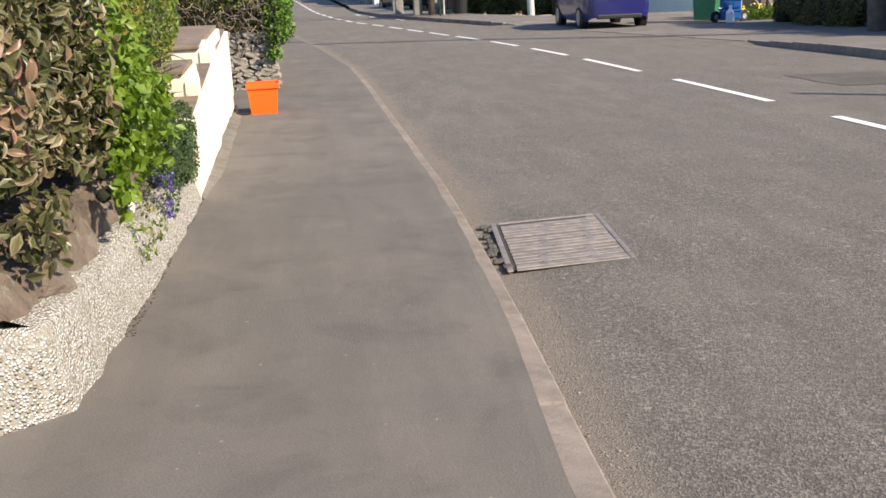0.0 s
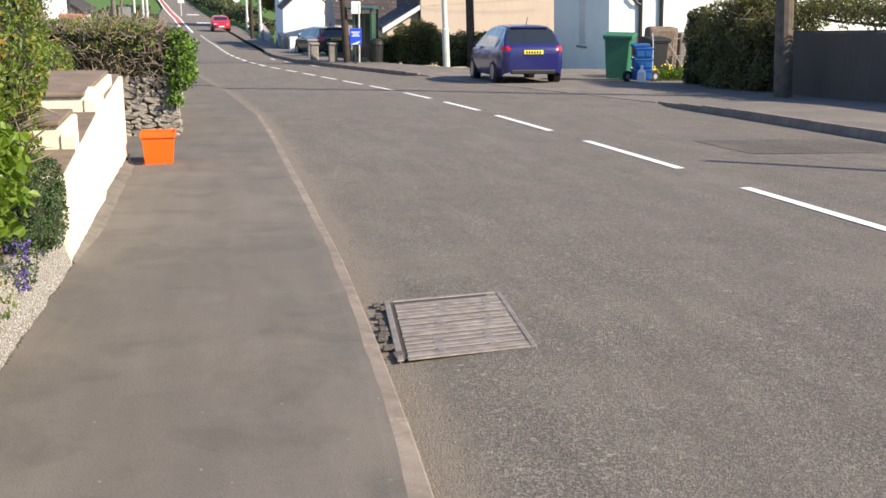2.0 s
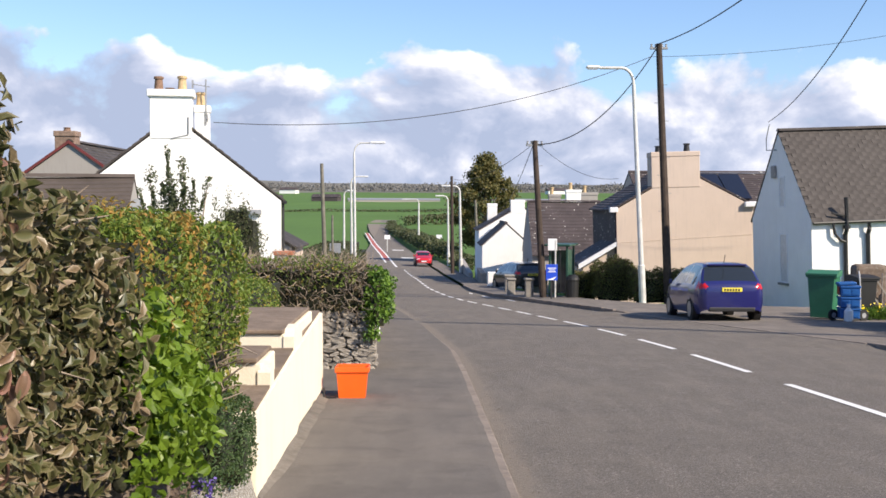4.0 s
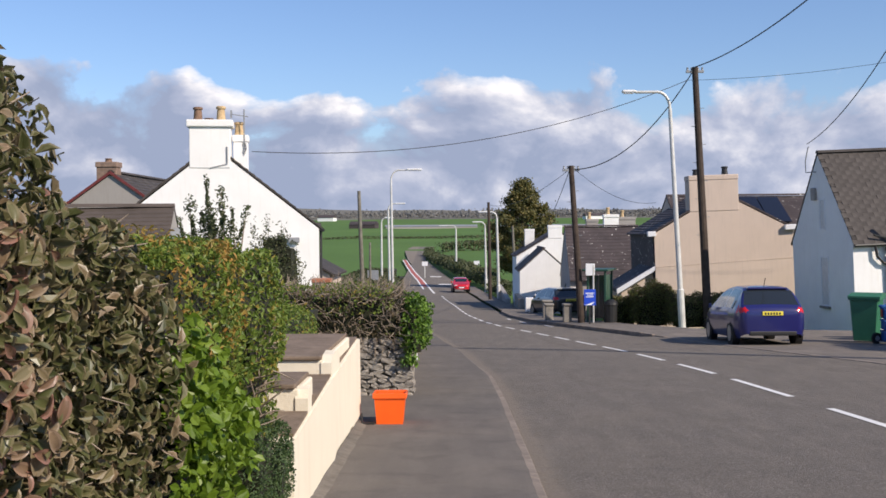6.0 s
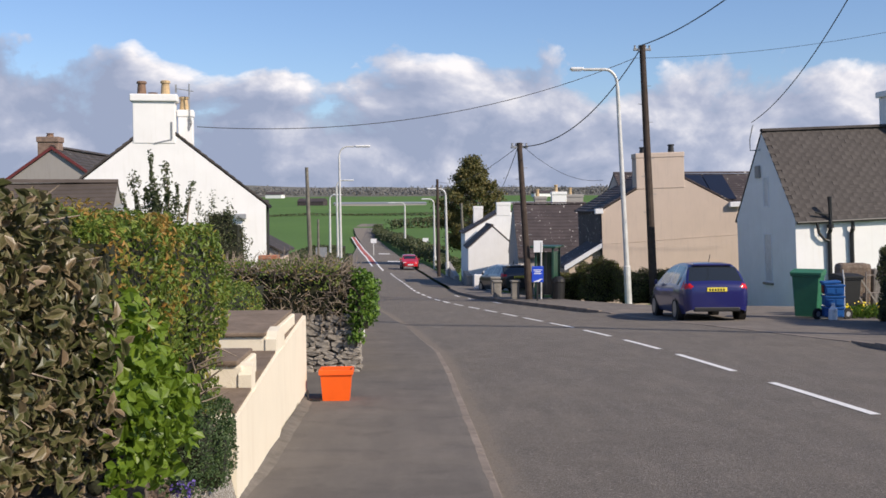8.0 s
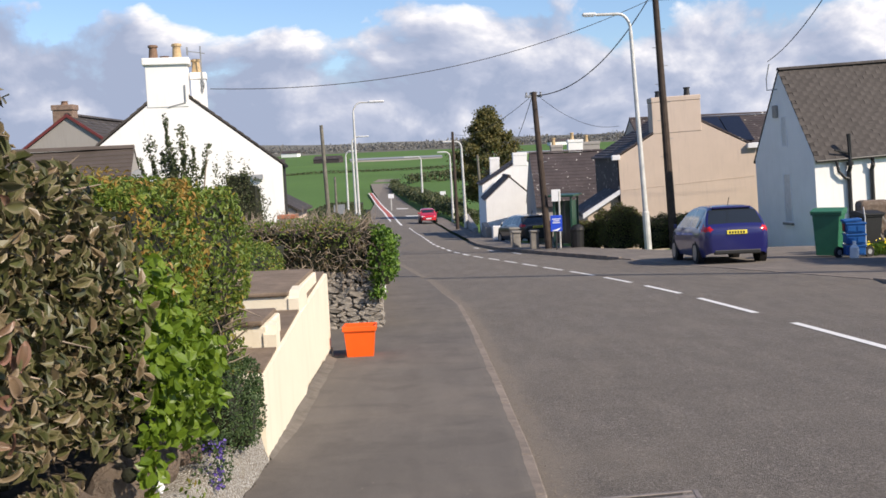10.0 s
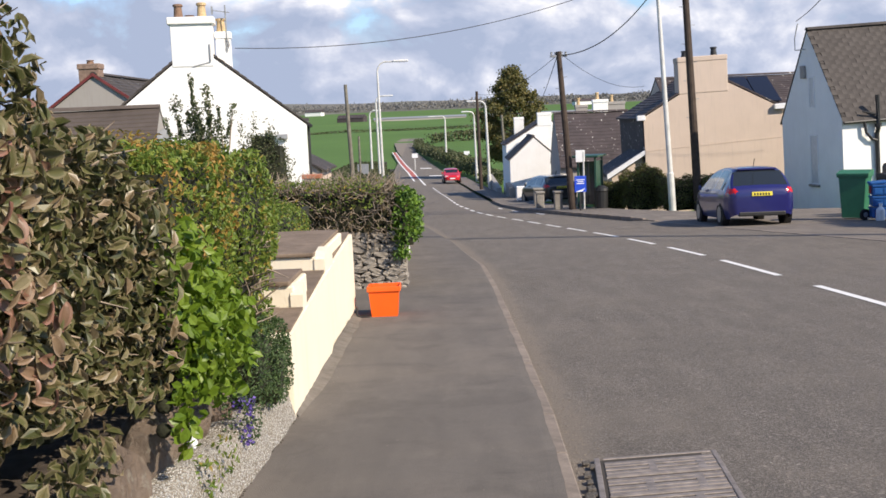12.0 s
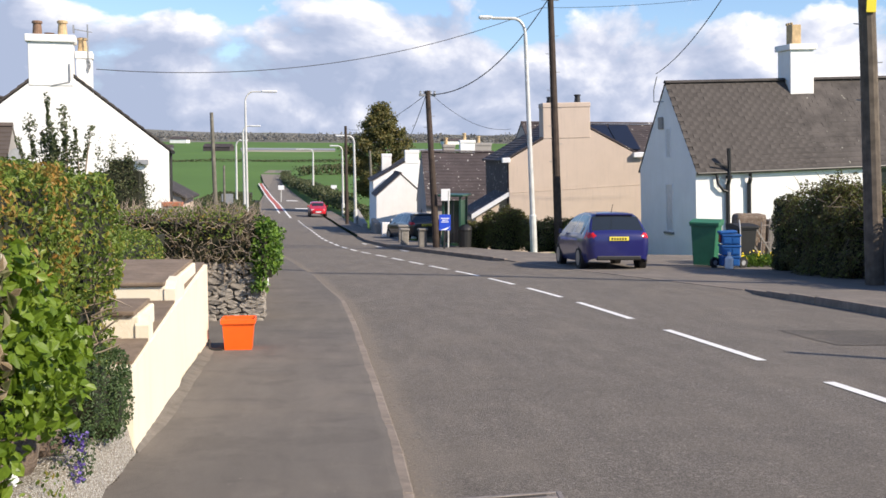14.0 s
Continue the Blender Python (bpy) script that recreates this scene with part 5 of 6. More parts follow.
# clipped fine-leaved hedge behind, with a hollow of bare branches
pv = hedge("privet_hedge", "fine-leaved green hedge with rusty tips and bare branches inside", [((-3.4, 4.25, 0.4), (-1.06, 5.5, 1.36)), ((-3.4, 5.2, 0.5), (-1.0, 6.45, 1.32)), ((-3.2, 5.85, -0.05), (-1.05, 6.4, 0.75)), ((-3.2, 5.0, 0.0), (-1.26, 6.1, 0.7))], 2300, 0.034, M_PRIVET, rough=0.09)
p, nn = shell((-2.6, 4.2, 0.75), (-1.02, 5.5, 1.36), 3400, 0.05, 0.08, "yXZ", seed=4)
keep = np.array([noise.noise((a[0] * 3, a[1] * 3, a[2] * 3)) > -0.02 for a in p])
leaf_cloud("rusty_growth", p[keep], nn[keep], 0.03, M_RUSTY, pv, 0.5)
p, nn = shell((-1.5, 5.25, 0.2), (-1.08, 5.9, 0.85), 70, 0.12, 0.06, "X", seed=2)
twigs("brushwood", p, nn + RNG.normal(0, 0.6, (len(p), 3)) + np.array([-0.6, -0.5, 0.6]), 0.22, 0.006, M_TWIG, pv)

# dark cushion plant and purple flowers on the stones
cp = hedge("cushion_plant", "dark green trailing cushion plant over the wall end", [((-1.3, 5.05, 0.0), (-0.94, 5.85, 0.34)), ((-1.2, 5.3, -0.12), (-0.9, 5.9, 0.22))], 5200, 0.018, M_CUSHION, "plant", rough=0.06, depth=0.06, inset=0.08)
fl = thing("purple_flowers", "small purple trailing flowers among green leaves", "flowers")
p, nn = shell((-1.05, 4.66, -0.13), (-0.93, 4.82, 0.13), 130, 0.05, 0.05, "XyZ", seed=5)
leaf_cloud("blossoms", p, nn, 0.018, M_PURPLE, fl, 0.9, 0.8)
p, nn = shell((-1.1, 4.68, -0.13), (-0.94, 4.92, 0.14), 420, 0.06, 0.05, "XyZ", seed=6)
leaf_cloud("foliage", p, nn, 0.02, M_CUSHION, fl, 0.6, 0.8)
for x, y, z in ((-0.98, 4.0, 0.0), (-0.97, 4.3, 0.0)):
    wd = thing("wall_weed", "small weed rooted in the pebbledash", "weed", group="weeds in the wall")
    p, nn = shell((x - 0.07, y - 0.09, z - 0.1), (x + 0.02, y + 0.05, z + 0.07), 50, 0.04, 0.03, "XyZ")
    leaf_cloud("foliage", p, nn, 0.028, M_PRIVET, wd, 0.5, 0.9)
# white bloom tucked in the shrub
bm = bmesh.new()
for k in range(6):
    box(bm, (-0.02, -0.018, -0.008), (0.02, 0.018, 0.008), 0.006, pose(-1.0, 3.74 + 0.009 * k, 0.235 - 0.009 * k, 25 * k, 30 - 12 * k, 40 * k))
tagged(part("white_flower", bm, M_WHITEPL), "single white flower head among the shrub leaves", "flower")

# dry twiggy hedge with ivy on the rubble wall
dh = hedge("dry_hedge", "brown twiggy hedge growing on the stone wall", [((-3.4, 14.2, -0.28), (-0.72, 15.4, 0.56)), ((-1.4, 15.0, -0.6), (-0.85, 19.0, 0.2)), ((-1.8, 18.5, -0.9), (-1.15, 26.0, -0.35))], 620, 0.05, M_DRY, rough=0.11, depth=0.2)
p, nn = shell((-3.3, 14.15, -0.3), (-0.7, 15.2, 0.56), 900, 0.1, 0.08, "yXZ", seed=3)
twigs("brushwood", p, nn + RNG.normal(0, 0.9, (len(p), 3)), 0.3, 0.006, M_TWIG, dh)
p, nn = shell((-3.0, 14.1, 0.2), (-0.8, 15.3, 0.62), 1500, 0.08, 0.08, "yZ", seed=8)
leaf_cloud("green_growth", p, nn, 0.045, M_PRIVET, dh)
iv = hedge("ivy", "glossy green ivy hanging on the wall end", [((-0.8, 14.14, -0.25), (-0.52, 14.75, 0.5)), ((-0.78, 14.1, -0.5), (-0.6, 14.5, 0.0)), ((-0.75, 14.6, -0.35), (-0.5, 15.6, 0.35))], 620, 0.06, M_IVY, "ivy", rough=0.16, depth=0.16, aspect=0.7, inset=0.1, spread=1.1)
gh = hedge("low_shrub", "low green shrub behind the terrace wall", [((-4.3, 10.8, -0.3), (-1.75, 13.6, 0.46))], 700, 0.045, M_PRIVET, "shrub")


def broad_tree(name, label, at, trunk_h, rad, crown, leaf, mat, n_limbs=7, n_leaf=2500, category="tree", clumps=26, gap=0.5):
    """A tapered trunk with limbs, and a crown of leaf clumps round the limbs' ends. crown: half sizes and the height of the centre."""
    root = thing(name, label, category, at)
    bm = bmesh.new()
    hx, hy, hz, hc = crown
    tube(bm, [(0, 0, -0.3), (0.03, 0.02, trunk_h * 0.5), (0, 0.03, trunk_h), (0.05, 0, hc)], [rad * 1.25, rad, rad * 0.8, rad * 0.4], 9)
    ends = []
    for k in range(n_limbs):
        a = 2 * math.pi * k / n_limbs + random.uniform(-0.3, 0.3)
        s = random.uniform(0.35, 0.8)
        e = Vector((math.cos(a) * hx * s, math.sin(a) * hy * s, hc + hz * random.uniform(-0.5, 0.75)))
        b0 = Vector((0, 0, trunk_h * random.uniform(0.7, 1.0)))
        tube(bm, [b0, b0.lerp(e, 0.5) + Vector((0, 0, 0.08 * hz)), e], [rad * 0.5, rad * 0.32, rad * 0.1], 6)
        ends.append(e)
    part("trunk", bm, M_TWIG, root)
    P, N = [], []
    per = n_leaf // clumps
    for k in range(clumps):
        v = RNG.normal(0, 1, 3)
        v /= np.linalg.norm(v)
        c = np.array([v[0] * hx, v[1] * hy, v[2] * hz]) * RNG.uniform(0.45, 0.92) + [0, 0, hc]
        q = RNG.normal(0, 1, (per, 3))
        q /= np.linalg.norm(q, axis=1)[:, None]
        r = min(hx, hz) * RNG.uniform(0.22, 0.4)
        P.append(c + q * r * RNG.uniform(gap, 1, (per, 1)) * np.array([1, 1, 0.8])), N.append(q)
    leaf_cloud("crown", np.concatenate(P), np.concatenate(N), leaf, mat, root)
    return root


def conifer(name, label, at, h, w, n=9000):
    root = thing(name, label, "tree", at)
    bm = bmesh.new()
    tube(bm, [(0, 0, -0.5), (0, 0, h * 0.4), (0, 0, h * 0.92)], [0.35, 0.25, 0.05], 8)
    limbs = []
    for k in range(40):
        z = h * (0.12 + 0.82 * k / 40)
        a = k * 2.4
        r = w / 2 * min(1.0, 0.55 + 1.2 * k / 40) * max(0.08, 1 - (k / 40) ** 1.7) * random.uniform(0.7, 1.08)
        e = Vector((math.cos(a) * r, math.sin(a) * r, z + 0.3 * r))
        tube(bm, [(0, 0, z), e * 0.6 + Vector((0, 0, z * 0.4)), e], [0.07, 0.05, 0.02], 5, False)
        limbs.append((Vector((0, 0, z)), e))
    part("trunk", bm, M_TWIG, root)
    P, N = [], []
    for a, e in limbs:
        m = n // len(limbs)
        u = RNG.uniform(0.35, 1.05, m) ** 0.7
        base = np.array(a)[None] * (1 - u[:, None]) + np.array(e)[None] * u[:, None]
        q = RNG.normal(0, 1, (m, 3))
        P.append(base + q * np.array([0.5, 0.5, 0.42]) * (0.25 + 0.05 * w)), N.append(q / np.linalg.norm(q, axis=1)[:, None] + np.array([0, 0, 0.5]))
    leaf_cloud("crown", np.concatenate(P), np.concatenate(N), 0.3, M_CONIFER, root, 0.55)
    return root


conifer("conifer_tree", "broad dark green conifer with brownish tips", (6.4, 118.0, g(118) - 0.1), 12.4, 9.6, 26000)
def shoot_tree(name, label, at, shoots, mat):
    """A young tree of upright leafy shoots from a low fork. shoots: top (x, y, z) and the leafy radius."""
    root = thing(name, label, "tree", at)
    bm = bmesh.new()
    tube(bm, [(0, 0, -0.4), (0.02, 0, 0.9), (0, 0, 1.9)], [0.09, 0.075, 0.06], 9)
    P, N = [], []
    for x, y, z, r in shoots:
        a, e = Vector((0, 0, 1.7)), Vector((x, y, z))
        mid = a.lerp(e, 0.5) + Vector((x * 0.3 + random.uniform(-0.2, 0.2), random.uniform(-0.2, 0.2), -0.1))
        tube(bm, [a, mid, e], [0.035, 0.022, 0.006], 6)
        m = int(150 * (z - 1.7) * (r / 0.16))
        u = RNG.uniform(0.25, 1.0, m)[:, None]
        q = RNG.normal(0, 1, (m, 3))
        q /= np.linalg.norm(q, axis=1)[:, None]
        A, B, C = np.array(a), np.array(mid), np.array(e)
        c = A * (1 - u) ** 2 + 2 * B * u * (1 - u) + C * u * u
        P.append(c + q * r * (1.5 - u * 0.9) * (0.75 + 0.5 * np.sin(u * 14 + x * 9)) * RNG.uniform(0.3, 1.25, (m, 1))), N.append(q)
    part("trunk", bm, M_TWIG, root)
    leaf_cloud("crown", np.concatenate(P), np.concatenate(N), 0.095, mat, root, 0.5)
    return root


shoot_tree("apple_tree", "small garden tree with upright leafy shoots", (-6.05, 25.5, g(25.5) - 0.1), [(-0.13, 0, 4.3, 0.17), (0.17, 0.2, 4.08, 0.17), (0.5, -0.1, 3.6, 0.16), (0.82, 0.1, 3.62, 0.13), (-0.57, 0.1, 3.85, 0.18), (-0.78, -0.1, 3.35, 0.16), (0.0, -0.2, 3.6, 0.26), (-0.3, 0.2, 3.5, 0.26), (0.3, 0.0, 3.4, 0.24), (-0.1, 0.3, 3.2, 0.3)], M_YOUNG)
hedge("garden_shrub", "dark evergreen shrub in the cottage garden", [((-4.95, 24.2, -2.0), (-3.85, 25.3, 1.05)), ((-4.75, 24.35, 0.7), (-4.05, 25.1, 1.3))], 520, 0.06, M_FARHEDGE, "shrub", rough=0.35, depth=0.2)
for x, z in ((-4.9, 1.45), (-4.6, 1.6), (-4.25, 1.4)):
    tw = RNG.normal(0, 0.05, (60, 3)) * np.array([1, 1, 3]) + np.array([x, 24.8, z - 0.15])
    sp = thing("shrub_shoot", "leafy shoot rising from the garden shrub", "shrub", group="shrub shoots")
    leaf_cloud("foliage", tw, np.tile([0.0, -0.5, 0.5], (60, 1)), 0.07, M_FARHEDGE, sp, 0.5, 1.0)
hedge("bramble_bank", "rough green growth beside the road", [((-4.6, 34.5, -3.0), (-3.1, 44.0, -0.85)), ((-3.9, 32.0, -2.6), (-3.2, 34.0, -0.5))], 220, 0.1, M_FARHEDGE, "bank", rough=0.25)
hedge("left_verge_hedge", "hedge along the road past the cottages", [((-7.0, 46.0, -4.0), (-4.2, 70.0, -1.9)), ((-10.0, 70.0, -5.4), (-6.2, 110.0, -3.3)), ((-14.5, 110.0, -6.0), (-9.5, 150.0, -4.0))], 30, 0.3, M_FARHEDGE, "hedge", rough=0.35, depth=0.3)

# hedge by the bus stop
hr = hedge("bus_stop_hedge", "clipped dark hedge on a low wall by the footway", [((5.75, 43.4, -2.6), (7.3, 44.6, -1.42)), ((6.6, 42.2, -2.5), (8.4, 43.6, -1.05)), ((7.9, 41.2, -2.5), (9.7, 42.6, -1.25)), ((9.3, 40.6, -2.4), (11.9, 41.8, -1.2)), ((7.2, 42.0, -1.5), (8.1, 43.0, -0.8))], 900, 0.07, M_BANKHEDGE, rough=0.28, depth=0.3, inset=0.34)
# bush overhanging the tall wall
rb = hedge("wall_bush", "straggly green bush leaning over the garden wall", [((11.4, 21.8, -1.6), (13.2, 25.6, 0.4)), ((11.5, 22.8, -0.9), (12.6, 24.2, 0.85)), ((11.7, 17.0, 0.35), (12.8, 22.0, 0.72))], 700, 0.075, M_BANKHEDGE, "bush", rough=0.5, depth=0.4, inset=0.42)
p, nn = shell((11.6, 21.8, -1.2), (12.9, 25.4, 0.8), 70, 0.2, 0.15, "xyZ", seed=3)
twigs("brushwood", p, nn + RNG.normal(0, 0.7, (len(p), 3)), 0.55, 0.01, M_TWIG, rb)
hedge("ivy_post", "gate post overgrown with dark ivy", [((11.62, 25.75, -1.75), (12.18, 26.3, 0.38))], 900, 0.06, M_FARHEDGE, "post", rough=0.12, depth=0.08, inset=0.1)
# grass tufts by the gate
gt = thing("grass_tuft", "bright uncut grass and weeds by the gate", "grass", kind="stuff")
P = np.stack([RNG.uniform(11.55, 13.2, 900), RNG.uniform(27.6, 29.9, 900), np.zeros(900)], 1)
P[:, 2] = [g(y) + 0.05 for y in P[:, 1]]
P[:, 2] += RNG.uniform(0.0, 0.25, 900)
leaf_cloud("blades", P, np.tile([0.0, -0.4, 0.2], (900, 1)), 0.22, M_GRASS, gt, 0.12, 0.4)
P = P[:60] + RNG.uniform(0, 0.1, (60, 3)) + np.array([-0.1, 0, 0.1])
leaf_cloud("yellow_blooms", P, np.tile([0.0, -1.0, 0.3], (60, 1)), 0.06, M_YELLOW, gt, 0.8, 0.3)
tree_r = broad_tree("bare_tree", "half-bare tree behind the cottage roof", (29.5, 50.0, -2.5), 4.0, 0.16, (1.8, 1.6, 2.2, 7.0), 0.12, M_YOUNG, 8, 900, clumps=14, gap=0.2)

# field hedges and far woods
def hedgerow(pts, h, w, n, size=0.8, mat=M_FARHEDGE, name="field_hedge", label="dark hedgerow between green fields"):
    root = thing(name, label, "hedgerow", group="field hedgerows")
    P = []
    for (xa, ya), (xb, yb) in zip(pts, pts[1:]):
        L = math.hypot(xb - xa, yb - ya)
        m = int(n * L)
        u = RNG.random(m)
        P.append(np.stack([xa + (xb - xa) * u + RNG.normal(0, w, m), ya + (yb - ya) * u + RNG.normal(0, w, m), RNG.uniform(0, 1, m) ** 0.7 * h], 1))
    P = np.concatenate(P)
    for p in P:
        p[2] = p[2] * (0.75 + 0.5 * noise.noise((p[0] * 0.06, p[1] * 0.06, 0))) + g(p[1])
    leaf_cloud("growth", P, np.tile([0, -0.6, 0.6], (len(P), 1)), size, mat, root, 0.8)


hedgerow([(2.6, 128), (-1.0, 165), (-6.5, 225), (-9, 262)], 2.5, 0.55, 130, 0.36)
hedgerow([(3.6, 96), (2.6, 128)], 1.7, 0.35, 90, 0.35)
hedgerow([(-6, 285), (20, 300), (90, 310), (190, 300)], 3.0, 1.0, 60, 0.6)
hedgerow([(-170, 400), (-60, 410), (40, 415)], 1.3, 0.6, 24, 0.5)
hedgerow([(-900, 1000), (-300, 1010), (300, 1000), (1000, 980)], 8, 14, 14, 2.0, M_HAZYWOOD, "far_wood", "bare brown woods along the ridge, paled with painted haze")
hedgerow([(-420, 720), (-200, 705), (-110, 700)], 9, 6, 3, 3.0, M_HAZYWOOD, "far_wood", "bare brown copse beyond the fields, paled with painted haze")


# ---- poles, lamps and wires ----
def wood_pole(at, top, r, mat, label, fittings=True, plate=None):
    """A telegraph pole from its foot to its leaning top."""
    root = thing("telegraph_pole", label, "pole", at, group="telegraph poles")
    d = Vector(top) - Vector(at)
    bm = bmesh.new()
    tube(bm, [Vector((0, 0, -0.3)), d * 0.4, d * 0.8, d], [r * 1.12, r, r * 0.85, r * 0.78], 12)
    part("shaft", bm, mat, root)
    if fittings:
        bm = bmesh.new()
        box(bm, (d.x - 0.34, d.y - 0.05, d.z - 0.22), (d.x + 0.34, d.y + 0.05, d.z - 0.13), 0.01)
        for s in (-0.28, -0.12, 0.12, 0.28):
            lathe(bm, [(0.03, 0), (0.045, 0.03), (0.03, 0.06), (0.05, 0.1), (0.0, 0.13)], 8, (d.x + s, d.y, d.z - 0.13))
        part("crossarm", bm, M_GREYMETAL, root)
        for k in range(8):
            q = d * (0.35 + 0.07 * k)
            s = 1 if k % 2 else -1
            part("step_iron", tube(bmesh.new(), [q, q + Vector((s * (r + 0.12), 0, 0.02))], 0.012, 5), M_GREYMETAL, root)
    if plate:
        q = d * plate
        part("warning_plate", box_bm((q.x - 0.1, q.y - r - 0.03, q.z - 0.2), (q.x + 0.1, q.y - r - 0.005, q.z + 0.2), 0.005), M_YELLOW, root, "yellow warning plate")
    return root


P1 = (8.85, 41.0, 7.5)
P2 = (4.25, 42.4, 3.86)
PN = (10.3, 20.0, 9.3)
wood_pole((9.35, 41.0, g(41)), P1, 0.15, M_DKWOOD, "tall dark tarred telegraph pole behind the hedge")
wood_pole((4.66, 42.4, g(42.4)), P2, 0.13, M_DKWOOD, "red-brown wooden telegraph pole at the kerb")
wood_pole((11.12, 20.0, g(20)), PN, 0.165, M_GREYPOLE, "brown weathered telegraph pole with a yellow plate by the wall", plate=0.53)
wood_pole((-4.75, 50.0, g(50)), (-4.94, 50.0, 3.2), 0.1, M_GREYWOOD, "weathered grey wooden pole beside the road", False)
wood_pole((2.0, 85.0, g(85)), (1.9, 85.0, 3.5), 0.13, M_DKWOOD, "dark pole beside the road down the hill", False)
wood_pole((4.4, 92.0, g(92)), (4.1, 92.0, 1.6), 0.13, M_GREYWOOD, "grey pole before the conifer", False)
wood_pole((-7.3, 82.0, g(82)), (-7.3, 82.0, 0.4), 0.1, M_GREYWOOD, "thin grey pole beside the field", False)


def street_lamp(at, top, reach, label, r=0.085, head=0.55, drop=0.35):
    """A steel column with a bent arm towards reach (x) and a flat lantern."""
    root = thing("street_lamp", label, "street lamp", at, group="street lamps")
    d = Vector(top) - Vector(at)
    s = 1 if reach > 0 else -1
    bm = bmesh.new()
    tube(bm, [(0, 0, -0.2), d * 0.16, d * 0.165, d * 0.6, d * 0.93], [r * 1.35, r * 1.3, r, r * 0.85, r * 0.7], 12)
    part("column", bm, M_GALV, root)
    bm = bmesh.new()
    a = d * 0.93
    q = [a + Vector((s * abs(reach) * 0.75 * (1 - math.cos(t)), 0, (d.z * 0.07) * math.sin(t))) for t in [k * math.pi / 2 / 6 for k in range(7)]]
    q = [a + Vector((s * 0.45 * (1 - math.cos(t)), 0, d.z * 0.07 * math.sin(t))) for t in [k * math.pi / 2 / 6 for k in range(7)]] + [d + Vector((reach - s * head, 0, 0.0))]
    tube(bm, q, r * 0.55, 8)
    part("arm", bm, M_GALV, root)
    bm = bmesh.new()
    box(bm, (-head / 2, -0.13, -0.05), (head / 2, 0.13, 0.06), 0.045)
    bmesh.ops.transform(bm, matrix=Matrix.Translation(d + Vector((reach - s * head / 2, 0, 0.02))), verts=bm.verts)
    lan = part("lantern", bm, M_LAMPWHITE, root)
    bm = bmesh.new()
    box(bm, (-head / 2 + 0.06, -0.1, -0.075), (head / 2 - 0.08, 0.1, -0.045), 0.012)
    bmesh.ops.transform(bm, matrix=Matrix.Translation(d + Vector((reach - s * head / 2, 0, 0.02))), verts=bm.verts)
    part("lens", bm, M_LENS, lan)
    return root


street_lamp((8.02, 39.35, g(39.35)), (7.55, 39.35, 6.36), -1.72, "tall galvanised street lamp with a long arm", 0.1, 0.5)
street_lamp((-4.05, 60.0, g(60)), (-4.12, 60.0, 4.72), 1.75, "galvanised street lamp with a pale lantern", 0.08, 0.85)
street_lamp((-6.5, 92.0, g(92)), (-6.6, 92.0, 3.6), 1.5, "galvanised street lamp down the hill", 0.11, 0.9)
street_lamp((2.75, 87.0, g(87)), (2.6, 87.0, 2.75), -1.5, "galvanised street lamp beyond the cottages", 0.12, 0.75)
street_lamp((2.2, 112.0, g(112)), (2.1, 112.0, 2.1), -1.3, "galvanised street lamp far down the road", 0.12, 0.9)
street_lamp((-1.4, 165.0, g(165)), (-1.4, 165.0, 1.9), -2.6, "distant street lamp beside the road", 0.16, 1.4)
street_lamp((-8.6, 110.0, g(110)), (-8.6, 110.0, 2.6), 1.2, "galvanised street lamp beside the field", 0.12, 0.9)


# unseen post, added only to cast a shadow streak across the road
wood_pole((11.05, 5.75, g(5.75) + 0.05), (10.97, 5.7, 4.85), 0.09, M_GREYPOLE, "unseen plain post added for its shadow on the road", False)


def wire(name, a, b, sag, r=0.012, label="black overhead telephone wire"):
    bm = bmesh.new()
    a, b = Vector(a), Vector(b)
    n = 24
    tube(bm, [a.lerp(b, k / n) - Vector((0, 0, 4 * sag * (k / n) * (1 - k / n))) for k in range(n + 1)], r, 6)
    return tagged(part(name, bm, M_WIRE), label, "wire", group="overhead wires")


wire("overhead_wire", P1, PN, 0.75, 0.022, "thick black cable rising from the tall pole")
wire("overhead_wire", (P1[0] - 0.1, P1[1], P1[2] - 0.2), (P2[0], P2[1], P2[2] - 0.15), 0.95, 0.02, "thick black cable sagging between two poles")
wire("overhead_wire", (-6.75, 33.9, 3.9), (P1[0] - 0.3, P1[1], P1[2] - 0.5), 0.9, 0.012)
wire("overhead_wire", (P1[0] - 0.3, P1[1], P1[2] - 0.5), (24.0, 38.0, 9.2), 0.6, 0.008)
wire("overhead_wire", (12.15, 38.0, 4.3), PN, 1.0, 0.014, "black service wire to the cottage gable")
wire("overhead_wire", P2, (6.0, 95.0, 1.0), 1.0, 0.014)
wire("overhead_wire", P2, (9.3, 52.0, 2.6), 0.5, 0.01)
wire("overhead_wire", (P2[0], P2[1], P2[2] - 0.1), (1.9, 85.0, 3.3), 0.6, 0.012)


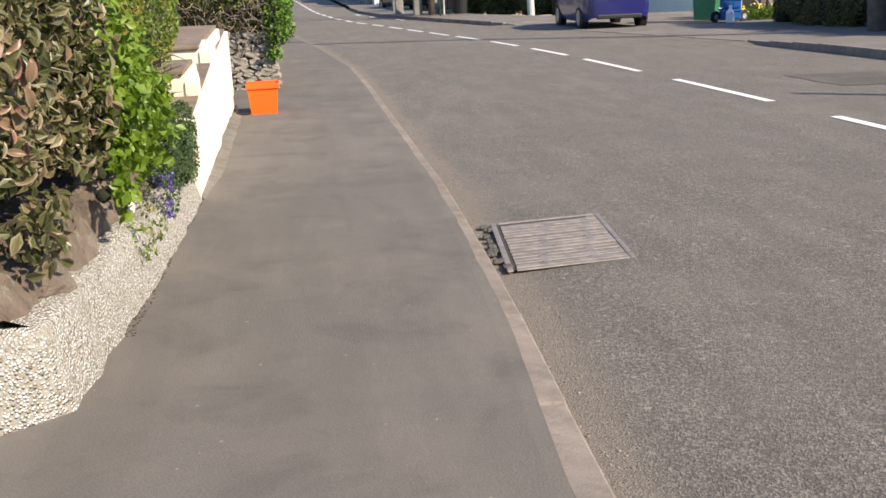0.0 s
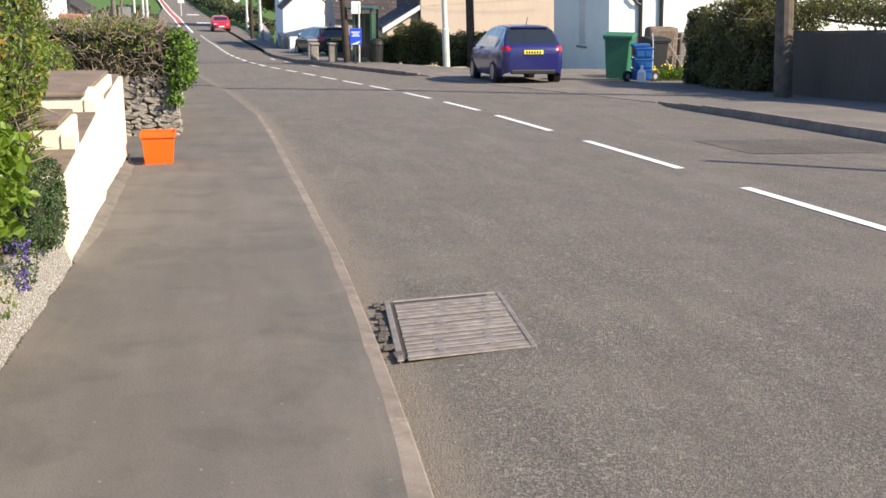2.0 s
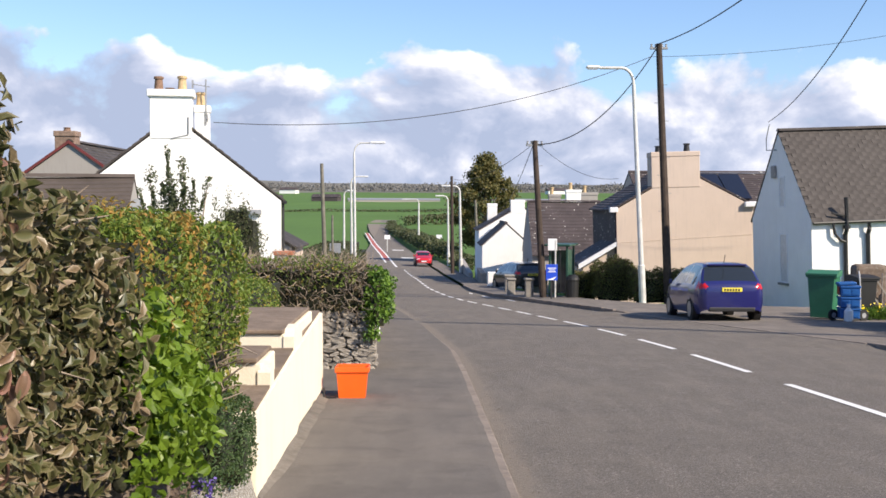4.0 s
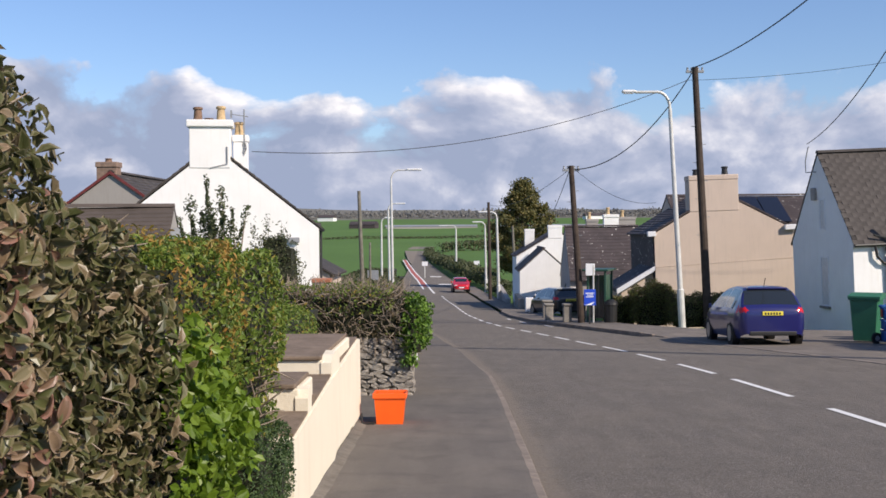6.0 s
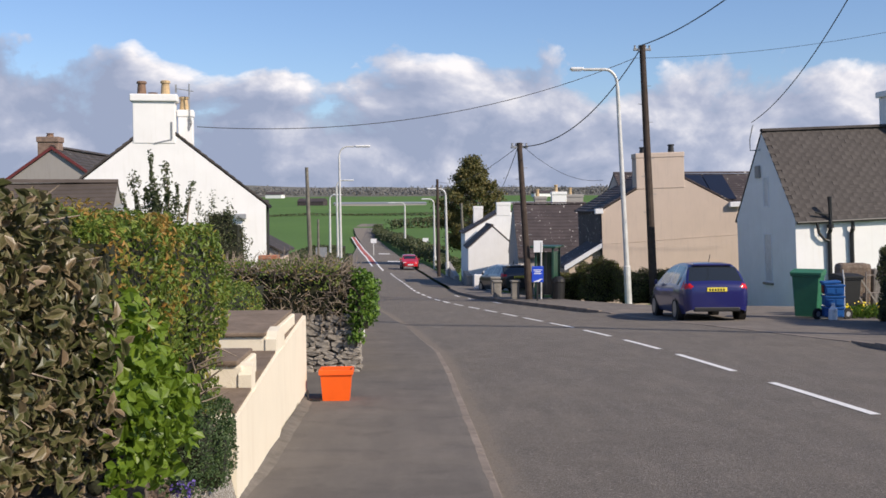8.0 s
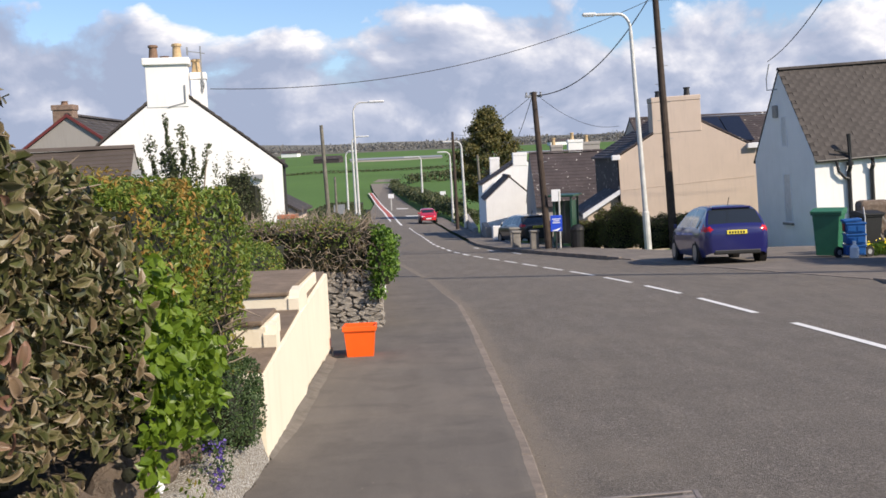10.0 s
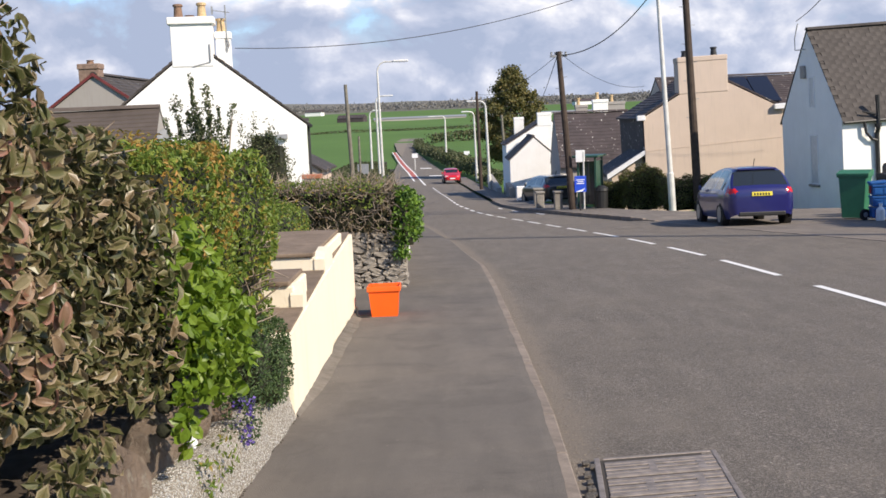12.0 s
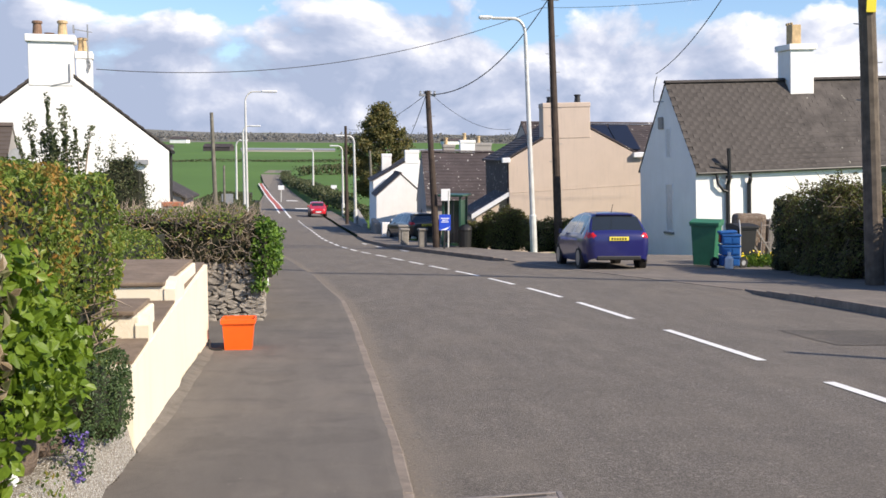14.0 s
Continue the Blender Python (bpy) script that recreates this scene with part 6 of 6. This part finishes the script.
# ---- bins and boxes ----
def recycling_box():
    y = 10.98
    root = thing("recycling_box", "bright orange open plastic recycling box on the footway", "box", (-0.765, y + 0.22, g(y + 0.2) + 0.006), 1.5)
    tiltm = pose(0, 0, 0, -3.4)
    bm = bmesh.new()
    b, t, h, d0, d1, w = 0.138, 0.166, 0.325, 0.17, 0.2, 0.008
    for s in (0, 1):
        k = w * s
        vs = [(-b + k, -d0 + k, k), (b - k, -d0 + k, k), (b - k, d0 - k, k), (-b + k, d0 - k, k), (-t + k, -d1 + k, h), (t - k, -d1 + k, h), (t - k, d1 - k, h), (-t + k, d1 - k, h)]
        v = [bm.verts.new(p) for p in vs]
        for c in ((0, 1, 2, 3), (0, 1, 5, 4), (1, 2, 6, 5), (2, 3, 7, 6), (3, 0, 4, 7)):
            bm.faces.new([v[i] for i in c])
        if s:
            for i in range(4):
                bm.faces.new((old[4 + i], old[4 + (i + 1) % 4], v[4 + (i + 1) % 4], v[4 + i]))
        old = v
    bmesh.ops.recalc_face_normals(bm, faces=bm.faces)
    bmesh.ops.transform(bm, matrix=tiltm, verts=bm.verts)
    part("tub", bm, M_ORANGE, root)
    bm = bmesh.new()
    for lo, hi in (((-t - 0.012, -d1 - 0.014, h - 0.05), (t + 0.012, -d1 + 0.004, h + 0.006)), ((-t - 0.012, d1 - 0.004, h - 0.05), (t + 0.012, d1 + 0.014, h + 0.006)), ((-t - 0.014, -d1 + 0.005, h - 0.05), (-t + 0.004, d1 - 0.005, h + 0.006)), ((t - 0.004, -d1 + 0.005, h - 0.05), (t + 0.014, d1 - 0.005, h + 0.006))):
        box(bm, lo, hi, 0.006, tiltm)
    part("rim", bm, M_ORANGE, root)


recycling_box()
bm = bmesh.new()
tube(bm, [(-1.06, 11.05, g(11) + 0.12), (-1.05, 11.02, g(11) + 0.03), (-1.02, 11.0, g(11) + 0.02), (-0.92, 11.0, g(11) + 0.018)], 0.012, 6)
tagged(part("pipe_outlet", bm, M_BLACK), "thin dark drain pipe at the wall foot", "pipe")


def wheelie_bin(at, rz, mat, label, w=0.66, d=0.74, h=1.12):
    root = thing("wheelie_bin", label, "bin", at, rz, group="wheelie bins")
    bm = bmesh.new()
    a = 0.78
    prof = [(a, 0.06), (0.98, h * 0.86), (1.0, h * 0.92)]
    rings = []
    for s, z in prof:
        rings.append([bm.verts.new((x * w / 2 * s, y * d / 2 * s, z)) for x, y in ((-1, -0.9), (-0.9, -1), (0.9, -1), (1, -0.9), (1, 0.9), (0.9, 1), (-0.9, 1), (-1, 0.9))])
    for p, q in zip(rings, rings[1:]):
        for k in range(8):
            bm.faces.new((p[k], p[(k + 1) % 8], q[(k + 1) % 8], q[k]))
    bm.faces.new(rings[0][::-1])
    bm.faces.new(rings[-1])
    part("body", bm, mat, root)
    part("rim", box_bm((-w / 2 - 0.03, -d / 2 - 0.03, h * 0.9), (w / 2 + 0.03, d / 2 + 0.03, h * 0.945), 0.012), mat, root)
    bm = bmesh.new()
    prism(bm, [(-w / 2 - 0.035, -d / 2 - 0.06, h * 0.948), (-w / 2 - 0.035, d / 2 + 0.03, h * 0.948), (-w / 2 - 0.035, d / 2 + 0.03, h * 1.03), (-w / 2 - 0.035, 0, h * 1.03), (-w / 2 - 0.035, -d / 2 - 0.06, h * 0.985)], (w + 0.07, 0, 0))
    part("lid", bm, mat, root)
    bm = bmesh.new()
    tube(bm, [(-w / 2 + 0.05, d / 2 + 0.09, h * 0.94), (w / 2 - 0.05, d / 2 + 0.09, h * 0.94)], 0.02, 8)
    part("handle", bm, mat, root)
    for s in (-1, 1):
        b2 = bmesh.new()
        tube(b2, [(s * (w / 2 - 0.08), d / 2 - 0.02, 0.1), (s * (w / 2 - 0.02), d / 2 - 0.02, 0.1)], 0.1, 14)
        part("wheel", b2, M_TYRE, root)
    return root


wheelie_bin((10.75, 28.6, g(28.6) + 0.02), -30, M_GREENBIN, "green wheelie bin with its lid shut beside the cottage", 0.74, 0.8, 1.27)
wheelie_bin((13.35, 31.2, g(31) + 0.02), 5, M_GREENBIN, "green wheelie bin behind the gate", 0.58, 0.6, 1.05)
bb = wheelie_bin((12.15, 29.5, g(29.5) + 0.02), 8, M_BLACK, "black wheelie bin standing against the pier", 0.6, 0.66, 1.15)


def box_trolley():
    root = thing("recycling_trolley", "blue stacked recycling boxes on a wheeled trolley", "trolley", (10.98, 27.45, g(27.45) + 0.02), -8)
    for k in range(3):
        bm = bmesh.new()
        z = 0.08 + 0.29 * k
        box(bm, (-0.24, -0.2, z), (0.24, 0.2, z + 0.26), 0.02)
        st = part("stacking_box", bm, M_BLUEBIN, root)
        bm = bmesh.new()
        box(bm, (-0.26, -0.22, z + 0.215), (0.26, 0.22, z + 0.268), 0.012)
        box(bm, (-0.2, -0.212, z + 0.04), (-0.03, -0.2, z + 0.18), 0.005)
        box(bm, (0.03, -0.212, z + 0.04), (0.2, -0.2, z + 0.18), 0.005)
        part("rim", bm, M_BLUEBIN, st)
    bm = bmesh.new()
    box(bm, (-0.235, -0.195, 0.95), (0.22, 0.19, 1.02), 0.02, pose(0, 0, 0, 0, -4, 0))
    part("lid", bm, M_BLUEBIN, root)
    bm = bmesh.new()
    tube(bm, [(0.33, 0.1, 0.05), (0.3, 0.12, 1.05), (0.27, 0.14, 1.3)], 0.018, 8)
    tube(bm, [(-0.3, 0.12, 0.05), (0.33, 0.12, 0.05)], 0.018, 8)
    part("frame", bm, M_GALV, root)
    for x in (-0.36, 0.4):
        b2 = bmesh.new()
        tube(b2, [(x - 0.03, 0.12, 0.14), (x + 0.03, 0.12, 0.14)], 0.15, 18)
        bmesh.ops.transform(b2, matrix=Matrix.Translation((x, 0.12, 0.14)) @ pose(0, 0, 0, 0, 0, -60) @ Matrix.Translation((-x, -0.12, -0.14)), verts=b2.verts)
        wh = part("wheel", b2, M_TYRE, root)
        b2 = bmesh.new()
        tube(b2, [(x - 0.035, 0.12, 0.14), (x + 0.035, 0.12, 0.14)], 0.07, 12)
        bmesh.ops.transform(b2, matrix=Matrix.Translation((x, 0.12, 0.14)) @ pose(0, 0, 0, 0, 0, -60) @ Matrix.Translation((-x, -0.12, -0.14)), verts=b2.verts)
        part("hub", b2, M_GREYMETAL, wh)
    part("red_panel", box_bm((-0.275, -0.1, 0.7), (-0.262, 0.12, 0.9), 0.004), M_CARRED, root, "small red panel")
    bot = thing("plastic_bottle", "white plastic container standing before the trolley", "bottle", (10.85, 27.12, g(27.1) + 0.02))
    bm = bmesh.new()
    lathe(bm, [(0.1, 0), (0.115, 0.03), (0.11, 0.28), (0.04, 0.36), (0.035, 0.4)], 12)
    part("body", bm, M_WHITEPL, bot)
    bm = bmesh.new()
    lathe(bm, [(0.045, 0.401), (0.045, 0.44), (0.03, 0.45)], 10)
    part("cap", bm, M_WHITEPL, bot)


box_trolley()


def iron_gate():
    root = thing("iron_gate", "rusty wrought iron garden gate with pale trellis", "gate", (12.75, 29.55, g(29.5)), 6)
    bm = bmesh.new()
    for x in (0.0, 0.95):
        tube(bm, [(x, 0, 0), (x, 0, 1.25)], 0.025, 6)
    for z in (0.12, 0.65, 1.15):
        tube(bm, [(0, 0, z), (0.95, 0, z)], 0.018, 6)
    part("gate_frame", bm, M_IRON, root)
    for k in range(7):
        x = 0.08 + k * 0.13
        b2 = bmesh.new()
        tube(b2, [(x, 0, 0.12), (x + 0.05 * math.sin(k), 0, 1.3 + 0.12 * math.sin(k * 0.5))], 0.011, 5)
        part("bar", b2, M_IRON, root)
    for k in range(4):
        b2 = bmesh.new()
        box(b2, (-0.012, -0.03, 0), (0.03, -0.015, 1.35), 0, pose(0.15 + 0.2 * k, 0, 0.0, 0, 38 if k % 2 else -35, 0))
        part("slat", b2, M_GREYCON, root)
    bm = bmesh.new()
    pts = [(0.5 + 0.16 * math.cos(a), 0, 1.42 + 0.16 * math.sin(a)) for a in [k * math.pi / 8 for k in range(17)]]
    tube(bm, pts, 0.012, 5, False)
    tube(bm, [(0.5, 0, 1.2), (0.5, 0, 1.75)], 0.012, 5)
    part("scroll", bm, M_IRON, root)


iron_gate()


# ---- cars ----
def car(label, at, rz, paint, L=4.36, W=1.82, H=1.48, slope=0.0):
    """A car whose tail points to -y: lofted lower body and cabin, glass, lights, wheels."""
    root = thing("car", label, "car", at, rz, group="cars")
    root.matrix_world = pose(*at, slope, 0, rz)
    hw = W / 2

    # the shell: sections along the car, skinned and split into body, glass and lamps
    q = L / 4.36
    top_y = [v * q for v in (0.0, 0.03, 0.1, 0.2, 0.5, 0.68, 1.1, 1.7, 2.3, 2.6, 3.35, 3.8, 4.2, 4.36)]
    top_z = (0.88, 0.98, 1.05, 1.13, H - 0.12, H - 0.05, H - 0.01, H, H - 0.05, H - 0.12, 0.99, 0.88, 0.74, 0.6)
    wide_y = [v * q for v in (0.0, 0.04, 0.14, 0.4, 0.9, 2.2, 3.3, 3.8, 4.1, 4.28, 4.36)]
    wide_x = [hw * v for v in (0.68, 0.8, 0.91, 0.98, 1.0, 0.99, 1.0, 0.96, 0.87, 0.74, 0.6)]

    def outline(y):
        z1, w = float(np.interp(y, top_y, top_z)), float(np.interp(y, wide_y, wide_x))
        z0 = float(np.interp(y, (0, 0.3, L - 0.4, L), (0.33, 0.2, 0.22, 0.3)))

        def half(z):
            under = max(0.0, (0.5 - z) / 0.3)
            over = max(0.0, (z - 0.9) / 0.62)
            return w * (1 - 0.09 * under ** 2 - 0.38 * over ** 1.1) * (1 + 0.012 * math.sin((z - 0.5) * 9))

        zs = [z0 + (z1 - 0.09 - z0) * k / 13 for k in range(14)]
        side = [(half(z), z) for z in zs]
        e = half(z1 - 0.09)
        arc = [(e - 0.1 * (1 - math.cos(t)), z1 - 0.09 + 0.07 * math.sin(t)) for t in (0.45, 0.9, 1.35)]
        flat = [(arc[-1][0] * (1 - k / 5), z1 - 0.02 + 0.02 * (1 - (1 - k / 5) ** 2)) for k in range(1, 5)]
        right = side + arc + flat
        return [(x, y, z) for x, z in right] + [(0.0, y, z1)] + [(-x, y, z) for x, z in right[::-1]]

    ys = [0.0, 0.02, 0.05, 0.09, 0.14] + [0.14 + 0.06 * k for k in range(1, 11)]
    while ys[-1] < L - 0.45:
        ys.append(ys[-1] + 0.1)
    ys += [L - 0.4 + 0.05 * k for k in range(9)]
    secs = [outline(min(y, L)) for y in ys]
    nP = len(secs[0])

    def zone(j, p):
        x, y, z = p
        on_side = j < 14 or j >= nP - 15
        roof_w = abs(x) / hw
        if not on_side and 0.16 * q < y < 0.52 * q and roof_w < 0.7:
            return "rear_window"
        if not on_side and 2.62 * q < y < 3.25 * q and roof_w < 0.72:
            return "windscreen"
        if on_side and 1.0 < z < np.interp(y, top_y, top_z) - 0.1 and 0.62 * q < y < 2.95 * q:
            return "body" if 1.62 * q < y < 1.74 * q else "side_window"
        if y < 0.3 and roof_w > 0.66 and 0.87 < z < 1.05 - 0.2 * (0.3 - y):
            return "tail_light"
        return "body"

    zones = {}
    for i in range(len(secs) - 1):
        for j in range(nP - 1):
            quad = (secs[i][j], secs[i][j + 1], secs[i + 1][j + 1], secs[i + 1][j])
            mid = [sum(v) / 4 for v in zip(*quad)]
            kind_ = zone(j, mid)
            if kind_ in ("side_window", "tail_light"):
                kind_ += "_l" if mid[0] < 0 else "_r"
            zones.setdefault(kind_, []).append(quad)
    zones["body"] += [(secs[k][j], secs[k][j + 1], secs[k][nP - 2 - j], secs[k][nP - 1 - j]) for k in (0, -1) for j in range(nP // 2 - 1)]
    looks = {"body": paint, "rear_window": M_GLASS, "windscreen": M_GLASS, "side_window": M_GLASS, "tail_light": M_TAIL}
    for key in sorted(zones):
        bm = bmesh.new()
        for quad in zones[key]:
            bm.faces.new([bm.verts.new(p) for p in quad])
        bmesh.ops.remove_doubles(bm, verts=bm.verts, dist=0.0005)
        bmesh.ops.recalc_face_normals(bm, faces=bm.faces)
        nm = key[:-2] if key[-2:] in ("_l", "_r") else key
        part(nm, bm, looks[nm], root, smooth=True)
    for s in (-1, 1):
        b = bmesh.new()
        box(b, (s * (hw - 0.02), 2.85, 0.95), (s * (hw + 0.16), 2.98, 1.08), 0.03)
        part("mirror", b, paint, root)
        b = bmesh.new()
        box(b, (s * hw * 0.45, L - 0.18, 0.58), (s * hw * 0.82, L - 0.09, 0.72), 0.03)
        part("headlight", b, M_LENS, root)
        for y in (0.86, 0.86 + 0.607 * L):
            b = bmesh.new()
            tube(b, [(s * (hw - 0.2), y, 0.32), (s * (hw + 0.005), y, 0.32)], 0.32, 22)
            wh = part("wheel", b, M_TYRE, root)
            b = bmesh.new()
            tube(b, [(s * (hw - 0.05), y, 0.32), (s * (hw + 0.012), y, 0.32)], 0.21, 20)
            part("rim", b, M_RIM, wh)
            b = bmesh.new()
            tube(b, [(s * (hw - 0.18), y, 0.34), (s * (hw - 0.006), y, 0.34)], 0.375, 22)
            part("wheel_arch", b, M_BLACK, root)
    part("number_plate", box_bm((-0.26, -0.024, 0.8), (0.26, 0.0, 0.905), 0.004), M_PLATE, root, "yellow rear number plate")
    b = bmesh.new()
    for k in range(6):
        box(b, (-0.21 + 0.072 * k, -0.026, 0.815), (-0.165 + 0.072 * k, -0.0225, 0.875))
    part("plate_bars", b, M_BLACK, root)
    part("front_plate", box_bm((-0.26, L - 0.01, 0.4), (0.26, L + 0.015, 0.51), 0.004), M_WHITEPL, root, "white front number plate")
    part("bumper", box_bm((-hw * 0.66, -0.012, 0.28), (hw * 0.66, 0.12, 0.4), 0.03), M_BLACK, root)
    part("grille", box_bm((-hw * 0.4, L - 0.06, 0.42), (hw * 0.4, L + 0.008, 0.56), 0.02), M_BLACK, root)
    b = bmesh.new()
    tube(b, [(0, 0.85, H - 0.04), (0, 0.68, H + 0.18)], 0.01, 5)
    part("roof_aerial", b, M_BLACK, root)
    part("spoiler", box_bm((-hw * 0.56, 0.46 * q, H - 0.11), (hw * 0.56, 0.66 * q, H - 0.06), 0.02), paint, root)
    return root


car("dark blue hatchback parked beside the cottage", (7.9, 27.3, g(28.0) + 0.02), -1.0, M_CARBLUE, H=1.58, slope=-3.2)
car("red hatchback driving up the hill", (-0.62, 109.5, zroad(-0.6, 108) + 0.02), 184.0, M_CARRED, 3.9, 1.72, 1.45, slope=1.5)
car("black car parked on the footway", (5.3, 53.2, g(55) + 0.04), 14.0, M_CARBLACK, slope=-3.0)
car("silver car parked behind another", (5.9, 59.2, g(61) + 0.04), 18.0, M_CARSILVER, slope=-3.0)

# ---- bus stop ----
bs = thing("bus_shelter", "small dark green steel bus shelter", "bus shelter", (5.45, 43.0, g(43)), -20)
for x, y in ((-0.35, -0.6), (0.35, -0.6), (-0.35, 0.6), (0.35, 0.6)):
    part("post", box_bm((x - 0.04, y - 0.04, -0.1), (x + 0.04, y + 0.04, 2.15), 0.01), M_GREENSTEEL, bs)
part("roof", box_bm((-0.55, -0.8, 2.152), (0.5, 0.8, 2.24), 0.03), M_GREENSTEEL, bs)
part("panel", box_bm((0.315, -0.55, 0.3), (0.33, 0.55, 2.0)), M_GREENSTEEL, bs)
part("panel", box_bm((-0.3, -0.57, 0.3), (0.3, -0.555, 2.0)), M_GLASS, bs)
st = thing("bus_stop_sign", "white bus stop flag on a post", "sign", (4.98, 42.1, g(42)))
bm = bmesh.new()
tube(bm, [(0.1, 0, -0.2), (0.1, 0, 2.35)], 0.035, 8)
part("post", bm, M_GALV, st)
part("flag", box_bm((-0.2, -0.02, 1.95), (0.16, 0.02, 2.42), 0.008), M_WHITEPL, st)
bsn = thing("blue_sign", "blue notice board with white lines", "sign", (4.8, 40.9, g(41)), 8)
part("post", box_bm((-0.03, 0.02, -0.1), (0.03, 0.07, 1.3)), M_BLACK, bsn)
part("board", box_bm((-0.23, -0.015, 0.8), (0.23, 0.018, 1.42), 0.01), M_SIGNBLUE, bsn)
bm = bmesh.new()
for k, (w, z) in enumerate(((0.17, 1.26), (0.12, 1.19), (0.15, 1.12))):
    box(bm, (-w, -0.02, z), (w, -0.016, z + 0.03))
part("text_bars", bm, M_WHITEPL, bsn)
bm = bmesh.new()
prism(bm, [(-0.2, -0.022, 0.82), (0.2, -0.022, 0.95), (0.05, -0.022, 0.82)], (0, 0.005, 0))
part("white_stripe", bm, M_WHITEPL, bsn)
lb = thing("litter_bin", "dark litter bin beside the bus shelter", "bin", (5.75, 42.0, g(42)))
bm = bmesh.new()
lathe(bm, [(0.2, 0), (0.24, 0.05), (0.26, 0.75), (0.28, 0.8), (0.26, 0.9), (0.12, 1.0)], 14)
part("body", bm, M_BLACK, lb)
for x, y, h, s in ((4.15, 43.2, 0.75, 0.34), (3.6, 45.6, 0.7, 0.34), (3.75, 48.6, 0.8, 0.4)):
    bm = bmesh.new()
    box(bm, (x - s / 2, y - s / 2, g(y) - 0.2), (x + s / 2, y + s / 2, g(y) + h), 0.04)
    box(bm, (x - s / 2 - 0.04, y - s / 2 - 0.04, g(y) + h + 0.001), (x + s / 2 + 0.04, y + s / 2 + 0.04, g(y) + h + 0.09), 0.03)
    tagged(part("gate_post", bm, M_GREYCON), "short grey stone gate post at the drive", "gate post", group="gate posts")
lw = tagged(part("low_wall", box_bm((3.3, 58.0, g(59) - 0.4), (4.6, 58.4, g(58) + 0.85), 0.03), M_WHITE), "low white garden wall", "wall")
tagged(part("low_wall", box_bm((3.15, 63.0, g(64) - 0.4), (3.5, 68.0, g(64) + 0.75), 0.03), M_GREYCON), "low grey roadside wall", "wall")
tagged(part("roadside_wall", box_bm((2.9, 76.0, g(90) - 0.4), (3.25, 96.0, g(80) + 0.55), 0.03), M_GREYREN), "long dark roadside wall", "wall")

# distant road signs and cabinets
for x, y, w, h, z in ((-5.85, 72.0, 0.62, 0.7, 0.7), (-8.3, 96.0, 1.0, 2.0, 0.4)):
    sg = thing("road_sign", "small white roadside sign on a post", "sign", (x, y, g(y)), 0, "roadside signs")
    part("post", box_bm((-0.04, 0.02, -0.2), (0.04, 0.08, z + h)), M_GALV, sg)
    part("plate", box_bm((-w / 2, -0.02, z), (w / 2, 0.018, z + h), 0.01), M_WHITEPL if w < 0.9 else M_GREYMETAL, sg)
for x, y in ((-5.6, 148.0), (1.6, 150.0)):
    sg = thing("road_sign", "pale traffic sign far down the road", "sign", (x, y, g(y)), 0, "roadside signs")
    part("post", box_bm((-0.06, 0.02, -0.2), (0.06, 0.1, 2.2)), M_GALV, sg)
    part("plate", box_bm((-0.4, -0.03, 1.7), (0.4, 0.018, 2.3), 0.01), M_WHITEPL, sg)

# chippings and small stones lying about
def scatter(name, label, n, xa, xb, ya, yb, zf, size, mat):
    bm = bmesh.new()
    for _ in range(n):
        y = random.uniform(ya, yb)
        x = random.uniform(xa(y), xb(y))
        s = size * random.uniform(0.4, 1.2)
        bmesh.ops.create_icosphere(bm, subdivisions=1, radius=s, matrix=Matrix.Translation((x, y, zf(x, y) + s * 0.35)) @ Matrix.Diagonal((1, random.uniform(0.6, 1.3), 0.6, 1)))
    tagged(part(name, bm, mat), label, "stones", kind="stuff")


scatter("loose_chippings", "loose pale chippings on the road", 170, lambda y: left_edge(y), lambda y: left_edge(y) + 3.2, 1.8, 9, lambda x, y: zroad(x, y), 0.006, M_GREYCON)
scatter("gutter_stones", "grit stones in the gutter", 420, lambda y: left_edge(y) + 0.01, lambda y: left_edge(y) + 0.2, 1.8, 12, lambda x, y: zroad(x, y), 0.005, M_GRIT)
scatter("footway_crumbs", "small pale crumbs on the footway", 90, lambda y: -0.95, lambda y: 0.4, 2.0, 10, lambda x, y: g(y) + 0.005, 0.0045, M_GREYCON)
scatter("wall_foot_dirt", "dark crumbs of dirt and moss along the wall foot", 380, lambda y: -1.0, lambda y: -0.955 + 0.02 * noise.noise((y * 3, 0, 0)), 3.3, 6.1, lambda x, y: g(y) + 0.012, 0.005, M_SOIL)
